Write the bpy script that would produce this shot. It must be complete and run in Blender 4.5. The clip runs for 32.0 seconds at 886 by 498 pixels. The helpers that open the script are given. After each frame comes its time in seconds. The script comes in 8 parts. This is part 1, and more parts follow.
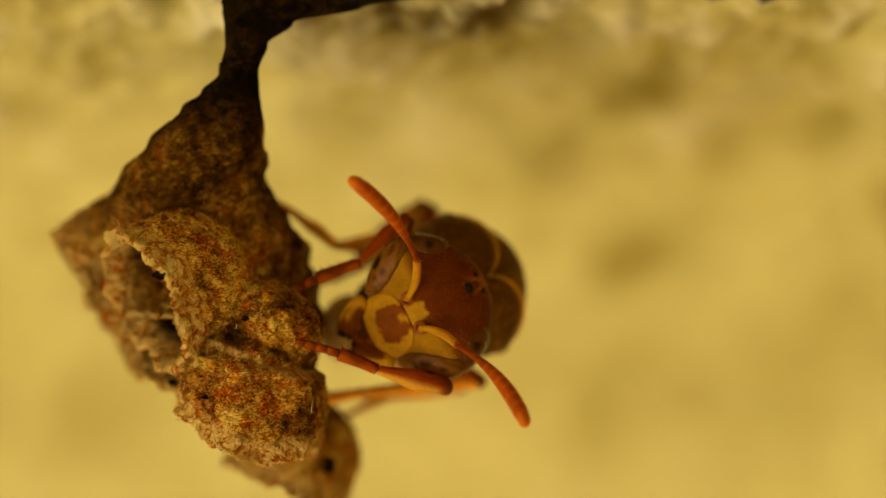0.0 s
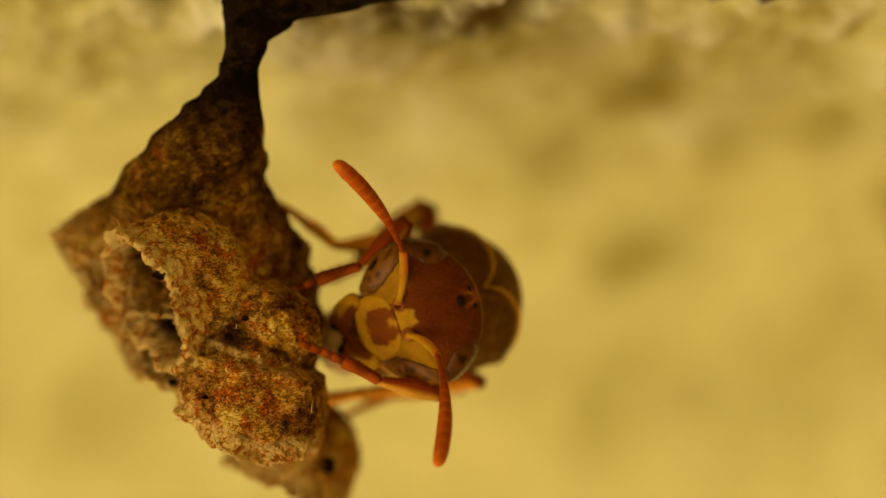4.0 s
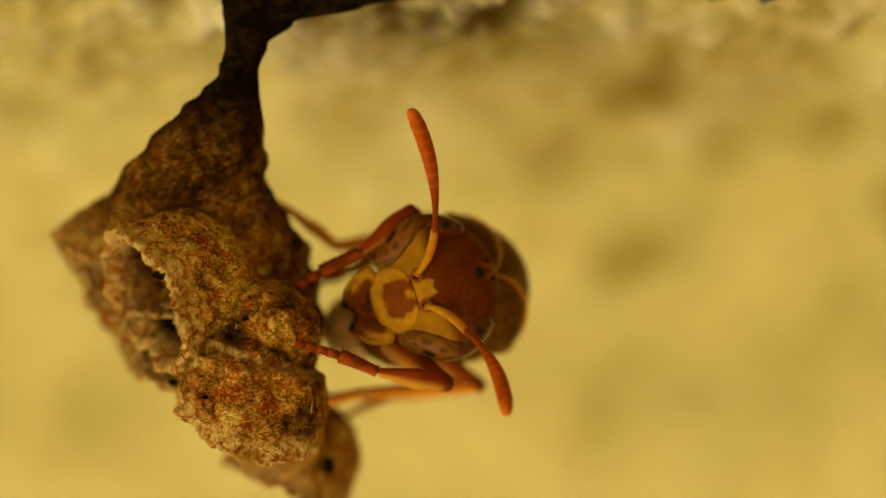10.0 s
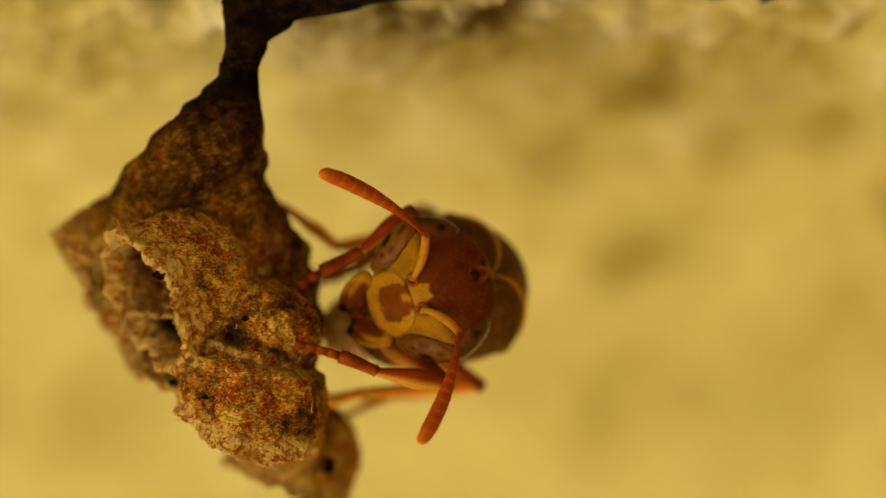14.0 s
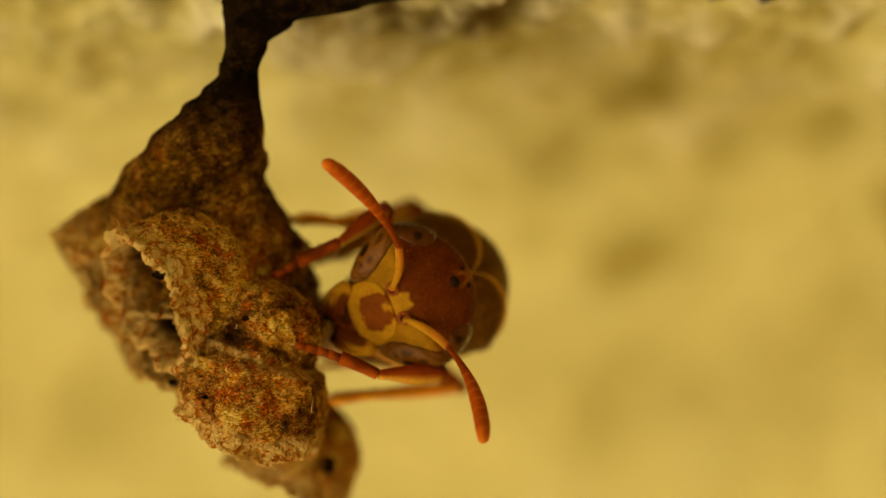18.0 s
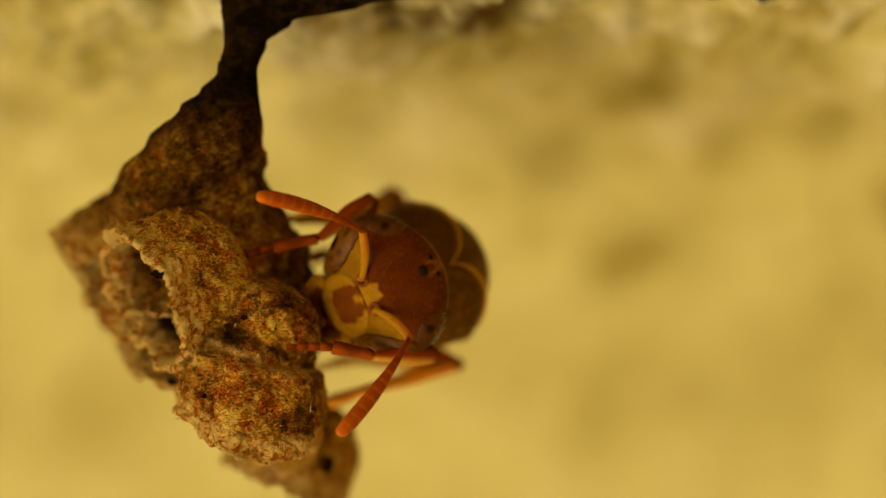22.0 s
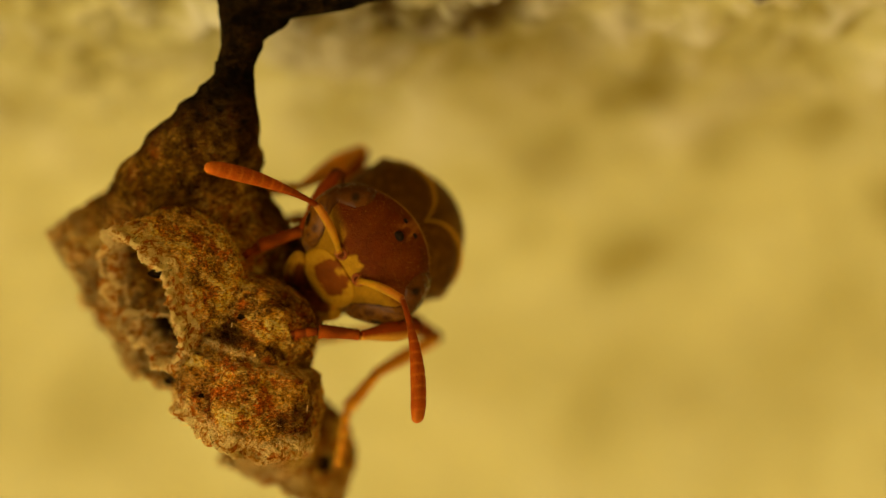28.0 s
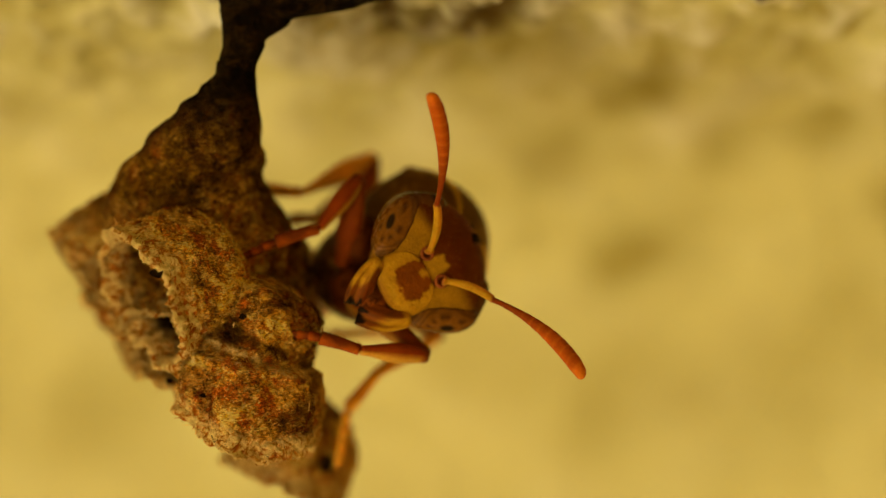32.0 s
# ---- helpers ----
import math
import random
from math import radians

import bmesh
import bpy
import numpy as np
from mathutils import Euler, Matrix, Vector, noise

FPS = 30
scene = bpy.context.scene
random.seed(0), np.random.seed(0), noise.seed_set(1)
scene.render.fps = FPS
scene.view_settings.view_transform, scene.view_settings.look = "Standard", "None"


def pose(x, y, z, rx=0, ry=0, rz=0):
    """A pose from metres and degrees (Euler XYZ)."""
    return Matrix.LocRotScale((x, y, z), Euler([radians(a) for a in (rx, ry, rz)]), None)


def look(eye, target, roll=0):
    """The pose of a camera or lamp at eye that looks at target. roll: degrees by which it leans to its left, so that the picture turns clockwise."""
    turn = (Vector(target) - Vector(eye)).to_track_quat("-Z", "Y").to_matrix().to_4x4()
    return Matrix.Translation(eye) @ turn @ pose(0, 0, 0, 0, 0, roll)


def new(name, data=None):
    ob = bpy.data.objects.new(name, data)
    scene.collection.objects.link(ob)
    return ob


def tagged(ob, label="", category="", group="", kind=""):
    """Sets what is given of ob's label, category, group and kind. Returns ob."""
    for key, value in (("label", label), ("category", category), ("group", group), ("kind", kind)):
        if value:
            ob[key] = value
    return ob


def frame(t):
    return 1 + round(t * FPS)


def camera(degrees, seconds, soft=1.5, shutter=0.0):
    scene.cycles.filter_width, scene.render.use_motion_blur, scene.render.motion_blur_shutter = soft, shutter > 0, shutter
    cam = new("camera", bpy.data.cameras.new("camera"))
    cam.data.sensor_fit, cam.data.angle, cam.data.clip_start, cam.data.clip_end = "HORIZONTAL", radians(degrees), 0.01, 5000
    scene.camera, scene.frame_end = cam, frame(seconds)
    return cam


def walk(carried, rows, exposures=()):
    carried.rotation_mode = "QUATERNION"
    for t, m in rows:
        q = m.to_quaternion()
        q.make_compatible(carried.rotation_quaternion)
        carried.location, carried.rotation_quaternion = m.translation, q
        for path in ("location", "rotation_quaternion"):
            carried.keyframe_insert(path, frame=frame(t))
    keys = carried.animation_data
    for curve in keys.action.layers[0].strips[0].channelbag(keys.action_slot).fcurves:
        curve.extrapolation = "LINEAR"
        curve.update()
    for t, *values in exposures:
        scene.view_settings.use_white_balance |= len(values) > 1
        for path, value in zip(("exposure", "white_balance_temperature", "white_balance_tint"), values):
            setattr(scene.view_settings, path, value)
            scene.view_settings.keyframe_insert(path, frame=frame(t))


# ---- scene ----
# ---- units: the plan is drawn in millimetres ----
MM = 0.001


def at(x, y, z, rx=0, ry=0, rz=0):
    """A pose from millimetres and degrees."""
    return pose(x * MM, y * MM, z * MM, rx, ry, rz)


# ---- camera: a macro lens 20 cm from the nest, on a stand that gives a little ----
cam = camera(7.733, 32.0, soft=1.35, shutter=0.5)
cam.data.dof.use_dof = True
cam.data.dof.focus_distance = 0.1987
cam.data.dof.aperture_fstop = 27.0
EYE = (0, -0.2, 0)
SWAY = [(0, 0, 0), (19.5, 0, 0), (20, .034, .052), (20.5, .017, 0), (21, .017, -.034), (21.5, 0, -.06), (22, .034, -.034),
        (22.5, .026, -.052), (23, .026, -.086), (24, .052, -.06), (25.5, .078, -.069), (27.5, .103, -.034), (28, .129, -.043),
        (29, .121, -.017), (29.5, .078, -.052), (30, .103, -.052), (30.5, .103, -.06), (31, .103, -.034), (31.5, .129, .009),
        (32, .078, -.052)]
walk(cam, [(t, look(EYE, (x * MM, 0, z * MM))) for t, x, z in SWAY],
     exposures=[(0, 0.07, 6500, 10), (32, 0.03, 6500, 10)])

# ---- light: a clear sky, the sun high outside the open side; an unseen lamp added in the opening is the key ----
SUN_EL, SUN_AZ = radians(50), radians(250)
world = bpy.data.worlds.new("world")
scene.world = world
world.use_nodes = True
wn = world.node_tree.nodes
sky = wn.new("ShaderNodeTexSky")
sky.sky_type, sky.sun_disc = "NISHITA", False
sky.sun_elevation, sky.sun_rotation = SUN_EL, SUN_AZ
wn["Background"].inputs["Strength"].default_value = 0.08
world.node_tree.links.new(sky.outputs[0], wn["Background"].inputs["Color"])
sun = new("sun", bpy.data.lights.new("sun", "SUN"))
sun.data.energy, sun.data.angle, sun.data.color = 3.5, radians(0.5), (1.0, 0.93, 0.82)
sun_way = Vector((math.sin(SUN_AZ) * math.cos(SUN_EL), math.cos(SUN_AZ) * math.cos(SUN_EL), math.sin(SUN_EL)))
sun.matrix_world = look(sun_way * 3, (0, 0, 0))
# the added opening in the left wall that holds the lamp, in metres: y, z, half sizes
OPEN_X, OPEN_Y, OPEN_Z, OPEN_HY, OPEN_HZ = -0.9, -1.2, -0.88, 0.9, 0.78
key_lamp = new("added_key_lamp", bpy.data.lights.new("added_key_lamp", "AREA"))
key_lamp.data.shape, key_lamp.data.size, key_lamp.data.size_y = "RECTANGLE", 2 * OPEN_HZ, 2 * OPEN_HY
key_lamp.data.energy, key_lamp.data.color = 41.5, (1.0, 0.83, 0.47)
key_lamp.matrix_world = pose(OPEN_X + 0.01, OPEN_Y, OPEN_Z, 0, -90, 0)


# ---- materials ----
class Nodes:
    """A short way to write node materials; lengths are in millimetres."""

    def __init__(self, name, rough=0.6, metal=0.0):
        self.mat = bpy.data.materials.new(name)
        self.mat.use_nodes = True
        self.tree = self.mat.node_tree
        self.bsdf = self.tree.nodes["Principled BSDF"]
        self.bsdf.inputs["Roughness"].default_value = rough
        self.bsdf.inputs["Metallic"].default_value = metal
        self.bsdf.inputs["Specular IOR Level"].default_value = 0.03
        co = self.tree.nodes.new("ShaderNodeTexCoord")
        self.map = self.vec(co.outputs["Object"], (1000, 1000, 1000))

    def link(self, a, b):
        self.tree.links.new(a, b)

    def vec(self, source, scale, turn=(0, 0, 0)):
        m = self.tree.nodes.new("ShaderNodeMapping")
        m.inputs["Scale"].default_value = scale
        m.inputs["Rotation"].default_value = turn
        self.link(source, m.inputs["Vector"])
        return m.outputs[0]

    def noise(self, scale, detail=4.0, rough=0.6, distort=0.0, vector=None):
        n = self.tree.nodes.new("ShaderNodeTexNoise")
        n.inputs["Scale"].default_value, n.inputs["Detail"].default_value = scale, detail
        n.inputs["Roughness"].default_value, n.inputs["Distortion"].default_value = rough, distort
        self.link(vector or self.map, n.inputs["Vector"])
        return n.outputs["Fac"]

    def cells(self, scale, vector=None):
        n = self.tree.nodes.new("ShaderNodeTexVoronoi")
        n.inputs["Scale"].default_value = scale
        self.link(vector or self.map, n.inputs["Vector"])
        return n.outputs["Distance"]

    def ramp(self, fac, *stops):
        r = self.tree.nodes.new("ShaderNodeValToRGB")
        while len(r.color_ramp.elements) < len(stops):
            r.color_ramp.elements.new(0.5)
        for e, (p, c) in zip(r.color_ramp.elements, stops):
            e.position = p
            e.color = (*c, 1) if isinstance(c, tuple) else (c, c, c, 1)
        self.link(fac, r.inputs["Fac"])
        return r.outputs["Color"]

    def mix(self, fac, a, b, kind="MIX"):
        m = self.tree.nodes.new("ShaderNodeMix")
        m.data_type, m.blend_type = "RGBA", kind
        for v, s in ((fac, m.inputs[0]), (a, m.inputs[6]), (b, m.inputs[7])):
            if isinstance(v, (int, float)):
                s.default_value = v
            elif isinstance(v, tuple):
                s.default_value = (*v, 1)
            else:
                self.link(v, s)
        return m.outputs[2]

    def attr(self, name):
        n = self.tree.nodes.new("ShaderNodeAttribute")
        n.attribute_name = name
        return n

    def color(self, socket):
        self.link(socket, self.bsdf.inputs["Base Color"])

    def rough(self, socket):
        self.link(socket, self.bsdf.inputs["Roughness"])

    def bump(self, *layers):
        last = None
        for height, mm, strength in layers:
            b = self.tree.nodes.new("ShaderNodeBump")
            b.inputs["Distance"].default_value, b.inputs["Strength"].default_value = mm * MM, strength
            self.link(height, b.inputs["Height"])
            if last:
                self.link(last, b.inputs["Normal"])
            last = b.outputs[0]
        self.link(last, self.bsdf.inputs["Normal"])

    def soft(self, weight, radius):
        self.bsdf.inputs["Subsurface Weight"].default_value = weight
        self.bsdf.inputs["Subsurface Radius"].default_value = (1.0, 0.45, 0.15)
        self.bsdf.inputs["Subsurface Scale"].default_value = radius * MM


VARNISH = ((0.005, 0.003, 0.0005), (0.012, 0.006, 0.001), (0.032, 0.016, 0.003), (0.03, 0.012, 0.002))


def paper_material(name, new, old, rust_from=0.47):
    """Chewed wood fibre: streaks of grey, tan and brown pulp with rusty specks. Two palettes (dark, mid, light, rust):
    fresh pulp and pulp that ageing and varnish have darkened; a mesh value says where, painted shade included;
    'fresh' marks torn rims."""
    n = Nodes(name, 0.85)
    fibre = n.vec(n.map, (0.9, 1.2, 2.1), (0.3, 0.75, 0.5))
    a = n.noise(0.75, 5, 0.65, 0.4)
    b = n.noise(1.7, 7, 0.68, 0.9, fibre)
    c = n.noise(3.0, 6, 0.68, 0.8)
    speck = n.ramp(c, (0.36, 0.0), (0.5, 0.35), (0.72, 1.0))
    patch = n.ramp(n.noise(1.3, 5, 0.7, 0.6), (rust_from, 0.0), (rust_from + 0.1, 1.0))
    fine = n.ramp(n.noise(2.6, 6, 0.68), (0.42, 0.0), (0.56, 0.9))
    rusty = n.mix(1.0, n.mix(1.0, patch, n.attr("rust").outputs["Fac"], "ADD"), fine, "MULTIPLY")
    tones = []
    flake = n.ramp(n.noise(1.5, 5, 0.68, 1.0), (0.38, (0.40, 0.32, 0.25)), (0.48, (1.0, 0.96, 0.9)), (0.60, (1.34, 1.32, 1.26)))
    bright = n.ramp(n.noise(5.5, 4, 0.66, 0.8), (0.56, 0.0), (0.64, 0.7))
    for dark, mid, light, rust in (new, old):
        tone = n.ramp(b, (0.37, dark), (0.47, mid), (0.60, light))
        tone = n.mix(0.45, tone, n.ramp(c, (0.38, dark), (0.49, mid), (0.60, light)))
        tone = n.mix(1.0, tone, n.ramp(a, (0.36, 0.5), (0.5, 1.0), (0.64, 1.3)), "MULTIPLY")
        tone = n.mix(1.0, tone, flake, "MULTIPLY")
        tone = n.mix(rusty, tone, rust)
        tones.append(n.mix(bright, tone, light))
    wave = n.mix(1.0, n.attr("age_shade").outputs["Fac"], n.ramp(n.noise(0.9, 5, 0.7, 0.5), (0.3, 0.55), (0.7, 1.35)), "MULTIPLY")
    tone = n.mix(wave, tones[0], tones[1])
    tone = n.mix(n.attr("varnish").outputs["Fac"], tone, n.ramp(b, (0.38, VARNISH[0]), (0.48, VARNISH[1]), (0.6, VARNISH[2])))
    grain = n.noise(9.0, 5, 0.72, 0.5, fibre)
    tone = n.mix(1.0, tone, n.ramp(n.noise(0.42, 3, 0.55, 0.6), (0.38, (0.42, 0.36, 0.30)), (0.5, 1.0), (0.62, (1.26, 1.22, 1.14))), "MULTIPLY")
    worn = n.ramp(n.attr("age_shade").outputs["Fac"], (0.2, 1.0), (0.8, 0.5))
    tone = n.mix(worn, tone, n.ramp(grain, (0.38, 0.30), (0.49, 0.98), (0.60, 2.0)), "MULTIPLY")
    pits = n.ramp(n.cells(2.2), (0.05, 0.0), (0.17, 1.0))
    torn = n.ramp(c, (0.40, new[3]), (0.44, (0.62, 0.27, 0.035)), (0.52, (0.98, 0.66, 0.21)))
    sooty = n.ramp(n.noise(3.4, 5, 0.72, 0.8), (0.34, 0.75), (0.42, 0.0))
    tone = n.mix(sooty, tone, old[0])
    tone = n.mix(0.7, tone, n.mix(1.0, tone, pits, "MULTIPLY"))
    n.color(n.mix(1.0, n.mix(n.attr("fresh").outputs["Fac"], tone, torn), (0.90, 0.66, 0.25), "DARKEN"))
    n.bump((b, 0.26, 0.9), (speck, 0.24, 0.9), (pits, 0.12, 0.7), (grain, 0.14, 0.8))
    return n.mat


FRESH_PULP = ((0.075, 0.028, 0.002), (0.66, 0.268, 0.013), (1.0, 0.62, 0.135), (0.46, 0.095, 0.004))
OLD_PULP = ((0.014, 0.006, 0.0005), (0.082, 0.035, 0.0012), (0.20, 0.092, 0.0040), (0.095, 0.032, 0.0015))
NEST_PAPER = paper_material("nest_paper", FRESH_PULP, OLD_PULP)
LACQUER = paper_material("lacquered_pulp", VARNISH, VARNISH, 0.55)


def chitin_material(name, rough, soft, grain, depth, shine=0.05):
    """Insect cuticle whose colours lie on the mesh."""
    n = Nodes(name, rough)
    a = n.attr("pigment").outputs["Color"]
    big = n.ramp(n.noise(1.6, 4, 0.6), (0.3, 0.72), (0.7, 1.1))
    small = n.ramp(n.noise(11, 4, 0.65), (0.3, 0.84), (0.7, 1.1))
    c = n.mix(1.0, n.mix(1.0, n.mix(1.0, a, (1.12, 0.93, 0.82), "MULTIPLY"), big, "MULTIPLY"), small, "MULTIPLY")
    n.color(c)
    pits = n.ramp(n.cells(grain), (0.1, 0.0), (0.5, 1.0))
    n.bump((pits, depth, 0.7), (n.noise(2.5, 3), 0.1, 0.25))
    n.rough(n.ramp(n.noise(6, 3), (0.3, max(rough - 0.12, 0.05)), (0.7, rough + 0.12)))
    n.soft(soft, 0.35)
    n.bsdf.inputs["Specular IOR Level"].default_value = shine
    return n.mat


PIT_DARK = paper_material("pit_shade", VARNISH, VARNISH, 0.6)
FIBRE = chitin_material("fibre", 0.8, 0.0, 20.0, 0.01, 0.02)
CUTICLE = chitin_material("cuticle", 0.5, 0.0, 19.0, 0.028, 0.02)
HORN = chitin_material("feeler_cuticle", 0.5, 0.35, 16.0, 0.02, 0.03)
EYE_GLASS = chitin_material("eye_cuticle", 0.24, 0.0, 40.0, 0.003, 0.07)
FACE = chitin_material("face_cuticle", 0.42, 0.0, 24.0, 0.016, 0.03)


def plaster_material(name, base, stain, scale):
    n = Nodes(name, 0.9)
    a = n.noise(0.10 * scale, 4, 0.55)
    b = n.noise(0.55 * scale, 5, 0.6)
    tone = n.mix(1.0, n.mix(1.0, base, n.ramp(a, (0.3, 0.92), (0.7, 1.05)), "MULTIPLY"),
                 n.ramp(b, (0.3, 0.9), (0.7, 1.06)), "MULTIPLY")
    tone = n.mix(n.attr("lime_and_lit").outputs["Fac"], tone, (0.73, 0.67, 0.47))
    tone = n.mix(n.attr("stain").outputs["Fac"], tone, stain)
    n.color(n.mix(n.attr("dirt").outputs["Fac"], tone, (0.075, 0.036, 0.006)))
    n.bump((b, 0.8, 0.5), (n.noise(3.0, 4), 0.15, 0.4))
    return n.mat


WALL_PAINT = plaster_material("wall_paint", (0.565, 0.50, 0.20), (0.215, 0.155, 0.009), 1.0)
LINTEL_PAINT = plaster_material("lintel_paint", (0.68, 0.60, 0.31), (0.11, 0.07, 0.023), 1.4)

PLAIN_PAINT = plaster_material("plain_paint", (0.55, 0.43, 0.13), (0.3, 0.2, 0.05), 0.1)


def earth_material():
    n = Nodes("pale_earth", 0.95)
    a = n.noise(0.002, 6, 0.6)
    n.color(n.ramp(a, (0.3, (0.42, 0.36, 0.26)), (0.7, (0.55, 0.49, 0.38))))
    n.bump((n.noise(0.05, 4), 8, 0.5))
    return n.mat


EARTH = earth_material()


# ---- mesh code ----
def mesh_object(name, shape, material):
    """shape: points in millimetres, faces and, if there are, colours."""
    points, faces = shape[0], shape[1]
    me = bpy.data.meshes.new(name)
    me.from_pydata([(p[0] * MM, p[1] * MM, p[2] * MM) for p in points], [], faces)
    if len(shape) > 2 and shape[2] is not None:
        layer = me.color_attributes.new("pigment", "FLOAT_COLOR", "POINT")
        layer.data.foreach_set("color", [v for c in shape[2] for v in (c[0], c[1], c[2], 1.0)])
    me.materials.append(material)
    me.polygons.foreach_set("use_smooth", [True] * len(me.polygons))
    me.update()
    return new(name, me)


def part(name, shape, material, parent, label=""):
    ob = mesh_object(name, shape, material)
    ob.parent = parent
    return tagged(ob, label)


def rings(rows, closed=True, cap_a=False, cap_b=False):
    """Faces between rows of points, which are all as long as one another."""
    n, points, faces = len(rows[0]), [p for r in rows for p in r], []
    for i in range(len(rows) - 1):
        for j in range(n if closed else n - 1):
            k = (j + 1) % n
            faces.append((i * n + j, i * n + k, (i + 1) * n + k, (i + 1) * n + j))
    if cap_a:
        faces.append(tuple(range(n))[::-1])
    if cap_b:
        faces.append(tuple((len(rows) - 1) * n + j for j in range(n)))
    return points, faces


def rough_at(p, size, octaves=4):
    """Noise from about -1 to 1 at a place in millimetres."""
    return noise.fractal(Vector(p) / size, 0.75, 2.1, octaves)


def lerp(a, b, u):
    return a + (b - a) * u


def bell(x, width):
    return math.exp(-(x / width) ** 2)


def step(x, a, b):
    u = min(1.0, max(0.0, (x - a) / (b - a)))
    return u * u * (3 - 2 * u)


def blend(c, d, u):
    u = min(1.0, max(0.0, u))
    return tuple(x + (y - x) * u for x, y in zip(c, d))


def through_stops(stops, u):
    """A smooth value between rows of numbers; the first of each row is its place."""
    for a, b in zip(stops, stops[1:]):
        if u <= b[0]:
            k = (u - a[0]) / (b[0] - a[0])
            k = k * k * (3 - 2 * k)
            return [lerp(p, q, k) for p, q in zip(a[1:], b[1:])]
    return list(stops[-1][1:])


# ---- the place: a painted corner under a ceiling; the rest of the porch, open on one side, is made up and unseen ----
LINTEL_Z, WALL_Y = 8.2, 45.0
LEFT_X, RIGHT_X, FRONT_Y, FLOOR_Z = -900.0, 1200.0, -2300.0, -1900.0


def spaced(lo, hi, step_in, far_a, far_b):
    inner = list(np.arange(lo, hi + step_in, step_in))
    grow = [step_in * 2.2 ** k for k in range(1, 30)]
    out_a, out_b, x = [], [], lo
    for g in grow:
        x -= g
        if x < far_a:
            break
        out_a.append(x)
    x = inner[-1]
    for g in grow:
        x += g
        if x > far_b:
            break
        out_b.append(x)
    return [far_a] + out_a[::-1] + inner + out_b + [far_b]


def with_value(ob, name, values):
    layer = ob.data.attributes.new(name, "FLOAT", "POINT")
    layer.data.foreach_set("value", values)
    return ob


# stains, pale limy spots, a few lit bumps painted pale, and brown dirt: x, z, radius, strength
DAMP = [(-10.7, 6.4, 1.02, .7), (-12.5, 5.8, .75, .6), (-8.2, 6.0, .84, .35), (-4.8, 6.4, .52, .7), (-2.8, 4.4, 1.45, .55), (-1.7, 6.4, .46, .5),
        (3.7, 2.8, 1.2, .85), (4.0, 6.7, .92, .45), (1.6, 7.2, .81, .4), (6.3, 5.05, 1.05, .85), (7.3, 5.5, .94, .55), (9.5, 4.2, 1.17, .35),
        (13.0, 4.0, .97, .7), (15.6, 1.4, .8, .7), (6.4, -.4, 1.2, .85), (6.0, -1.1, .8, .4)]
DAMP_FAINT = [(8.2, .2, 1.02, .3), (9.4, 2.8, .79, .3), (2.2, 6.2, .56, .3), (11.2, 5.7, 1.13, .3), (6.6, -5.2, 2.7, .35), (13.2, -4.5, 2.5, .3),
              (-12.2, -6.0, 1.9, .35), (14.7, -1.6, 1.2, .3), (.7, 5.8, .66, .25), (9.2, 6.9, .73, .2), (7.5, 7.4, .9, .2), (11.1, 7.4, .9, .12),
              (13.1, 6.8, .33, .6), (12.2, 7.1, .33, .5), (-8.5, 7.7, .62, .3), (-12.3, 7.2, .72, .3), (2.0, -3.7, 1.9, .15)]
LIME_AND_LIT = [(-3.5, 6.9, 1.2, .9), (-2.3, 6.8, .9, .9), (-4.8, 7.0, .6, .8), (-7.4, 7.5, .45, .6), (5.5, 7.1, .54, .5), (3.2, 7.4, .45, .6),
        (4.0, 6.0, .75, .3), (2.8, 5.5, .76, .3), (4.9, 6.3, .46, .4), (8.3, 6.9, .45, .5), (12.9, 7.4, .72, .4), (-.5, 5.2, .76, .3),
        # first two: light on plaster bumps, put into the colour
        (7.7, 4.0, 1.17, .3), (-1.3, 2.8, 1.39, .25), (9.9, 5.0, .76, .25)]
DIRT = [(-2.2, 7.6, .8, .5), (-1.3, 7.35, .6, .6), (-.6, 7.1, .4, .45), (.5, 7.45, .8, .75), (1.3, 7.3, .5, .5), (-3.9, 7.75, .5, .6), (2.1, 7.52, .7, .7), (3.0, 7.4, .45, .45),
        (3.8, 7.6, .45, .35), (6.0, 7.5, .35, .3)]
# the wall's upright section: it rounds over into the ceiling
COVE = [(3, 8.19), (5.2, 7.80), (9, 6.88), (14, 5.76), (21, 3.36), (29, 0), (35, -4.45), (39, -9.1), (45, -20)]


def cove_section():
    """The section at small even steps, rounded, and on down to the floor."""
    a = np.array(COVE, dtype=float)
    d = np.concatenate([[0], np.cumsum(np.hypot(*np.diff(a, axis=0).T))])
    t = np.arange(0, d[-1], 0.32)
    p = np.stack([np.interp(t, d, a[:, 0]), np.interp(t, d, a[:, 1])], 1)
    for _ in range(30):
        p[1:-1] = (p[:-2] + 2 * p[1:-1] + p[2:]) / 4
    way = np.gradient(p, axis=0)
    way /= np.linalg.norm(way, axis=1)[:, None]
    section = [(y, z, wz, -wy) for (y, z), (wy, wz) in zip(p, way)]
    return section + [(WALL_Y, z, -1, 0) for z in (-30, -60, -120, -300, -700, -1200, FLOOR_Z)]


def spots(rows, x, z, wob):
    return sum(k * math.exp(-(math.hypot(0.85 * (x - a) - 0.2 * (z - c), z - c) * wob / r) ** 3) for a, c, r, k in rows)


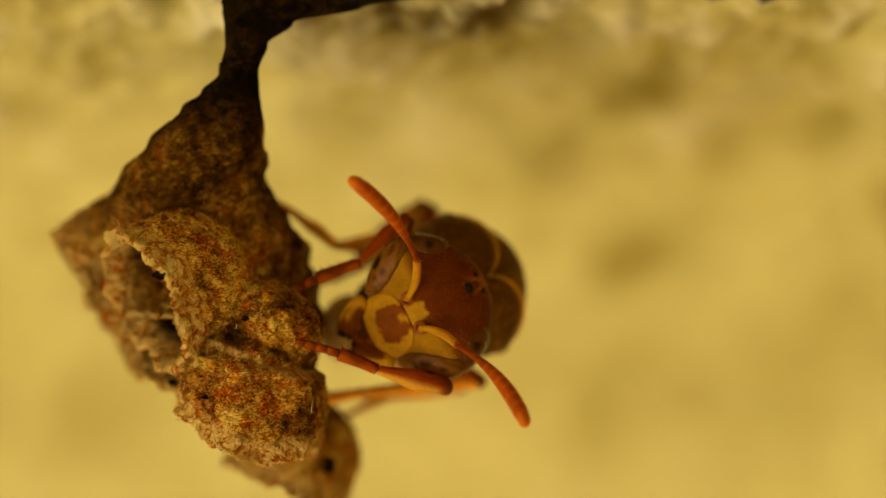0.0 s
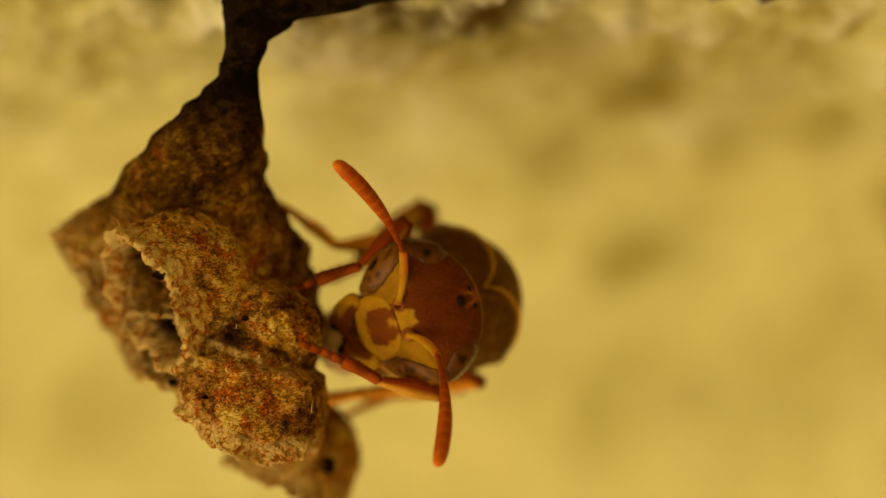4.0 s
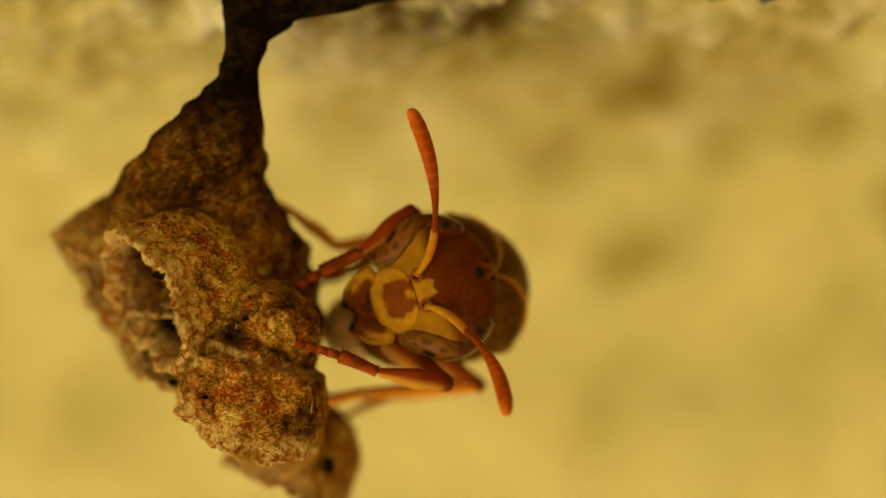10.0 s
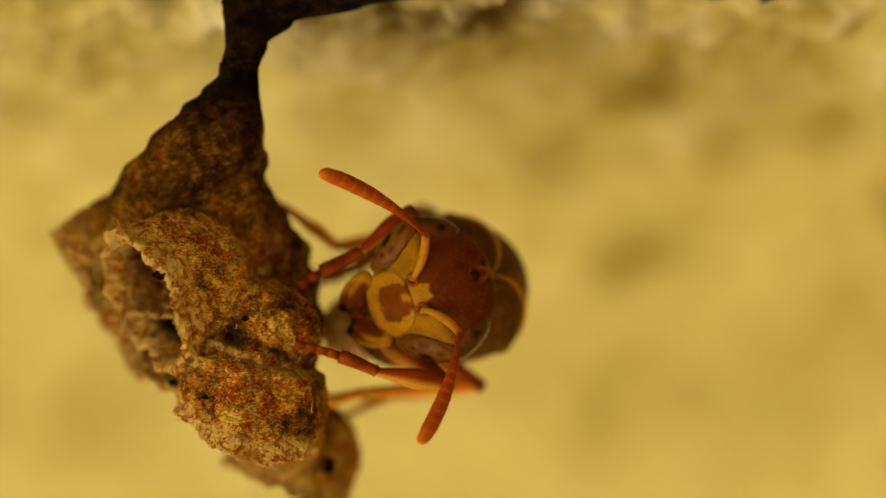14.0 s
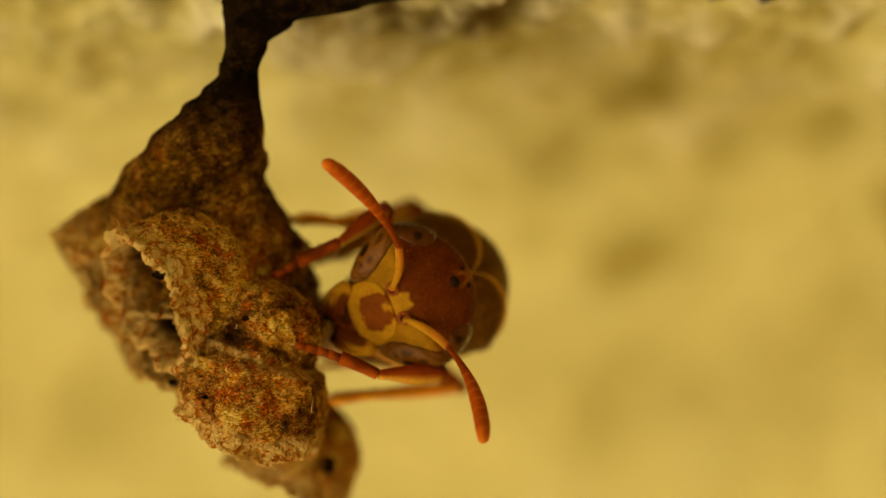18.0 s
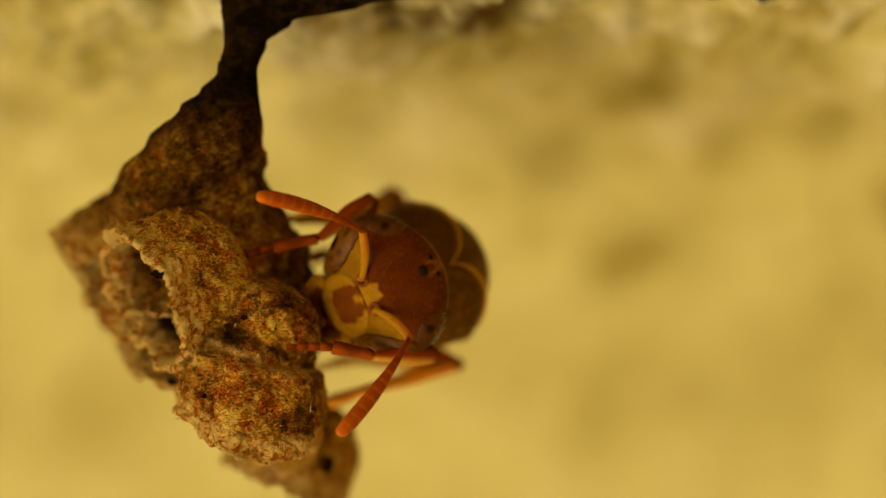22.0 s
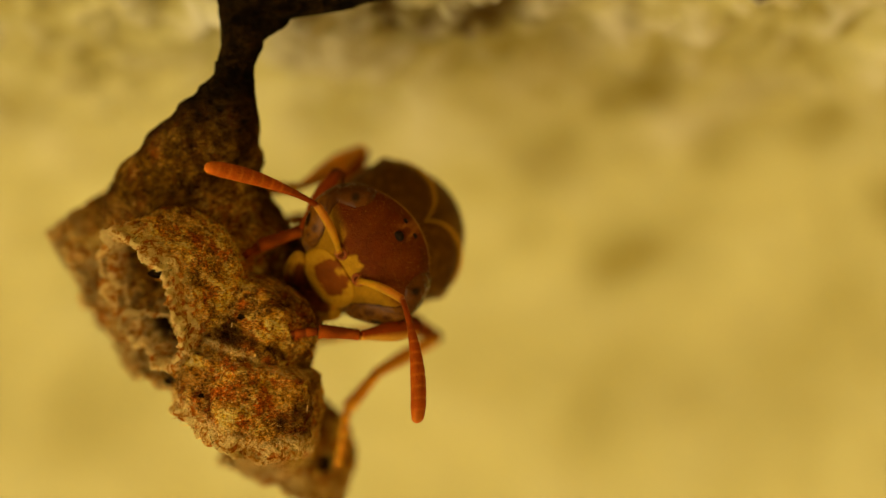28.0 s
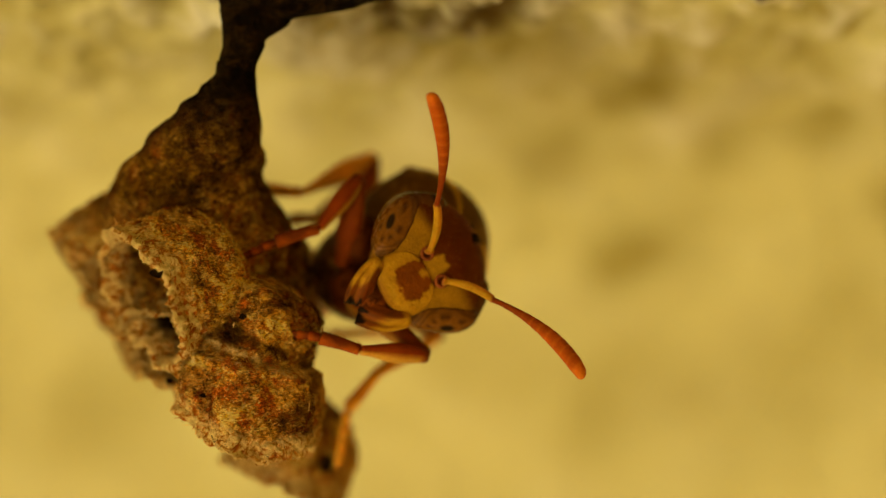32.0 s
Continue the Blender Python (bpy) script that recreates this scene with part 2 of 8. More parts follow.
def build_wall():
    xs = spaced(-19, 19, 0.27, LEFT_X, RIGHT_X)
    rows, stain, lime_and_lit, dirt = [], [], [], []
    for y, z, ny, nz in cove_section():
        row = []
        for x in xs:
            wet = pale = soil = lump = 0.0
            if abs(x) < 30 and z > -22:
                high = step(z, 2.0, 7.5)
                q = Vector((0.55 * (0.94 * x - 0.34 * z), 0.35 * y, 1.1 * (0.34 * x + 0.94 * z)))
                big, mid, fine = rough_at(q, 3.6, 3), rough_at(q + Vector((31, 0, 0)), 1.7, 4), rough_at(q + Vector((0, 17, 0)), 0.62, 3)
                wob = 1 + 0.30 * mid + 0.25 * rough_at(q, 1.1, 3)
                grit = rough_at(q + Vector((5, 0, 9)), 0.26, 3) * step(z, 5.0, 7.0)
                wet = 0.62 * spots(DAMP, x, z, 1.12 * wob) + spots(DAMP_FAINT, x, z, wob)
                # Mottling at random, also in place of light and dark on the plaster's bumps.
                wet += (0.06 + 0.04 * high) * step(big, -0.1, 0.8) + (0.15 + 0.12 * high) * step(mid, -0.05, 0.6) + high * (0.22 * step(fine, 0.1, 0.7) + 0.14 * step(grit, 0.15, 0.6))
                pale = 0.9 * spots(LIME_AND_LIT, x, z, wob) + (0.10 + 0.30 * high) * step(-mid, 0.05, 0.6) + high * (0.5 * step(-fine, 0.1, 0.6) + 0.14 * step(-grit, 0.15, 0.6))
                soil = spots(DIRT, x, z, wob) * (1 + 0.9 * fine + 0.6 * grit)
                lump = lerp(0.16, 0.45, high) * big + lerp(0.12, 0.35, high) * mid + 0.16 * high * fine + 0.04 * grit + 0.3 * wet - 0.3 * pale
            row.append((x, y - ny * lump, z - nz * lump))
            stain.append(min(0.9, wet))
            lime_and_lit.append(min(0.85, pale))
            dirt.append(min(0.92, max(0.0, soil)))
        rows.append(row)
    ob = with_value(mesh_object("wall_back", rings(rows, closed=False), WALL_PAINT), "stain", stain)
    with_value(ob, "lime_and_lit", lime_and_lit)
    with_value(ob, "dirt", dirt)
    thick = ob.modifiers.new("thickness", "SOLIDIFY")
    thick.thickness, thick.offset = 0.12, 1
    return tagged(ob, "ochre-yellow painted plaster wall with damp olive stains", "wall", kind="structure")


def build_ceiling():
    xs, ys = spaced(-22, 22, 1.0, LEFT_X, RIGHT_X), spaced(-20, 1.6, 0.8, FRONT_Y, 3.2)
    rows, stain = [], []
    for y in ys:
        row = []
        for x in xs:
            rise = 0.16 * rough_at((x, y, 0), 3.0, 4) if abs(x) < 30 and y < 2 else 0
            row.append((x, y, LINTEL_Z + rise * (1 - bell(math.hypot(x + 6.1, y - 1.2), 4.0)) * step(y, -30, -16)))
            stain.append(0.6 * step(rough_at((x, y, 3), 2.6, 4), 0.0, 0.45))
        rows.append(row)
    ob = with_value(mesh_object("ceiling", rings(rows, closed=False), LINTEL_PAINT), "stain", stain)
    thick = ob.modifiers.new("thickness", "SOLIDIFY")
    thick.thickness, thick.offset = 0.1, 1
    return tagged(ob, "rough ochre plaster ceiling with brown dirt", "ceiling", kind="structure")


wall_back = build_wall()
ceiling = build_ceiling()


def slab(name, lo, hi, label, category):
    """A plain plastered block between two corners."""
    p = [(x, y, z) for x in (lo[0], hi[0]) for y in (lo[1], hi[1]) for z in (lo[2], hi[2])]
    f = [(0, 1, 3, 2), (4, 6, 7, 5), (0, 4, 5, 1), (2, 3, 7, 6), (0, 2, 6, 4), (1, 5, 7, 3)]
    ob = mesh_object(name, (p, f), PLAIN_PAINT)
    ob.data.polygons.foreach_set("use_smooth", [False] * 6)
    return tagged(ob, label, category, kind="structure")


# Unseen walls, added so that light comes only through the lamp's opening at left.
PLAIN = "plain ochre plaster wall, unseen, added to block and shape the light"
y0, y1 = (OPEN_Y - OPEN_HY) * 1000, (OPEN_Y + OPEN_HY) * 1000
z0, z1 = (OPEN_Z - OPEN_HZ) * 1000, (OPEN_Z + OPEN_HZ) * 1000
slab("added_wall_right", (RIGHT_X, FRONT_Y, FLOOR_Z), (RIGHT_X + 120, WALL_Y, LINTEL_Z), PLAIN, "wall")
slab("added_wall_front", (LEFT_X - 120, FRONT_Y - 120, FLOOR_Z), (RIGHT_X + 120, FRONT_Y - 0.5, LINTEL_Z), PLAIN, "wall")
slab("added_wall_left_1", (LEFT_X - 120, FRONT_Y, FLOOR_Z), (LEFT_X, WALL_Y, z0), PLAIN, "wall")
slab("added_wall_left_2", (LEFT_X - 120, FRONT_Y, z0 + 0.5), (LEFT_X, y0, LINTEL_Z), PLAIN, "wall")
slab("added_wall_left_3", (LEFT_X - 120, y1, z0 + 0.5), (LEFT_X, WALL_Y, LINTEL_Z), PLAIN, "wall")


# Unseen ground, added to throw light back up at the nest.
def build_ground():
    xs = spaced(-3000, 3000, 600, -900000, 900000)
    rows = [[(x, y, FLOOR_Z - 2 + (20 * rough_at((x, y, 0), 900, 3) - 20 if 2000 < abs(x) + abs(y) < 9000 else 0)) for x in xs] for y in xs]
    return tagged(mesh_object("ground", rings(rows, closed=False), EARTH), "pale trodden earth floor and yard, unseen, added to bounce light up", "ground", kind="structure")


ground = build_ground()

# ---- the nest ----
nest = tagged(new("wasp_nest"), "small brown paper wasp nest hanging by a dark stalk from plaster", "wasp nest")


def comb_body():
    """The roof of the comb: it widens below the stalk and leans to the cell mouths."""
    stops = [(5.7, -6.24, .62, .7, .62), (5.36, -6.28, .60, .7, .6), (4.84, -6.51, .89, .8, .9), (4.33, -6.80, 1.22, .9, 1.2),
             (3.29, -7.28, 1.83, 1.5, 1.7), (2.09, -7.75, 2.38, 2.5, 2.3), (1.05, -7.74, 2.86, 3.2, 2.7), (-.16, -7.02, 2.9, 3.7, 2.7),
             (-1.36, -6.43, 2.6, 3.8, 2.4), (-2.57, -5.72, 2.03, 3.6, 2.0), (-3.6, -5.55, 1.65, 3.2, 1.6), (-4.4, -5.5, .9, 2.6, .9), (-4.6, -5.5, .1, 2.6, .1)]
    stops = [(-s[0], *s[1:]) for s in stops]
    rows, turns, age_shade, varnish = [], 110, [], []
    for i in range(120):
        z = lerp(5.7, -4.6, i / 119)
        cx, hx, cy, hy = through_stops(stops, -z)
        row = []
        for j in range(turns):
            a = math.tau * j / turns
            p = Vector((cx + hx * math.cos(a), cy + hy * math.sin(a), z))
            k = 1 + (0.035 * rough_at(p, 1.6) + 0.022 * rough_at(p, 0.45) + 0.03 * math.sin(z * 5 + 2 * rough_at(p, 2.5))) * step(5.2 - z, 0, 2)
            row.append((cx + hx * k * math.cos(a), cy + hy * k * math.sin(a), z + 0.06 * rough_at(p, 0.8)))
            # Older upwards; the right flank's shade is put into the colour as well.
            age_shade.append(0.30 + 0.70 * step(z + 0.9 * max(0.0, p.x + 5.6) + 0.5 * rough_at(p, 1.0), -0.9, 2.0))
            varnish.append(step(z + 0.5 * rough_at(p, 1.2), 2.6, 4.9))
        rows.append(row)
    return rings(rows, cap_b=True), age_shade, varnish


def stalk():
    """The stalk, spread out at its foot over the plaster."""
    stops = [(0, -3.2, 4.2, 1.6, 2.8), (.5, -3.5, 3.3, 1.4, 1.7), (.95, -4.65, 2.15, 1.15, 1.15), (1.4, -5.66, 1.09, 1.0, .9),
             (2.1, -6.03, .64, .8, .68), (2.9, -6.25, .6, .7, .62), (3.6, -6.45, .86, .8, .86)]
    rows, turns = [], 64
    for i in range(60):
        u = (i / 59) ** 1.2 * 3.3
        cx, hx, cy, hy = through_stops(stops, u)
        row = []
        for j in range(turns):
            a = math.tau * j / turns
            p = Vector((cx + hx * math.cos(a), cy + hy * math.sin(a), LINTEL_Z - u))
            k = 1 + 0.05 * rough_at(p, 0.9) + 0.015 * rough_at(p, 0.2) + 0.16 * bell(u, 0.3) * rough_at(p, 1.4)
            row.append((cx + hx * k * math.cos(a), cy + hy * k * math.sin(a), LINTEL_Z + 0.15 - u))
        rows.append(row)
    return rings(rows, cap_a=True, cap_b=True)


def cell_shape(mouth, way, length, r_mouth, r_base, bulge=0.0, wall=0.16, ragged=0.35, seed=0, fine=1, crown=0.3, facet=0.05, lip=0.0, slant=0.0):
    """A six-sided paper tube, open at its mouth, with a torn rim that curls out; returns the shape and each ring's place."""
    n = Vector(way).normalized()
    u = n.cross(Vector((0, 1, 0.2))).normalized()
    v = n.cross(u)
    m, turns, rows, places = Vector(mouth), 168 * fine, [], []

    def ring(s, inset, deep):
        row = []
        for j in range(turns):
            a = math.tau * j / turns
            r = lerp(r_base, r_mouth, s ** 0.8) + bulge * math.sin(math.pi * s) - inset + 0.10 * step(s, 0.9, 1.0) + lip * bell(s - crown, 0.05)
            r *= math.sqrt(max(0.003, 1 - max(0.0, 1 - s / crown) ** 2))
            r *= 1 + facet * math.cos(6 * a + seed)
            tear = ragged * (rough_at((3 * math.cos(a), 3 * math.sin(a), seed), 1.1, 4) + 0.10 * rough_at((7 * math.cos(a), 7 * math.sin(a), seed), 1.0, 2))
            ox = (u * math.cos(a) + v * math.sin(a)).x
            tear -= slant * (max(0.0, -ox) ** 1.2 + 0.5 * max(0.0, ox) ** 3)
            p = m - n * (length * (1 - s) - tear * step(s, 0.6 if slant == 0 else 0.1, 1.0)) + (u * math.cos(a) + v * math.sin(a)) * r
            out = (u * math.cos(a) + v * math.sin(a))
            relief = 0.11 * rough_at(p, 1.2) + 0.08 * rough_at(p, 0.5, 3) + 0.03 * rough_at(p, 0.22, 2) + 0.007 * math.sin(40 * s + 5 * rough_at(p, 1.2)) * step(s, 0.2, 0.4)
            relief += 0.08 * abs(rough_at(p, 0.24, 2)) - 0.03 - 0.09 * step(rough_at(p + Vector((9, 3, 0)), 0.55, 3), 0.25, 0.6)
            row.append(p + out * deep * relief)
        rows.append(row)
    steps = 76 * fine
    for i in range(steps):
        ring(i / (steps - 1), 0.0, 1.0)
        places.append((i / (steps - 1), True))
    for k in (0.3, 0.7):
        ring(1.0 + 0.02 * math.sin(math.pi * k), wall * k, 1.3)
        places.append((1.0, True))
    for i in range(26):
        ring(1 - 0.85 * i / 25, wall, 1.0)
        places.append((1 - 0.85 * i / 25, False))
    return rings(rows, cap_a=True, cap_b=True), places, turns


part("stalk", stalk(), LACQUER, nest, "near-black varnished stalk")
roof_shape, roof_age_shade, roof_varnish = comb_body()
roof = with_value(part("comb_roof", roof_shape, NEST_PAPER, nest, "dark weathered paper roof"), "age_shade", roof_age_shade)
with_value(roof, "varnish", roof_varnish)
CELLS = [((-9.1, -.05, -1.6), (-.80, -.43, -.42), 3.5, 2.22, 1.5, .16, .40, .22),
         ((-6.15, 1.0, -6.2), (-.20, .12, -.97), 3.08, 2.1, 1.74, .26, .26, .24),
         ((-6.15, 1.05, -3.62), (-.36, -.05, -.92), 2.9, 1.85, 1.7, .22, .22, .24),
         ((-8.62, 1.55, -3.15), (-.58, -.62, -.53), 2.8, 1.42, 1.3, .1, .34, .22),
         ((-11.25, 4.6, -.9), (-.8, -.1, -.57), 4.4, 1.6, 1.55, .1, .06, .16),
         ((-10.25, 5.0, -2.75), (-.8, -.1, -.57), 4.2, 1.6, 1.5, .1, .24, .16),
         ((-5.05, 6.6, -7.46), (-.4, 0, -.92), 3.1, 2.0, 1.0, .3, .24, .2),
         ((-7.0, 4.8, -5.4), (-.6, .1, -.8), 3.2, 1.5, 1.4, .1, .2, .16)]
made = []


def bands(k, place, p):
    """Each load of pulp leaves a band round the cell, darker or paler than the last; cell 2's dark one is painted
    shade.
    """
    s, outer = place
    if not outer:
        return 0.0
    # Cell 2: the groove's shade above the next cell, painted as a dark band.
    if k == 2:
        return 0.75 * bell(s - 0.74 + 0.03 * rough_at(p, 0.8, 3), 0.065) - 0.3 * bell(s - 0.5, 0.16)
    return 0.16 * step(math.sin(19 * s + 3.0 * rough_at(p, 1.6, 3)), 0.1, 0.8) * step(0.86 - s, 0, 0.2)


for k, (mouth, way, length, r_mouth, r_base, bulge, ragged, wall) in enumerate(CELLS):
    shape, places, turns = cell_shape(mouth, way, length, r_mouth, r_base, bulge, wall, ragged, k * 1.7, 2 if k < 3 else 1, 0.12 if k == 1 else 0.3, 0.08 if k == 1 else 0.05, 0.05 if k == 1 else 0.0, 0.95 if k == 1 else 0.0)
    made.append((shape, (300, 460, 60, 120, 70, 70, 60, 40)[k], turns, len(places) - 28))
    cell = part("cell", shape, NEST_PAPER, nest)
    torn = (1.0, 1.0, 0.0, 0.6, 0.55, 0.6, 0.7, 0.5)[k]
    with_value(cell, "fresh", [(0.55 * bell(s - 0.89, 0.035) if k == 2 else 0.5 * bell(s - 0.07, 0.035) if k == 1 and s < 0.3 else 0.0) + torn * (0.9 * step(s, 0.68, 0.88) if outer else 0.85 * step(s, 0.66, 0.95)) for s, outer in places for _ in range(turns)])
    # Cell insides darker the deeper they lie: their shade, put into the pulp's colour.
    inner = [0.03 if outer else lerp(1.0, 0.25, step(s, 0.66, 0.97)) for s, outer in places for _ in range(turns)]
    # Cell 3: cavity shade in the colour; 1 darker to its right; rest soiled.
    soil_shade = [0.45 * step(v.co.x / MM + 0.4 * rough_at(v.co / MM, 1.0, 3), -5.6, -4.6) if k == 1 else (0.0 if k == 6 else 0.6 if k == 3 else 0.32) + (0.6 if k == 6 else 0.75) * step(rough_at(v.co / MM, 0.8, 3), 0.04, 0.22) if k > 2 else (0.32 + 0.4 * step(rough_at(v.co / MM, 1.0, 3), 0.0, 0.4) if k == 2 else 0.0) for v in cell.data.vertices]
    with_value(cell, "rust", [1.0 * bell(v.co.x / MM + 5.9, 1.2) * bell(v.co.z / MM + 4.35, 0.75) if k == 1 else 0.35 * step(-v.co.z / MM, 2.2, 3.4) if k == 0 else 0.0 for v in cell.data.vertices])
    with_value(cell, "age_shade", [min(1.0, max(0.0, 0.35 * step(v.co.z / MM, 0.2, 1.6) + inner[i] + soil_shade[i] + bands(k, places[i // turns], v.co / MM))) for i, v in enumerate(cell.data.vertices)])


def pit_shape(p, r, tilt):
    """A gnawed hole: a small raised-lipped cup, near-black for its inner shade."""
    rows = []
    for i, (rr, h) in enumerate(((1.25, 0.0), (1.05, 0.05), (0.8, 0.02), (0.62, -0.12), (0.2, -0.16))):
        rows.append([Vector(p) + Vector((math.cos(a) * rr * r * 1.3 * (1 + 0.25 * math.sin(3 * a + tilt)), -h * r * 1.5,
                                         math.sin(a) * rr * r)) for a in [math.tau * j / 18 for j in range(18)]])
    return rings(rows, cap_b=True)


GNAWED = [(-8.55, -1.37, -.78, .13), (-6.02, -1.28, -2.1, .07), (-8.34, -1.2, -4.12, .09), (-7.22, -1.45, -4.5, .06), (-3.65, 4.5, -6.75, .22)]


def loose_fibres(shapes):
    """Shreds of wood fibre that stand off the paper, most of them at the torn rims."""
    rng = random.Random(5)
    points, faces, colours = [], [], []
    for shape, count, turns, steps in shapes:
        verts = shape[0]
        outer = steps * turns
        for _ in range(count):
            k = rng.randrange(int(steps * 0.84) * turns, outer) if rng.random() < 0.6 else rng.randrange(int(steps * 0.26) * turns, outer)
            p = Vector(verts[k])
            d = Vector((rng.gauss(0, 1), rng.gauss(0, 1) - 0.6, rng.gauss(0, 1) - 0.3)).normalized()
            bend = Vector((rng.gauss(0, 1), rng.gauss(0, 1), rng.gauss(0, 1))).normalized() * 0.5
            length, r = rng.uniform(0.10, 0.36), rng.uniform(0.006, 0.016)
            side = d.cross(Vector((0.3, 0.2, 1))).normalized()
            up = d.cross(side)
            col = rng.choice([(0.75, 0.45, 0.10), (0.85, 0.62, 0.22), (0.45, 0.22, 0.02), (0.7, 0.48, 0.15), (0.4, 0.09, 0.004), (0.10, 0.04, 0.004)])
            base = len(points)
            for i in range(4):
                u = i / 3
                c = p + d * (length * (u - 0.15)) + bend * (length * 0.5 * u * u)
                w = r * (1 - 0.8 * u)
                for a in range(4):
                    q = c + side * (w * math.cos(a * math.pi / 2)) + up * (w * math.sin(a * math.pi / 2))
                    points.append(q)
                    colours.append(col)
            for i in range(3):
                for a in range(4):
                    b = (a + 1) % 4
                    faces.append((base + i * 4 + a, base + i * 4 + b, base + i * 4 + 4 + b, base + i * 4 + 4 + a))
    return points, faces, colours

for x, y, z, r in GNAWED:
    near = [q for shape, *_ in made for q in shape[0] if abs(q[0] - x) < 0.12 and abs(q[2] - z) < 0.12]
    y = min([q[1] for q in near], default=y) if y < 3 else min([q[1] for q in near if q[1] > 3.0], default=y)
    part("gnawed_hole", pit_shape((x, y, z), r, x * 9), PIT_DARK, nest, "small dark hole gnawed in the paper")
tagged(part("fibre_fuzz", loose_fibres(made), FIBRE, nest, "loose shreds of wood fibre"), kind="stuff")

# ---- the wasp ----
RED, YELLOW, ORANGE = (0.088, 0.022, 0.001), (0.35, 0.205, 0.008), (0.45, 0.10, 0.005)
BROWN, BLACK = (0.12, 0.05, 0.006), (0.010, 0.006, 0.002)
wasp = tagged(new("wasp"), "red-brown paper wasp with yellow face clinging to its nest", "wasp")
DORSAL, LATERAL = Vector((0.905, 0, 0.425)), Vector((0.425, 0, -0.905))


def ball(fn, nu=64, nv=40, tint=None):
    """A closed form from fn(direction); tint(direction, point) gives its colours."""
    rows, colours = [], []
    for i in range(nv + 1):
        v = math.pi * (0.002 + 0.996 * i / nv)
        row = []
        for j in range(nu):
            a = math.tau * j / nu
            d = Vector((math.sin(v) * math.cos(a), math.sin(v) * math.sin(a), math.cos(v)))
            p = fn(d)
            row.append(p)
            if tint:
                colours.append(tint(d, p))
        rows.append(row)
    points, faces = rings(rows, cap_a=True, cap_b=True)
    return points, faces, colours or None


def rod(length, radius, bend=0.0, flat=1.0, tint=None, n=28, turns=18, round_ends=True):
    """A limb along +z that bows towards +x; radius(u) and tint(u, angle) along it."""
    rows, colours = [], []
    for i in range(n + 1):
        u = i / n
        if round_ends:
            u = 0.5 - 0.5 * math.cos(math.pi * u)
        cx = bend * 4 * u * (1 - u)
        row = []
        for j in range(turns):
            a = math.tau * j / turns
            r = radius(u)
            row.append((cx + r * math.cos(a), r * flat * math.sin(a), length * u))
            colours.append(tint(u, a) if tint else ORANGE)
        rows.append(row)
    points, faces = rings(rows, cap_a=True, cap_b=True)
    return points, faces, colours


def spindle(u, peak, a, b, c):
    """A limb's thickness: a at its root, b at peak, c at its end, closed at both."""
    r = lerp(a, b, step(u, 0, peak)) if u < peak else lerp(b, c, step(u, peak, 1))
    return max(0.004, r * min(1.0, math.sqrt(max(0, 1 - ((0.035 - u) / 0.035) ** 2)) if u < 0.035 else 1.0,
                              math.sqrt(max(0, 1 - ((u - 0.97) / 0.03) ** 2)) if u > 0.97 else 1.0))


# body: axis along y, back towards DORSAL
def body_point(y, angle, r):
    return DORSAL * (r * math.cos(angle)) + LATERAL * (r * math.sin(angle)) + Vector((0, y, 0))


def thorax_form(d):
    return Vector((d.x * 2.13, 1.0 + d.y * 2.55, d.z * 2.13))


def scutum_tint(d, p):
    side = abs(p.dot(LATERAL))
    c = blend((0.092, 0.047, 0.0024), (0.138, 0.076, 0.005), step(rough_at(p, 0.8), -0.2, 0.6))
    # Darker away from the back: the shade towards the nest, put into the pigment.
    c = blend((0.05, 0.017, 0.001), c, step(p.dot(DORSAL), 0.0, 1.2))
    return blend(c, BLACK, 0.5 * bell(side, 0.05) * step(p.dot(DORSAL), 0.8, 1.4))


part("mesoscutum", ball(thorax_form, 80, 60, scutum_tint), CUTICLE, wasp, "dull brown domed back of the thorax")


def pronotum():
    rows, colours, turns, along = [], [], 90, 30
    for i in range(along + 3):
        row = []
        for j in range(turns + 1):
            a = radians(lerp(-128, 128, j / turns))
            back = min(0.6, -2.28 + 2.05 * (abs(a) / 1.0) ** 1.05)
            u = min(1.0, i / along)
            y = lerp(-2.5, back, u)
            r = 2.13 * math.sqrt(max(0.04, 1 - (y / 2.55) ** 2)) * 1.035
            r += 0.10 * bell(u - 0.93, 0.06) if i <= along else -0.02 - 0.12 * (i - along) / 2
            r += 0.05 * math.sin(math.pi * u) + 0.16 * bell(abs(a) - 1.25, 0.28) * bell(u - 0.55, 0.3)
            row.append(body_point(y + 1.0, a, r))
            c = blend((0.094, 0.045, 0.003), (0.074, 0.034, 0.002), step(u, 0.1, 0.5))
            c = blend(c, (0.14, 0.07, 0.006), step(rough_at((a * 3, u * 4, 2), 0.35, 3), 0.1, 0.6))
            colours.append(blend(c, (0.52, 0.31, 0.028), 0.95 * bell(u - 0.93, 0.08)))
        rows.append(row)
    points, faces = rings(rows, closed=False)
    return points, faces, colours


part("pronotum", pronotum(), CUTICLE, wasp, "brown collar with a yellow hind edge")


def tegula(angle):
    c = body_point(1.15, angle, 2.02)
    return ball(lambda d: c + Vector((d.x * 0.42, d.y * 0.62, d.z * 0.42)), 28, 18,
                lambda d, p: blend((0.15, 0.075, 0.02), (0.3, 0.19, 0.05), step(d.y, -1, 0.4)))


part("tegula", tegula(radians(-74)), CUTICLE, wasp)
part("tegula", tegula(radians(78)), CUTICLE, wasp)
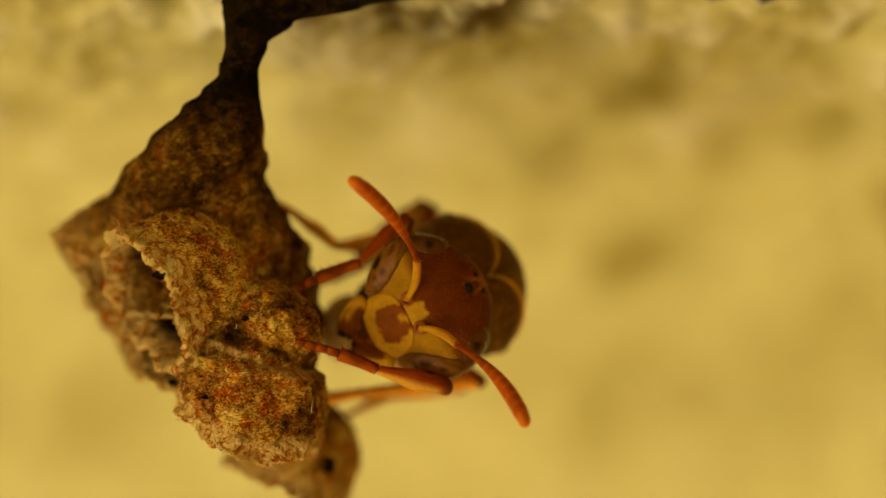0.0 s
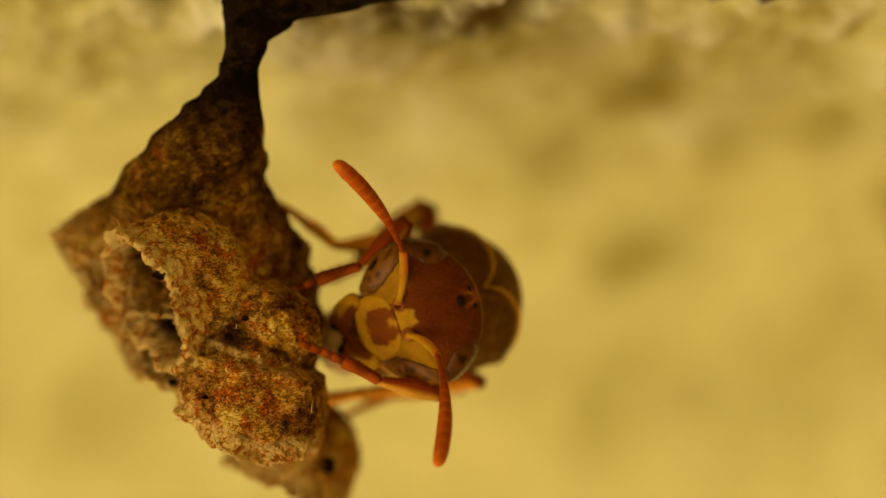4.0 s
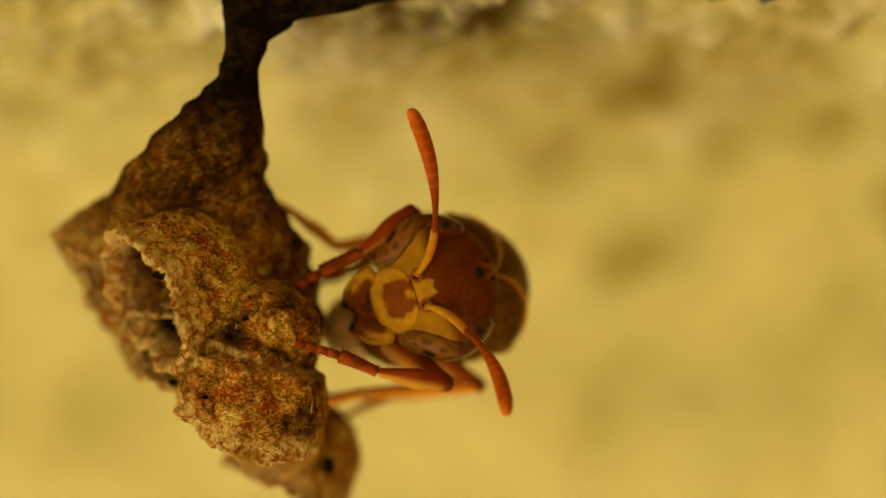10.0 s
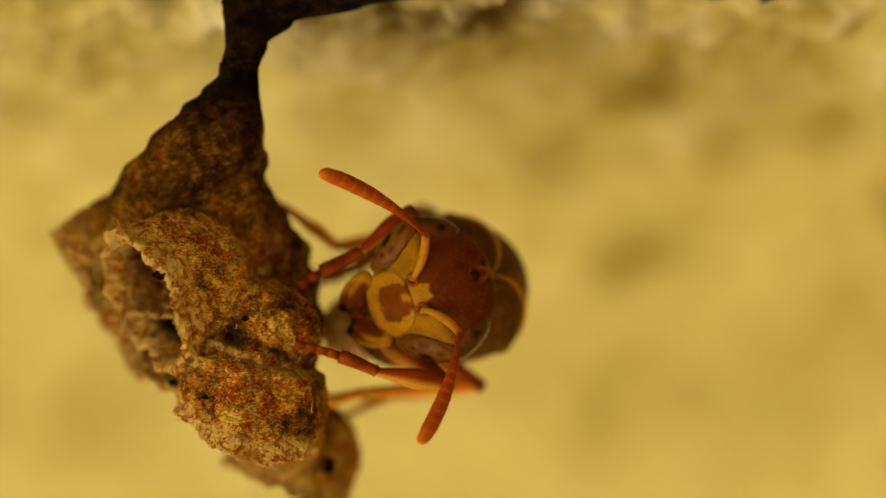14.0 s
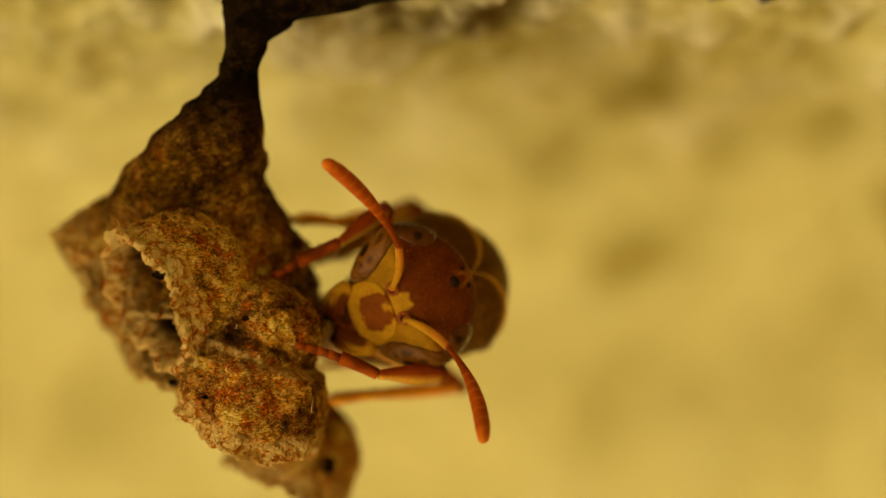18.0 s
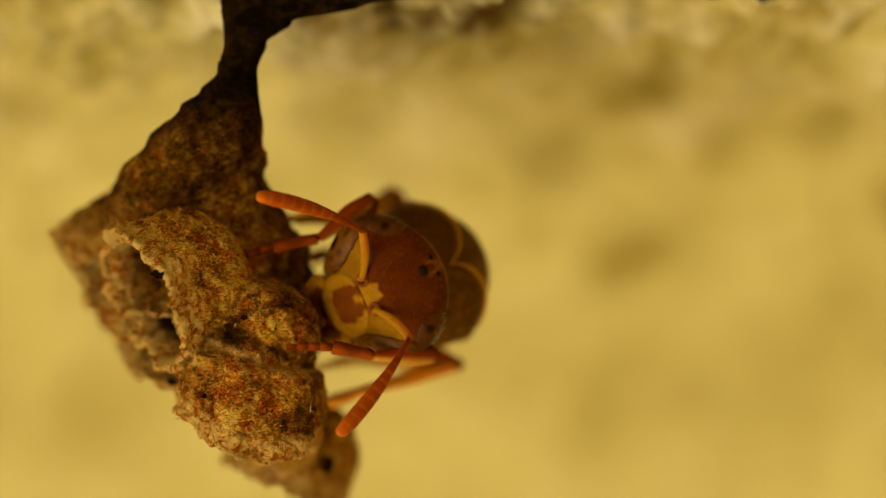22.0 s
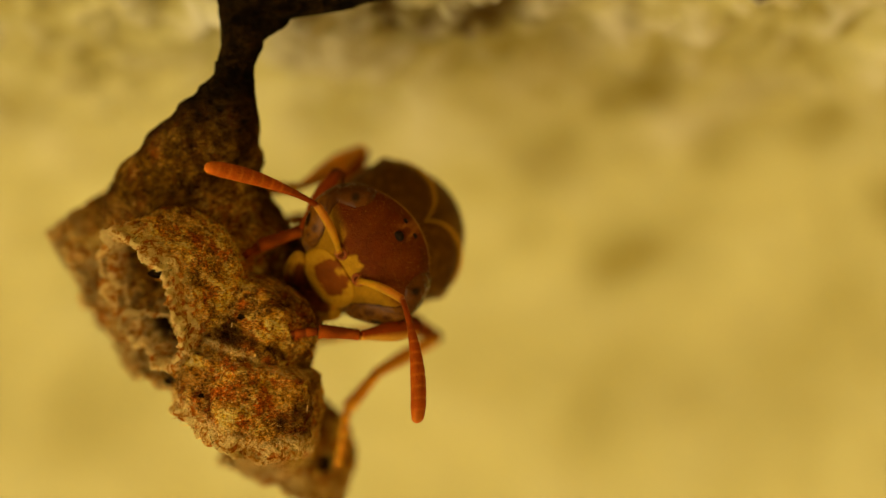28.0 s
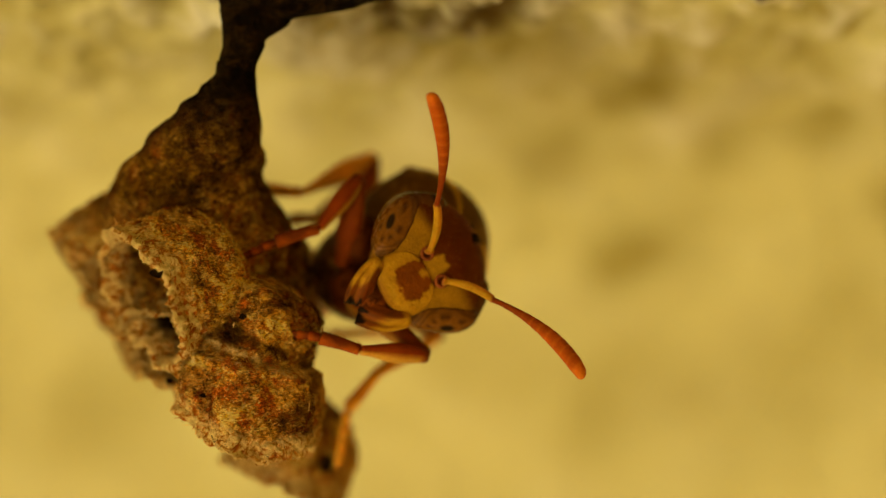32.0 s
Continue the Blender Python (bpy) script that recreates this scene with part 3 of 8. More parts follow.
part("mesopleuron", ball(lambda d: Vector((-1.7 + d.x * 1.75, 1.2 + d.y * 2.0, -0.9 + d.z * 1.6)), 48, 30,
                         lambda d, p: blend((0.07, 0.030, 0.003), (0.22, 0.13, 0.03), 0.8 * step(rough_at(p, 1.3), 0.15, 0.35))), CUTICLE, wasp)
for x, y, z in ((-2.0, -.6, .1), (-2.15, -.7, -1.45), (-1.8, 1.0, .45), (-2.0, 1.0, -1.25), (-1.5, 2.2, .3), (-1.6, 2.2, -1.0)):
    part("coxa", ball(lambda d: Vector((x + d.x * 0.72, y + d.y * 1.15, z + d.z * 0.8)), 32, 20,
                      lambda d, p: blend((0.07, 0.017, 0.002), (0.12, 0.035, 0.004), step(rough_at(p, 0.6), 0.0, 0.4))), CUTICLE, wasp)
part("trochanter", ball(lambda d: Vector((-3.35 + d.x * 1.0, 1.8 + d.y * 1.0, -1.25 + d.z * 1.1)), 32, 20,
                        lambda d, p: blend((0.45, 0.32, 0.13), (0.80, 0.64, 0.38), step(rough_at(p, 1.2) - 0.35 * d.z, -0.15, 0.35))), CUTICLE, wasp, "pale pinkish underside")
part("neck", rod(2.4, lambda u: 0.5 + 0.1 * math.sin(9 * u), tint=lambda u, a: BROWN), CUTICLE, wasp).matrix_local = at(-1.0, -2.6, -.5, -90, 0, 0)
part("waist", rod(2.6, lambda u: spindle(u, 0.8, 0.35, 0.7, 0.8), tint=lambda u, a: BROWN), CUTICLE, wasp).matrix_local = at(-.3, 2.0, -.1, -90, 0, 0)


def gaster():
    def form(d):
        r = 1.75 * (1 - 0.35 * max(0, d.y) ** 2)
        return Vector((-0.3 + d.x * r, 7.2 + d.y * 3.6, -0.1 + d.z * r))
    return ball(form, 56, 48, lambda d, p: blend(blend((0.16, 0.06, 0.015), RED, step(rough_at(p, 1.5), -0.2, 0.5)), YELLOW, 0.8 * bell(((p.y - 3.6) % 1.5) - 1.3, 0.12)))


part("gaster", gaster(), CUTICLE, wasp, "banded red-brown abdomen")


def wing(side):
    rows, colours = [], []
    for i in range(30):
        u = i / 29
        w = 0.55 * math.sin(math.pi * (0.08 + 0.9 * u)) ** 0.6
        row = []
        for j in range(9):
            k = (j / 8 - 0.5) * 2
            a = side * radians(38 + 16 * k * w)
            row.append(body_point(1.2 + 8.2 * u, a, lerp(1.85, 1.7, u) + 0.03 * math.cos(6 * k)))
            colours.append((0.25, 0.13, 0.04))
        rows.append(row)
    points, faces = rings(rows, closed=False)
    return points, faces, colours


for side in (-1, 1):
    w = part("wing", wing(side), CUTICLE, wasp, "folded amber wing")
    w.modifiers.new("thickness", "SOLIDIFY").thickness = 0.03 * MM

# head: x to the lower cheek, y to the crown, z out of the face
def head_form(d):
    b = d.y
    l = 2.04 * d.x * (1 - 0.30 * b * b if b < 0 else 1 - 0.10 * b * b)
    dd = 0.35 + (2.12 if b < 0 else 1.58) * b
    f = -1.13 + (1.15 * d.z ** (0.36 if b < 0 else lerp(0.36, 0.55, step(b, 0, 0.4))) if d.z > 0 else (0.95 + 0.35 * max(0.0, b)) * d.z)
    f -= 0.52 * max(0.0, b) ** 2 * step(d.z, -0.6, 0.5)
    return Vector((l, dd, f))


def head_tint(d, p):
    al, dd, f = abs(p.x), p.y, p.z
    c = blend(RED, (0.078, 0.017, 0.001), step(rough_at(p, 0.7), -0.3, 0.6))
    if d.z > -0.05:
        orbit = step(al, 0.5 + 0.46 * max(0, dd + 0.2), 0.60 + 0.46 * max(0, dd + 0.2)) * step(0.72 - dd, 0, 0.45)
        c = blend(c, (0.25, 0.14, 0.005), 0.95 * orbit * step(d.z, 0.1, 0.3))
        shield = step(0.40 - 0.30 * max(0, dd) - al, 0, 0.12) * step(dd, -0.35, -0.25) * step(0.52 - 0.5 * max(0, 0.18 - al) - dd, 0, 0.1)
        c = blend(c, (0.33, 0.195, 0.008), 0.9 * shield)
        seam = bell(al - 0.52 + 0.35 * (dd + 0.45), 0.035) * step(-dd, 0.05, 0.2)
        c = blend(c, (0.05, 0.02, 0.006), 0.8 * seam)
        ring = max(0.0, 1 - abs(math.hypot(p.x * 1.1, dd - 1.72) - 0.24) / 0.07) * step(dd, 1.70, 1.80)
        c = blend(c, (0.45, 0.2, 0.03), 0.4 * ring)
    cheek = step(d.z, -0.62, -0.45) * step(0.20 - d.z, 0, 0.1) * step(0.3 - d.y, 0, 0.3)
    c = blend(c, (0.36, 0.20, 0.016), 0.8 * cheek)
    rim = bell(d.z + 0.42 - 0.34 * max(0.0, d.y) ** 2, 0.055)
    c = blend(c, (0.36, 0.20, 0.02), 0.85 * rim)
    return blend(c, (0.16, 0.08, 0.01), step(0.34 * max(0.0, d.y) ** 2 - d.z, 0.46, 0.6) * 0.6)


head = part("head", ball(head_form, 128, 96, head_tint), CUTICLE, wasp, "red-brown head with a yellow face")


# the eye's margins as directions on the head, from the jaw up to the crown: place, front (3), rear (3)
EYE_MARGINS = [(0, .54, -.77, .34, .55, -.77, .32), (.12, .57, -.70, .42, .60, -.78, .20), (.25, .53, -.50, .68, .69, -.71, -.04),
               (.38, .60, -.33, .73, .81, -.55, -.16), (.50, .72, -.12, .68, .92, -.30, -.28), (.60, .87, .05, .49, .96, -.08, -.28),
               (.67, .92, .18, .34, .95, .12, -.28), (.74, .81, .30, .50, .90, .34, -.27), (.82, .70, .44, .56, .84, .48, -.25),
               (.92, .65, .63, .42, .75, .64, -.15), (1, .68, .71, .18, .70, .71, .10)]


def eye_shape(side):
    rows, colours, n, m = [], [], 110, 56
    stops = np.array(EYE_MARGINS)
    for i in range(n + 1):
        s = i / n
        f = [float(np.interp(s, stops[:, 0], np.convolve(np.pad(stops[:, k], 1, "edge"), (0.12, 0.76, 0.12), "valid"))) for k in range(1, 7)]
        front, rear = Vector(f[:3]).normalized(), Vector(f[3:]).normalized()
        ends = math.sqrt(max(0.0, 1 - max(0.0, (0.22 - s) / 0.22) ** 2)) * math.sqrt(max(0.0, 1 - max(0.0, (s - 0.84) / 0.16) ** 2))
        row = []
        for j in range(m + 1):
            w = 0.5 - 0.5 * math.cos(math.pi * j / m)
            d = (front * (1 - w) + rear * w).normalized()
            out = Vector((d.x, d.y * 0.4, d.z * 0.75)).normalized()
            dome = max(0.0, 1 - abs(2 * w - 1) ** 2.2) ** 0.8
            p = head_form(d) + out * (lerp(0.32, 0.18, step(s, 0.5, 0.75)) * dome * ends + 0.01)
            row.append((side * p.x, p.y, p.z))
            q = Vector((s * 7, w * 1.6, side * 4))
            # Greyer at the lower tip: a sheen painted into the eye's colour.
            col = blend((0.19, 0.105, 0.032), (0.135, 0.058, 0.005), step(s, 0.04, 0.26))
            col = blend(col, (0.072, 0.026, 0.002), step(s, 0.52, 0.68))
            far = math.hypot((s - 0.42) * 4.6, (w - 0.36) * 2.7) + 0.06 * rough_at(q, 0.8, 2)
            dash = step(math.sin(7 * math.atan2((w - 0.36) * 2.7, (s - 0.42) * 4.6) + 2 * rough_at(q, 0.9, 2)), -0.2, 0.4)
            band = max(0.9 * bell(far - 0.60, 0.13) * dash, 0.6 * bell(far - 1.0, 0.08), 0.45 * bell(far - 1.32, 0.10))
            col = blend(col, (0.045, 0.016, 0.002), band)
            top = math.hypot((s - 0.83) * 10, (w - 0.26) * 2.6)
            col = blend(col, BLACK, max(0.97 * step(0.27 - far, 0, 0.12), 0.9 * step(0.55 - top, 0, 0.4)))
            col = blend(col, (0.016, 0.007, 0.003), step(0.022 - w, 0, 0.015) * lerp(0.7, 0.3, step(s, 0.6, 0.75)))
            colours.append(blend(col, blend((0.30, 0.16, 0.02), (0.03, 0.012, 0.002), step(s, 0.5, 0.62)), 0.6 * step(w, 0.93, 0.97)))
        rows.append(row)
    points, faces = rings(rows, closed=False)
    if side < 0:
        faces = [f[::-1] for f in faces]
    return points, faces, colours


for side in (-1, 1):
    part("eye", eye_shape(side), EYE_GLASS, head, "glossy amber-brown kidney-shaped compound eye")


def front_of(l, dd):
    """The face's height at a place across and up it."""
    b = (dd - 0.35) / (2.12 if dd < 0.35 else 1.58)
    a = l / (2.04 * (1 - 0.30 * b * b if b < 0 else 1 - 0.10 * b * b))
    c2 = max(0.03, 1 - a * a - b * b)
    return -1.13 + 1.15 * math.sqrt(c2) ** (0.36 if b < 0 else lerp(0.36, 0.55, step(b, 0, 0.4))) - 0.52 * max(0.0, b) ** 2


def clypeus():
    rows, colours, turns, n = [], [], 96, 30
    for i in range(n + 1):
        r = 1 - i / n * 0.985
        row = []
        for j in range(turns):
            a = math.tau * j / turns
            s, c = math.sin(a), math.cos(a)
            l = 1.06 * r * math.copysign(abs(c) ** (0.66 if s > 0 else 0.8), c) * (1 - 0.02 * s)
            dd = -1.05 + r * (s * 0.85 if s > 0 else 0.74 * math.copysign(abs(s) ** 0.85, s))
            f = max(front_of(l, dd) + 0.02, 0.04 - 0.16 * l * l - 0.26 * max(0.0, -dd - 1.2)) + 0.07 * (1 - r ** 6) - 0.14 * step(r, 0.95, 1.0)
            row.append((l, dd, f + 0.012 * rough_at((l, dd, 0), 0.16, 2)))
            p = Vector((l, dd, 0))
            ragged = 0.22 * rough_at(p, 0.22, 3)
            wide = 0.64 - 0.30 * max(0.0, dd + 0.80) - 1.1 * max(0.0, -dd - 1.0) ** 1.5
            patch = step(wide - abs(l) + 0.5 * ragged, 0, 0.10) * step(dd + 0.5 * ragged, -1.36, -1.22)
            patch *= 1 - 0.9 * step(0.15 - abs(l) + 0.5 * ragged, 0, 0.06) * step(dd + 0.3 * ragged, -0.56, -0.42)
            col = blend(blend(YELLOW, (0.31, 0.17, 0.006), step(rough_at(p, 0.3, 3), -0.1, 0.5)), (0.125, 0.030, 0.001), 0.95 * patch)
            col = blend(col, (0.17, 0.06, 0.003), 0.5 * step(-dd, 1.5, 1.75))
            col = blend(col, (0.10, 0.036, 0.004), 0.8 * step(r, 0.955, 0.985))
            colours.append(col)
        rows.append(row)
    points, faces = rings(rows, cap_b=True)
    return points, faces, colours


part("clypeus", clypeus(), FACE, head, "yellow face plate with a brown patch")


def mandible(side):
    """A broad curved blade that ends in a row of teeth."""
    p0, p1, p2 = Vector((1.00, -1.34, -.16)), Vector((.90, -2.08, .02)), Vector((.12, -2.60, -.50))
    rows, colours, n, turns = [], [], 52, 48
    for i in range(n + 1):
        u = i / n
        x, y, z = p0 * (1 - u) ** 2 + p1 * (2 * u * (1 - u)) + p2 * u * u
        w, t = lerp(0.28, 0.41, step(u, 0.05, 0.8)), lerp(0.20, 0.06, u)
        tan = ((p1 - p0) * (1 - u) + (p2 - p1) * u).normalized()
        across = tan.cross(Vector((0, 0, 1))).normalized()
        up = across.cross(tan)
        root = math.sqrt(max(0.03, 1 - max(0, (0.16 - u) / 0.16) ** 2))
        row = []
        for j in range(turns):
            a = math.tau * j / turns
            ca = math.cos(a)
            bite = step(u, 0.80, 1.0) * (0.20 * (0.5 + 0.5 * math.cos(4.2 * math.pi * ca)) + 0.10 * ca - 0.14)
            ridge = 0.05 * math.sin(5 * ca) * step(u, 0.1, 0.3)
            p = Vector((x, y, z)) + across * (w * root * ca) + up * ((t * math.sin(a) + ridge * max(0, math.sin(a))) * root) + tan * bite
            row.append((side * p.x, p.y, p.z))
            col = blend(YELLOW, (0.30, 0.15, 0.006), step(rough_at((ca * 2, u * 3, side), 0.5, 3), -0.1, 0.5))
            col = blend(col, (0.085, 0.020, 0.002), 0.95 * step(ca, 0.0, 0.3) * step(u, 0.08, 0.22))
            col = blend(col, (0.12, 0.035, 0.003), 0.6 * step(math.sin(11 * ca + 1.2), 0.3, 0.9) * step(u, 0.25, 0.5))
            col = blend(col, (0.05, 0.014, 0.002), 0.8 * max(step(ca, 0.86, 0.97), 0.7 * step(-ca, 0.93, 0.99)))
            col = blend(col, (0.12, 0.030, 0.002), 0.9 * step(u + 0.10 * ca + 0.04 * math.sin(10 * ca), 0.50, 0.68))
            colours.append(blend(col, BLACK, max(step(u + 0.07 * math.sin(9 * ca), 0.89, 0.95), 0.45 * step(math.sin(13 * ca + 0.6), 0.5, 0.9) * step(u, 0.55, 0.72))))
        rows.append(row)
    points, faces = rings(rows, cap_a=True, cap_b=True)
    if side < 0:
        faces = [f[::-1] for f in faces]
    return points, faces, colours


part("labrum", ball(lambda d: Vector((d.x * (0.72 + 0.22 * d.y), -1.92 + d.y * 0.62, -0.48 + d.z * 0.22 + 0.06 * rough_at(d, 0.4))), 48, 30,
                    lambda d, p: blend((0.05, 0.014, 0.001), (0.17, 0.045, 0.003), step(rough_at(p, 0.35), -0.1, 0.5))), FACE, head, "red-brown mouthparts")
mandible_upper, mandible_lower = [part("mandible", mandible(side), FACE, head, "yellow jaw with black teeth") for side in (-1, 1)]


def ocellus(l, dd, r):
    f = front_of(l, dd)
    return ball(lambda d: Vector((l, dd, f)) + Vector((d.x * r, d.y * r, d.z * r * 0.6)), 24, 16, lambda d, p: BLACK)


for l, dd, r in ((0, 1.68, .175), (-.27, 1.87, .095), (.27, 1.87, .095)):
    part("ocellus", ocellus(l, dd, r), FACE, head, "tiny black simple eye")


def socket(side):
    rows, colours = [], []
    for i in range(13):
        b = math.tau * i / 12
        row = []
        for j in range(28):
            a = math.tau * j / 28
            r = 0.17 + 0.055 * math.cos(b)
            row.append((side * 0.48 + r * math.cos(a), r * math.sin(a), 0.03 + 0.055 * math.sin(b)))
            colours.append((0.2, 0.06, 0.015))
        rows.append(row)
    points, faces = rings(rows)
    return points, faces, colours


for side in (-1, 1):
    part("antennal_socket", socket(side), CUTICLE, head)


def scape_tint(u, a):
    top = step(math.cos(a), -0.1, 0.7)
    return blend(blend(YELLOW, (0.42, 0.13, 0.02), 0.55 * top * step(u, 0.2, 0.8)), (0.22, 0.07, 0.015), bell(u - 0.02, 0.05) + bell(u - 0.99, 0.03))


def scape_shape():
    return rod(1.74, lambda u: spindle(u, 0.6, 0.09, 0.135, 0.125) + 0.07 * bell(u - 0.045, 0.035), 0.14, 1.0, scape_tint, n=44)


def flagellum_shape():
    """Eleven short joints that thicken and then round off."""
    def radius(u):
        base = lerp(0.085, 0.24, step(u, 0.03, 0.74)) * (1 - 0.22 * step(u, 0.85, 1.0))
        joint = (u * 11.0) % 1.0
        groove = 0.007 * bell(min(joint, 1 - joint), 0.10) * (1 if 0.03 < u < 0.97 else 0)
        end = math.sqrt(max(0.0, 1 - ((u - 0.95) / 0.05) ** 2)) if u > 0.95 else 1.0
        return max(0.004, (base - groove) * end)

    def tint(u, a):
        joint = (u * 11.0) % 1.0
        c = blend((0.17, 0.034, 0.002), (0.33, 0.075, 0.003), step(u, 0.1, 0.75))
        c = blend(c, (0.50, 0.155, 0.010), step(u, 0.88, 1.0))
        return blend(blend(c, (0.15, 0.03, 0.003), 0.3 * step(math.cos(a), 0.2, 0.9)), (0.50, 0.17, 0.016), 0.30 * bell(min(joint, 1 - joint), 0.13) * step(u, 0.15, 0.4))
    return rod(3.88, radius, 0.30, 1.0, tint, n=150, turns=22, round_ends=False)


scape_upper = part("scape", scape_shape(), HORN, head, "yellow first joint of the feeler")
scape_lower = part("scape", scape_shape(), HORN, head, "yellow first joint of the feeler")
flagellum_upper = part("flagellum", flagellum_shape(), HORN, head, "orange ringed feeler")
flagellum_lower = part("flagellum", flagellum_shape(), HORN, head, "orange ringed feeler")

# fine pale hair
def fine_hair(form, count, seed, long, keep):
    rng = random.Random(seed)
    points, faces, colours = [], [], []
    while count:
        d = Vector((rng.gauss(0, 1), rng.gauss(0, 1), rng.gauss(0, 1))).normalized()
        if not keep(d):
            continue
        count -= 1
        p, way = Vector(form(d)), (d + Vector((rng.gauss(0, 0.35), rng.gauss(0, 0.35), rng.gauss(0, 0.35)))).normalized()
        side = way.cross(Vector((0.3, 0.5, 0.8))).normalized()
        up, n, length = way.cross(side), len(points), long * rng.uniform(0.5, 1.2)
        for a in range(3):
            points.append(p + (side * math.cos(a * 2.09) + up * math.sin(a * 2.09)) * 0.004)
        points.append(p + way * length + side * (0.3 * length * rng.uniform(-1, 1)))
        faces += [(n, n + 1, n + 3), (n + 1, n + 2, n + 3), (n + 2, n, n + 3)]
        colours += [(0.34, 0.19, 0.03)] * 4
    return points, faces, colours


tagged(part("head_hair", fine_hair(head_form, 1600, 3, 0.09, lambda d: d.z > -0.5), FIBRE, head, "short pale hair"), kind="stuff")
tagged(part("thorax_hair", fine_hair(thorax_form, 1500, 4, 0.12, lambda d: d.y < 0.5), FIBRE, wasp, "short pale hair"), kind="stuff")

# legs, each in four joints
LEG_RED, LEG_DARK = (0.19, 0.036, 0.002), (0.10, 0.027, 0.003)
SEGMENTS = {"front_upper": (2.97, 2.19, 1.42, 1.56), "front_lower": (3.97, 2.3, 1.29, 1.42), "middle_upper": (3.8, 3.45, 1.12, 1.24),
            "middle_lower": (4.97, 3.71, 1.5, 1.84), "hind_upper": (3.4, 3.2, .96, 1.05), "hind_lower": (4.21, 2.37, .92, 1.01)}


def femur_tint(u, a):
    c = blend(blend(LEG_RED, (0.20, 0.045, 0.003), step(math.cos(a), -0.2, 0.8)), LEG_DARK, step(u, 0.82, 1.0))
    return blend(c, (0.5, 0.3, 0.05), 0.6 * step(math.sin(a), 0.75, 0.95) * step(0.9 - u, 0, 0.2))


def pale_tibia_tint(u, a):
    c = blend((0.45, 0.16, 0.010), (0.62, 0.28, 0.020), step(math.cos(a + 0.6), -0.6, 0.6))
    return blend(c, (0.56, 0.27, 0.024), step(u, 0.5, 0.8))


def tibia_tint(u, a):
    c = blend(LEG_DARK, LEG_RED, step(u, 0.0, 0.2))
    return blend(c, (0.46, 0.27, 0.030), 0.95 * step(math.cos(a + 1.8), 0.30, 0.62) * step(u, 0.05, 0.2))


def tarsus_radius(u):
    k = (u * 4) % 1.0
    return (0.12 + 0.028 * k ** 2) * (1 - 0.15 * u) if u < 0.99 else 0.02


def spur(length):
    return rod(length, lambda u: max(0.003, 0.035 * (1 - u)), 0.03, 1.0, lambda u, a: (0.4, 0.2, 0.05), n=8, turns=8)


def bristle(length):
    return rod(length, lambda u: max(0.003, 0.032 * (1 - u)), 0.02, 1.0, lambda u, a: (0.16, 0.05, 0.01), n=6, turns=6)


legs = {}
for name, (a, b, c, d) in SEGMENTS.items():
    thin = 1.12 if name.startswith("front") else 1.08 if name.startswith("middle") else 1.1 if name == "hind_upper" else 0.85
    pale = name in ("middle_upper", "middle_lower", "hind_lower")
    claw_dark, claw_light = ((0.46, 0.19, 0.010), (0.68, 0.36, 0.025)) if pale else ((0.115, 0.024, 0.002), (0.26, 0.062, 0.003))
    legs[name] = {
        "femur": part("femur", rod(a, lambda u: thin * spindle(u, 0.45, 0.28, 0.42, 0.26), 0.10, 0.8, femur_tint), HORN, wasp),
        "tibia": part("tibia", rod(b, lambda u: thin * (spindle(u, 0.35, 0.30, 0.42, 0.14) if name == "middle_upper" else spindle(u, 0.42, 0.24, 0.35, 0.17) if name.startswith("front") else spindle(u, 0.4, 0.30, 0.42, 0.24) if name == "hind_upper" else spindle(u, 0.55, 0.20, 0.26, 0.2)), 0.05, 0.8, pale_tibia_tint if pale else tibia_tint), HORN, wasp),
        "basitarsus": part("basitarsus", rod(c, lambda u: thin * spindle(u, 0.2, 0.16, 0.16, 0.20), 0.05, 1.0, lambda u, a: blend(claw_dark, claw_light, step(math.cos(a + 1.8) + 0.5 * math.sin(9 * u), -0.4, 0.9))), HORN, wasp),
        "tarsus": part("tarsus", rod(d, lambda u: thin * tarsus_radius(u), 0.05, 1.0, lambda u, a: blend(claw_dark, claw_light, step((u * 4) % 1.0, 0.1, 0.8)), n=48, turns=12, round_ends=False), HORN, wasp)}
    for k in range(4):
        part("bristle", bristle(0.40), HORN, legs[name]["basitarsus"]).matrix_local = at(0, 0.06, c * (0.3 + 0.2 * k), -50, 20 * (k - 1.5), 0)
    for k in range(3):
        part("bristle", bristle(0.22), HORN, legs[name]["tarsus"]).matrix_local = at(0, 0.06, d * (0.24 + 0.25 * k), -45, 15 * (k - 1), 0)
    for k in range(2):
        part("spur", spur(0.42), HORN, legs[name]["tibia"]).matrix_local = at(-0.05 + 0.1 * k, 0.05, b - 0.12, 24 - 60 * k, 10, 0)


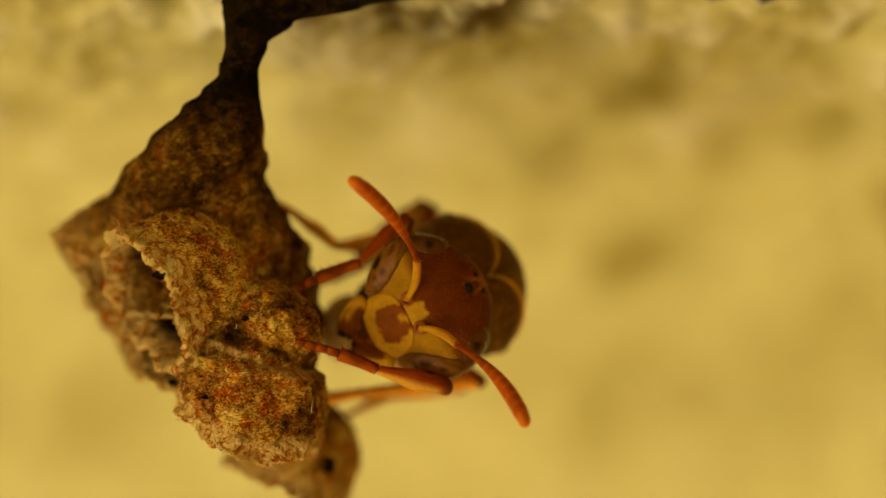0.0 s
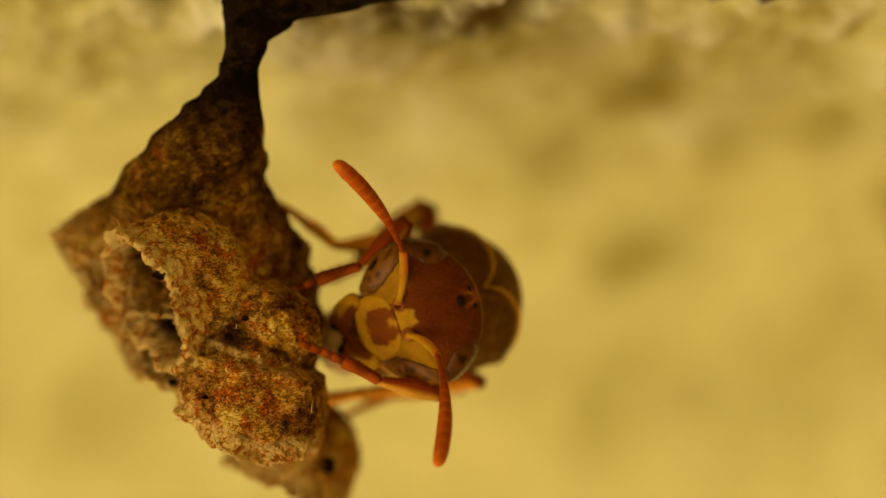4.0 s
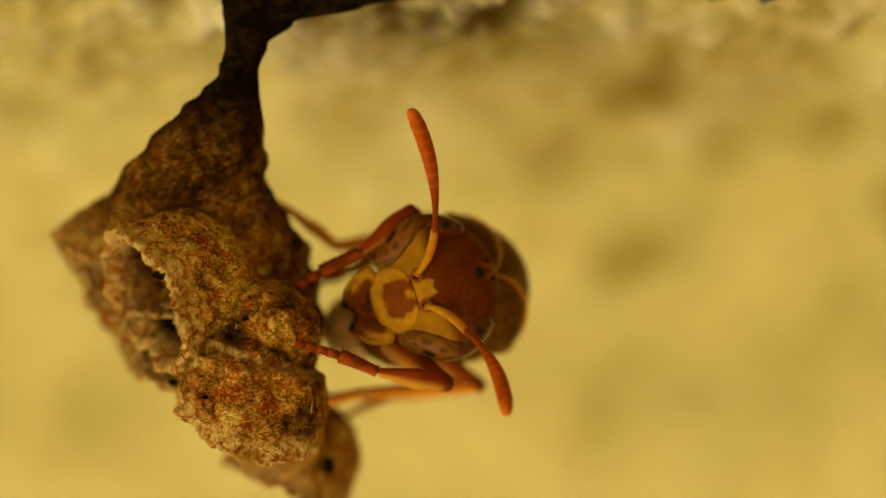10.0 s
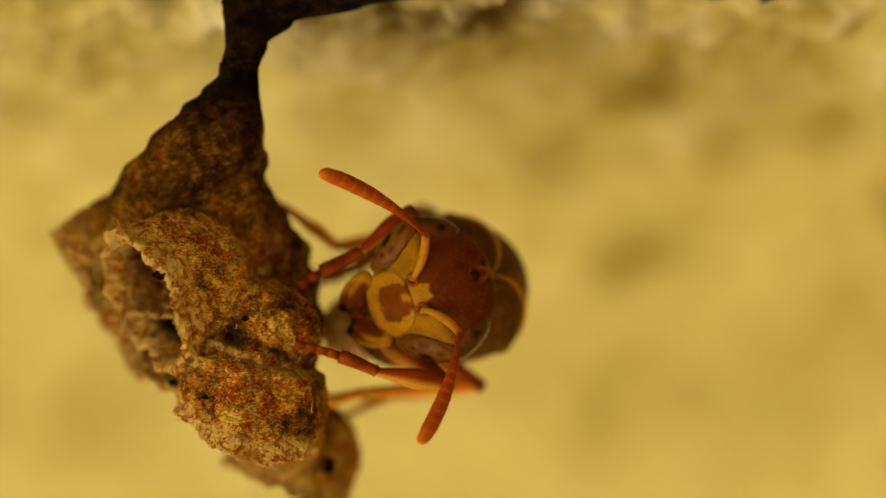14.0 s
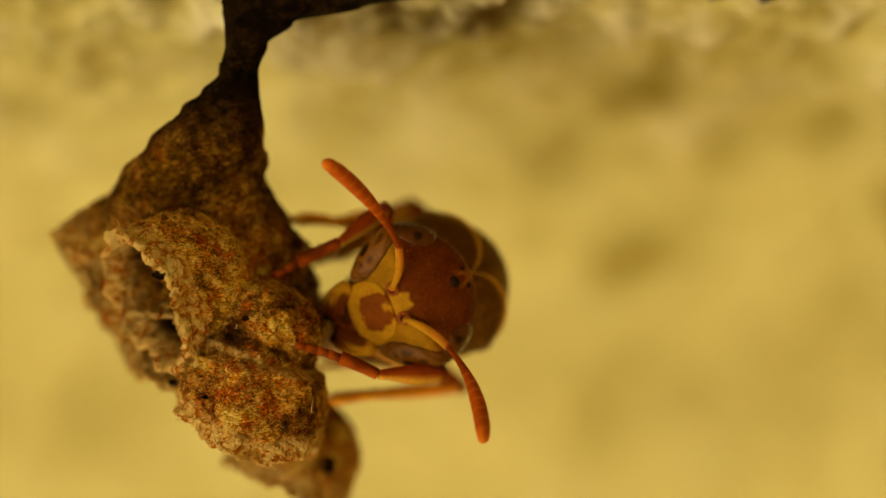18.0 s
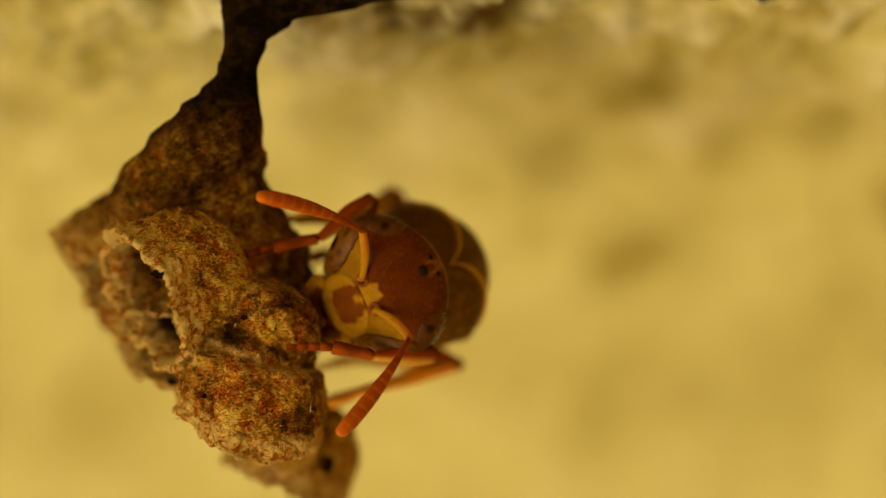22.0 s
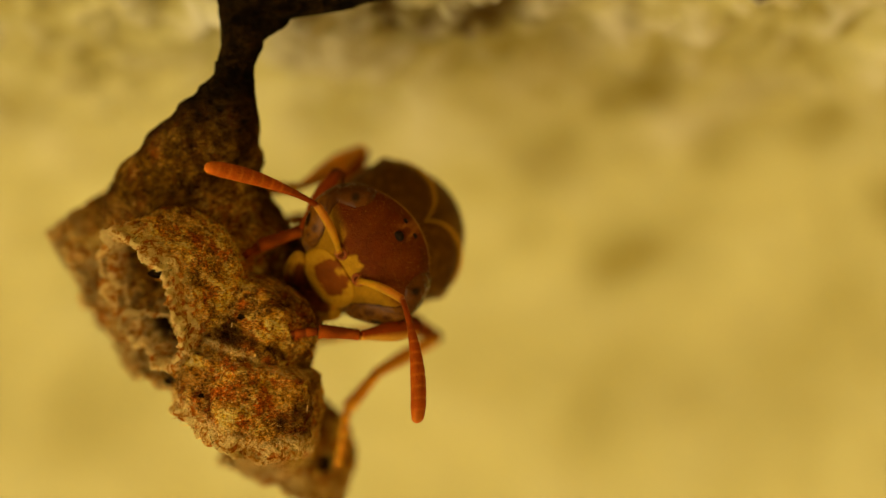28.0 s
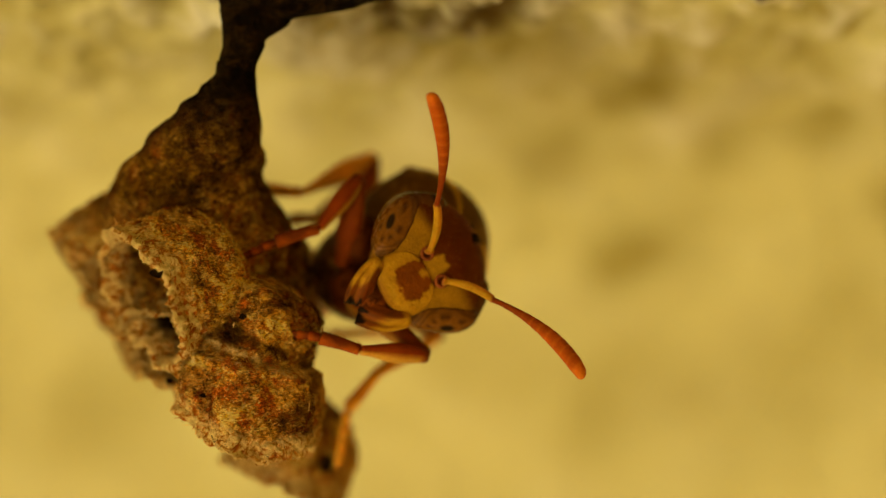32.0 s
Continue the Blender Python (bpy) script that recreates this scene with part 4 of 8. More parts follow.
# ---- what moves ----
def motions():
    """The wasp on its nest, its head, feelers and legs, from start to end."""
    walk(wasp, [
        (0, at(0.474, 3.6, -1.264)), (0.25, at(0.474, 3.6, -1.264)), (0.4, at(0.386, 3.6, -1.755)), (0.5, at(0.383, 3.6, -1.758)),
        (0.75, at(0.376, 3.6, -1.765)), (0.9, at(0.372, 3.6, -1.77)), (1, at(0.369, 3.6, -1.773)), (1.25, at(0.364, 3.6, -1.753)),
        (1.4, at(0.362, 3.6, -1.741)), (1.5, at(0.36, 3.6, -1.733)), (2, at(0.351, 3.6, -1.694)), (3, at(0.333, 3.6, -1.615)),
        (3.5, at(0.333, 3.6, -1.615)), (5.5, at(0.421, 3.6, -1.509)), (8.92, at(0.421, 3.6, -1.509)), (9, at(0.491, 3.6, -1.4)),
        (9.1, at(0.579, 3.6, -1.264)), (10, at(0.57, 3.6, -1.264)), (11, at(0.561, 3.6, -1.264)), (13, at(0.541, 3.6, -1.264)),
        (13.2, at(0.539, 3.6, -1.264)), (13.45, at(0.537, 3.6, -1.264)), (13.6, at(0.535, 3.6, -1.264)), (14, at(0.531, 3.6, -1.264)),
        (14.5, at(0.527, 3.6, -1.264)), (16.5, at(-0.579, 3.6, -1.123)), (17, at(-0.544, 3.6, -1.141)), (17.5, at(-0.386, 3.6, -1.158)),
        (17.7, at(-0.206, 3.6, -1.168)), (17.85, at(-0.07, 3.6, -1.176)), (18, at(-0.07, 3.6, -1.186)), (18.35, at(-0.07, 3.6, -1.211)),
        (18.5, at(-0.105, 3.6, -1.387)), (18.6, at(-0.474, 3.6, -0.983)), (18.9, at(-0.606, 3.6, -0.891)), (19, at(-0.649, 3.6, -0.86)),
        (19.1, at(-0.646, 3.6, -0.858)), (19.5, at(-0.632, 3.6, -0.851)), (19.6, at(-0.628, 3.6, -0.85)), (19.8, at(-0.621, 3.6, -0.846)),
        (20, at(-0.614, 3.6, -0.842)), (20.5, at(-0.649, 3.6, -0.86)), (21, at(-0.685, 3.6, -0.878)), (21.4, at(-0.67, 3.6, -0.892)),
        (21.6, at(-0.663, 3.6, -0.899)), (22, at(-0.649, 3.6, -0.913)), (22.5, at(-0.623, 3.6, -0.937)), (23, at(-0.597, 3.6, -0.961)),
        (24, at(-0.544, 3.6, -1.009)), (24.6, at(-0.516, 3.6, -1.03)), (24.9, at(-0.419, 3.6, -1.032)), (25, at(-0.386, 3.6, -1.033)),
        (25.5, at(-0.693, 3.6, -0.614)), (27.5, at(-1.281, 3.6, 0.316)), (28, at(-1.333, 3.6, 0.399)), (28.1, at(-1.344, 3.6, 0.415)),
        (28.25, at(-1.152, 3.6, 0.314)), (28.6, at(-1.12, 3.6, 0.288)), (28.7, at(-0.822, 3.6, 0.211)), (28.8, at(-0.525, 3.6, 0.135)),
        (29, at(-0.522, 3.6, 0.124)), (29.5, at(-0.516, 3.6, 0.097)), (30, at(-0.509, 3.6, 0.07)), (31, at(-0.557, 3.6, 0.097)),
        (31.5, at(-0.581, 3.6, 0.11)), (32, at(-0.606, 3.6, 0.123)),])
    walk(head, [
        (0, at(-1.347, -3.6, -0.692, 114.8, 65, 0.2)), (0.25, at(-1.347, -3.6, -0.692, 114.8, 65, 0.2)),
        (0.4, at(-1.447, -3.6, -1.031, 133, 66.5, 15.1)), (0.5, at(-1.445, -3.6, -1.019, 133, 66.5, 15.1)),
        (0.75, at(-1.437, -3.6, -0.991, 133, 66.5, 15.1)), (0.9, at(-1.433, -3.6, -0.973, 133, 66.5, 15.1)),
        (1, at(-1.43, -3.6, -0.962, 133, 66.5, 15.1)), (1.25, at(-1.464, -3.6, -0.859, 132.5, 67.6, 14)),
        (1.4, at(-1.484, -3.6, -0.797, 132.1, 68.3, 13.3)), (1.5, at(-1.497, -3.6, -0.756, 131.8, 68.8, 12.8)),
        (2, at(-1.565, -3.6, -0.55, 130.1, 71.1, 10.2)), (3, at(-1.53, -3.6, -0.577, 130.1, 71.1, 10.2)),
        (3.5, at(-1.53, -3.6, -0.577, 130.1, 71.1, 10.2)), (5.5, at(-1.569, -3.6, -0.41, 120.6, 72.2, 1.2)),
        (8.92, at(-1.569, -3.6, -0.41, 120.6, 72.2, 1.2)), (9, at(-1.539, -3.6, -0.465, 119.7, 71.4, 2)),
        (9.1, at(-1.217, -3.6, 0.003, 99, 72.1, -13)), (10, at(-1.208, -3.6, 0.003, 99, 72.1, -13)), (11, at(-1.198, -3.6, -0.013, 98.2, 71.9, -12.3)),
        (13, at(-1.177, -3.6, -0.044, 96.6, 71.5, -10.7)), (13.2, at(-1.175, -3.6, -0.044, 96.6, 71.5, -10.7)),
        (13.45, at(-1.172, -3.6, -0.044, 96.6, 71.5, -10.7)), (13.5, at(-1.172, -3.6, -0.044, 96.6, 71.5, -10.7)),
        (13.6, at(-1.196, -3.6, -0.06, 99.4, 71.6, -9.2)), (14, at(-1.293, -3.6, -0.121, 110.6, 71.4, -3.2)),
        (14.5, at(-1.289, -3.6, -0.121, 110.6, 71.4, -3.2)), (16.5, at(-1.675, -3.6, -0.482, 132.6, 64.5, 4)),
        (17, at(-1.71, -3.6, -0.465, 132.6, 64.5, 4)), (17.5, at(-1.661, -3.6, -0.499, 132.6, 64.5, 4)),
        (17.7, at(-1.704, -3.6, -0.506, 132.6, 64.5, 4)), (17.85, at(-1.28, -3.6, -0.48, 123.6, 68.3, 8.9)),
        (18, at(-1.28, -3.6, -0.47, 123.6, 68.3, 8.9)), (18.35, at(-1.28, -3.6, -0.445, 123.6, 68.3, 8.9)),
        (18.5, at(-1.57, -3.6, -0.154, 121.4, 65.9, 4.2)), (18.6, at(-1.418, -3.6, -0.48, 120.4, 64.2, 1.4)),
        (18.9, at(-1.356, -3.6, -0.538, 120.4, 64.2, 1.4)), (19, at(-1.45, -3.6, -0.483, 120.4, 64.2, 1.4)),
        (19.1, at(-1.465, -3.6, -0.432, 119.3, 65.1, -1.5)), (19.5, at(-1.479, -3.6, -0.439, 119.3, 65.1, -1.5)),
        (19.6, at(-1.486, -3.6, -0.454, 119.3, 65.1, -1.5)), (19.8, at(-1.5, -3.6, -0.485, 119.3, 65.1, -1.5)),
        (20, at(-1.514, -3.6, -0.517, 119.3, 65.1, -1.5)), (20.5, at(-1.562, -3.6, -0.519, 122.6, 65.3, 1.4)),
        (21, at(-1.527, -3.6, -0.502, 122.6, 65.3, 1.4)), (21.4, at(-1.547, -3.6, -0.505, 121.3, 65.6, -0.2)),
        (21.6, at(-1.557, -3.6, -0.507, 120.7, 65.8, -1.1)), (22, at(-1.576, -3.6, -0.51, 119.4, 66.1, -2.8)),
        (22.5, at(-1.563, -3.6, -0.489, 123.1, 65.6, 0.1)), (23, at(-1.55, -3.6, -0.469, 126.7, 65, 2.9)),
        (24, at(-1.56, -3.6, -0.456, 116.5, 65.8, -5.7)), (24.6, at(-1.588, -3.6, -0.435, 116.5, 65.8, -5.7)),
        (24.9, at(-1.717, -3.6, -0.448, 117, 67.1, -6.7)), (25, at(-1.76, -3.6, -0.452, 117.2, 67.5, -7.1)),
        (25.5, at(-1.78, -3.6, -0.481, 125.5, 64.6, 1.1)), (27.5, at(-1.554, -3.6, -0.795, 130.8, 57.9, 3.8)),
        (28, at(-1.373, -3.6, -0.968, 133.4, 57.2, 7.6)), (28.1, at(-1.362, -3.6, -0.985, 133.4, 57.2, 7.6)),
        (28.25, at(-0.893, -3.6, -0.862, 127.7, 56.2, 10.4)), (28.6, at(-0.925, -3.6, -0.836, 127.7, 56.2, 10.4)),
        (28.7, at(-0.19, -3.6, -0.882, 115.1, 56.6, 19.8)), (28.8, at(0.545, -3.6, -0.929, 102.3, 58.1, 29)),
        (29, at(0.543, -3.6, -0.918, 102.3, 58.1, 29)), (29.5, at(0.531, -3.6, -0.808, 102.7, 59, 29.6)),
        (30, at(0.525, -3.6, -0.78, 102.7, 59, 29.6)), (31, at(0.419, -3.6, -0.757, 97.8, 60.4, 24)), (31.5, at(0.339, -3.6, -0.753, 97.8, 60.4, 24)),
        (32, at(0.415, -3.6, -0.732, 97.8, 60.4, 24)),])
    walk(scape_upper, [
        (0, at(-0.48, 0, 0.1, -64.9, 4.6, 41.4)), (0.25, at(-0.48, 0, 0.1, -64.9, 4.6, 41.4)), (0.4, at(-0.48, 0, 0.1, -31, 5.5, 76.4)),
        (0.5, at(-0.48, 0, 0.1, -31.9, 5.2, 76.1)), (0.75, at(-0.48, 0, 0.1, -34.2, 6.1, 74.2)), (0.9, at(-0.48, 0, 0.1, -72, -10.5, 66.7)),
        (1, at(-0.48, 0, 0.1, -71.5, -10.2, 66.5)), (1.25, at(-0.48, 0, 0.1, -66.9, -6.9, 63.6)), (1.4, at(-0.48, 0, 0.1, -77.4, -12.7, 65.1)),
        (1.5, at(-0.48, 0, 0.1, -77.9, -12.8, 64.2)), (2, at(-0.48, 0, 0.1, -81.3, -14.3, 60.3)), (3, at(-0.48, 0, 0.1, -96.2, -20.4, 67.8)),
        (3.5, at(-0.48, 0, 0.1, -96.2, -20.4, 67.8)), (5.5, at(-0.48, 0, 0.1, -67, -1.3, 48.4)), (8.92, at(-0.48, 0, 0.1, -67, -1.3, 48.4)),
        (9, at(-0.48, 0, 0.1, -68.5, -3.4, 49.6)), (9.1, at(-0.48, 0, 0.1, -72.9, -5.6, 40.4)), (10, at(-0.48, 0, 0.1, -72.9, -5.6, 40.4)),
        (11, at(-0.48, 0, 0.1, -72.8, -5.7, 41.1)), (13, at(-0.48, 0, 0.1, -68.7, -2.6, 46.8)), (13.05, at(-0.48, 0, 0.1, -68.6, -2.5, 46.9)),
        (13.2, at(-0.48, 0, 0.1, -61.3, 3.7, 50.4)), (13.45, at(-0.48, 0, 0.1, -61.3, 3.7, 50.4)), (13.5, at(-0.48, 0, 0.1, -60.2, 4.6, 50.9)),
        (13.6, at(-0.48, 0, 0.1, -60.7, 4.7, 49.9)), (14, at(-0.48, 0, 0.1, -72, -5.3, 43.8)), (14.5, at(-0.48, 0, 0.1, -72, -5.3, 43.8)),
        (16.5, at(-0.48, 0, 0.1, -84.4, -15.8, 75.6)), (17, at(-0.48, 0, 0.1, -83.9, -15.7, 73.7)), (17.5, at(-0.48, 0, 0.1, -87.2, -17, 65.3)),
        (17.7, at(-0.48, 0, 0.1, -89.6, -18.3, 64.1)), (17.85, at(-0.48, 0, 0.1, -69, -3.5, 48.5)), (18.35, at(-0.48, 0, 0.1, -69, -3.5, 48.5)),
        (18.5, at(-0.48, 0, 0.1, -58, 5.2, 53.5)), (18.6, at(-0.48, 0, 0.1, -78.5, -12.5, 56.2)), (18.9, at(-0.48, 0, 0.1, -85.5, -16.5, 61.4)),
        (19, at(-0.48, 0, 0.1, -89.9, -17.6, 70.6)), (19.1, at(-0.48, 0, 0.1, -67.7, -4.3, 54.6)), (19.5, at(-0.48, 0, 0.1, -67.7, -4.3, 54.6)),
        (19.6, at(-0.48, 0, 0.1, -63.8, -3.8, 60.5)), (19.8, at(-0.48, 0, 0.1, -69.7, -7.1, 58.5)), (20, at(-0.48, 0, 0.1, -77.4, -11.1, 43.1)),
        (20.5, at(-0.48, 0, 0.1, -77.9, -11.6, 45.1)), (21, at(-0.48, 0, 0.1, -76.8, -10.6, 46.5)), (21.4, at(-0.48, 0, 0.1, -75.9, -9.7, 46.3)),
        (21.6, at(-0.48, 0, 0.1, -77.5, -11.6, 52.5)), (22, at(-0.48, 0, 0.1, -78.2, -12.1, 51.6)), (22.5, at(-0.48, 0, 0.1, -80, -13.4, 51.8)),
        (23, at(-0.48, 0, 0.1, -81.9, -14.9, 50.4)), (24, at(-0.48, 0, 0.1, -79.4, -13.1, 45.3)), (24.6, at(-0.48, 0, 0.1, -79.4, -13.1, 44.9)),
        (24.9, at(-0.48, 0, 0.1, -75.3, -9.5, 49.7)), (25, at(-0.48, 0, 0.1, -41.1, 4.8, 70.7)), (25.5, at(-0.48, 0, 0.1, -42.4, -2.6, 76.5)),
        (27.5, at(-0.48, 0, 0.1, -79, -14.6, 76.2)), (28, at(-0.48, 0, 0.1, -86.7, -16.4, 77.7)), (28.1, at(-0.48, 0, 0.1, -86, -16.2, 73.9)),
        (28.25, at(-0.48, 0, 0.1, -65.1, 2.4, 44.8)), (28.6, at(-0.48, 0, 0.1, -65.5, 1.9, 44.9)), (28.7, at(-0.48, 0, 0.1, -70.8, -6.3, 52.8)),
        (28.8, at(-0.48, 0, 0.1, -85, -16.8, 55.1)), (29, at(-0.48, 0, 0.1, -85.1, -16.8, 55.2)), (29.5, at(-0.48, 0, 0.1, -77.6, -11.8, 55.9)),
        (30, at(-0.48, 0, 0.1, -75.9, -10.6, 55)), (31, at(-0.48, 0, 0.1, -69.8, -6.2, 55.2)), (31.5, at(-0.48, 0, 0.1, -68.1, -4.4, 53.8)),
        (32, at(-0.48, 0, 0.1, -64.6, -3.4, 58.4)),])
    walk(flagellum_upper, [
        (0, at(-1.467, 1.206, 0.828, -52.2, -3.2, 83)), (0.25, at(-1.467, 1.206, 0.828, -52.2, -3.2, 83)),
        (0.4, at(-1.307, 0.344, 1.568, 14.3, -45.9, 81.1)), (0.5, at(-1.33, 0.348, 1.554, 5.2, -27.6, 88.3)),
        (0.75, at(-1.369, 0.409, 1.514, -0.4, -31.4, 90.2)), (0.9, at(-2.021, 0.557, 0.622, -33.9, -29.4, 103.5)),
        (1, at(-2.015, 0.562, 0.637, -39.7, -33.1, 108.9)), (1.25, at(-1.933, 0.631, 0.77, -39.7, -26.5, 104.3)),
        (1.4, at(-2.038, 0.632, 0.465, -51, -12, 94.3)), (1.5, at(-2.028, 0.661, 0.452, -51.8, -11.6, 93.9)),
        (2, at(-1.988, 0.787, 0.353, -56.6, -10.4, 92.8)), (3, at(-2.038, 0.707, -0.075, -59.7, -7.9, 88.9)),
        (3.5, at(-2.038, 0.707, -0.075, -60, -7.4, 88)), (5.5, at(-1.674, 1.039, 0.773, -54.8, -4.9, 84.7)),
        (6, at(-1.674, 1.039, 0.773, -54.7, -4.6, 84.4)), (8.92, at(-1.674, 1.039, 0.773, -54.1, -3.4, 82.7)),
        (9, at(-1.722, 1.011, 0.728, -54.4, -1.1, 79.5)), (9.1, at(-1.583, 1.22, 0.605, -75.2, -4.9, 75.3)),
        (10, at(-1.583, 1.22, 0.605, -74.3, -4.7, 75.5)), (11, at(-1.599, 1.204, 0.607, -73.2, -4.5, 76)),
        (13, at(-1.668, 1.076, 0.724, -66.1, -4.4, 80.4)), (13.05, at(-1.669, 1.074, 0.726, -66, -4.4, 80.5)),
        (13.2, at(-1.609, 1.002, 0.923, -61.6, -10.7, 94.1)), (13.45, at(-1.609, 1.002, 0.923, -61.8, -11.3, 95.2)),
        (13.5, at(-1.595, 0.994, 0.952, -57.5, -14.6, 99.4)), (13.6, at(-1.584, 1.018, 0.939, -56.5, -23.3, 110.5)),
        (14, at(-1.647, 1.148, 0.629, -55.5, -21.7, 107.9)), (14.5, at(-1.647, 1.148, 0.629, -55.5, -21.7, 107.9)),
        (16.5, at(-2.149, 0.382, 0.263, -29.3, -11.5, 91.7)), (17, at(-2.136, 0.432, 0.275, -29.9, -9.8, 90.8)),
        (17.5, at(-2.051, 0.696, 0.181, -39.6, -14.2, 94.7)), (17.7, at(-2.029, 0.748, 0.11, -43, -19.2, 99.8)),
        (17.85, at(-1.707, 1.037, 0.715, -58.4, -8.3, 89.6)), (18, at(-1.707, 1.037, 0.715, -58.2, -8.5, 89.9)),
        (18.35, at(-1.707, 1.037, 0.715, -58, -9, 90.7)), (18.5, at(-1.603, 0.935, 1.007, -42.1, -3.2, 85.1)),
        (18.6, at(-1.921, 0.877, 0.435, -47.8, -7.3, 88.6)), (18.9, at(-2.004, 0.787, 0.229, -45.2, -6.6, 88)),
        (19, at(-2.103, 0.57, 0.103, -35.6, -4.4, 87)), (19.1, at(-1.805, 0.883, 0.75, -41, -30.4, 107.9)),
        (19.5, at(-1.805, 0.883, 0.75, -41, -30.4, 107.9)), (19.6, at(-1.848, 0.717, 0.857, -23.9, -30.6, 99.5)),
        (19.8, at(-1.894, 0.78, 0.691, -29.4, -20.5, 96.7)), (20, at(-1.679, 1.177, 0.468, -67.4, -3.5, 77.4)),
        (20.5, at(-1.722, 1.136, 0.455, -69.8, -9.2, 91.8)), (21, at(-1.744, 1.101, 0.487, -64.2, -11.4, 95.9)),
        (21.4, at(-1.736, 1.101, 0.513, -62.5, -11.6, 95.8)), (21.6, at(-1.857, 0.964, 0.465, -35.7, -14.9, 94.6)),
        (22, at(-1.845, 0.989, 0.443, -35.6, -14.9, 94.5)), (22.5, at(-1.854, 0.993, 0.391, -37.4, -14.4, 94.5)),
        (23, at(-1.832, 1.036, 0.335, -40.4, -14.6, 95.1)), (24, at(-1.731, 1.139, 0.408, -42.3, -17, 97.7)),
        (24.6, at(-1.724, 1.148, 0.407, -43.4, -16.7, 97.6)), (24.9, at(-1.796, 1.02, 0.53, -37.4, -18.3, 97.4)),
        (25, at(-1.512, 0.477, 1.391, -4.1, -25.6, 91.2)), (25.5, at(-1.622, 0.213, 1.369, -11.4, -27.4, 93.8)),
        (27.5, at(-2.14, 0.323, 0.417, -34.8, -18.5, 96.9)), (28, at(-2.164, 0.339, 0.194, -49.6, -13.9, 96.3)),
        (28.1, at(-2.138, 0.444, 0.217, -49.6, -12.2, 94.3)), (28.25, at(-1.559, 1.127, 0.823, -79.4, -6.9, 80.7)),
        (28.6, at(-1.567, 1.125, 0.814, -83.7, -7.7, 81.4)), (28.7, at(-1.811, 0.933, 0.663, -73.3, -4.2, 74.8)),
        (28.8, at(-1.91, 0.945, 0.242, -66.2, -2.3, 75.4)), (29, at(-1.911, 0.943, 0.241, -65.8, -2, 75.1)),
        (29.5, at(-1.914, 0.878, 0.463, -63.8, -1.4, 75.1)), (30, at(-1.89, 0.895, 0.511, -63, -0.4, 73.8)),
        (31, at(-1.842, 0.869, 0.691, -60.8, -0.6, 75.5)), (31.5, at(-1.796, 0.904, 0.74, -63.2, -0.6, 74)),
        (32, at(-1.825, 0.778, 0.838, -65.8, -0.9, 72.4)),])
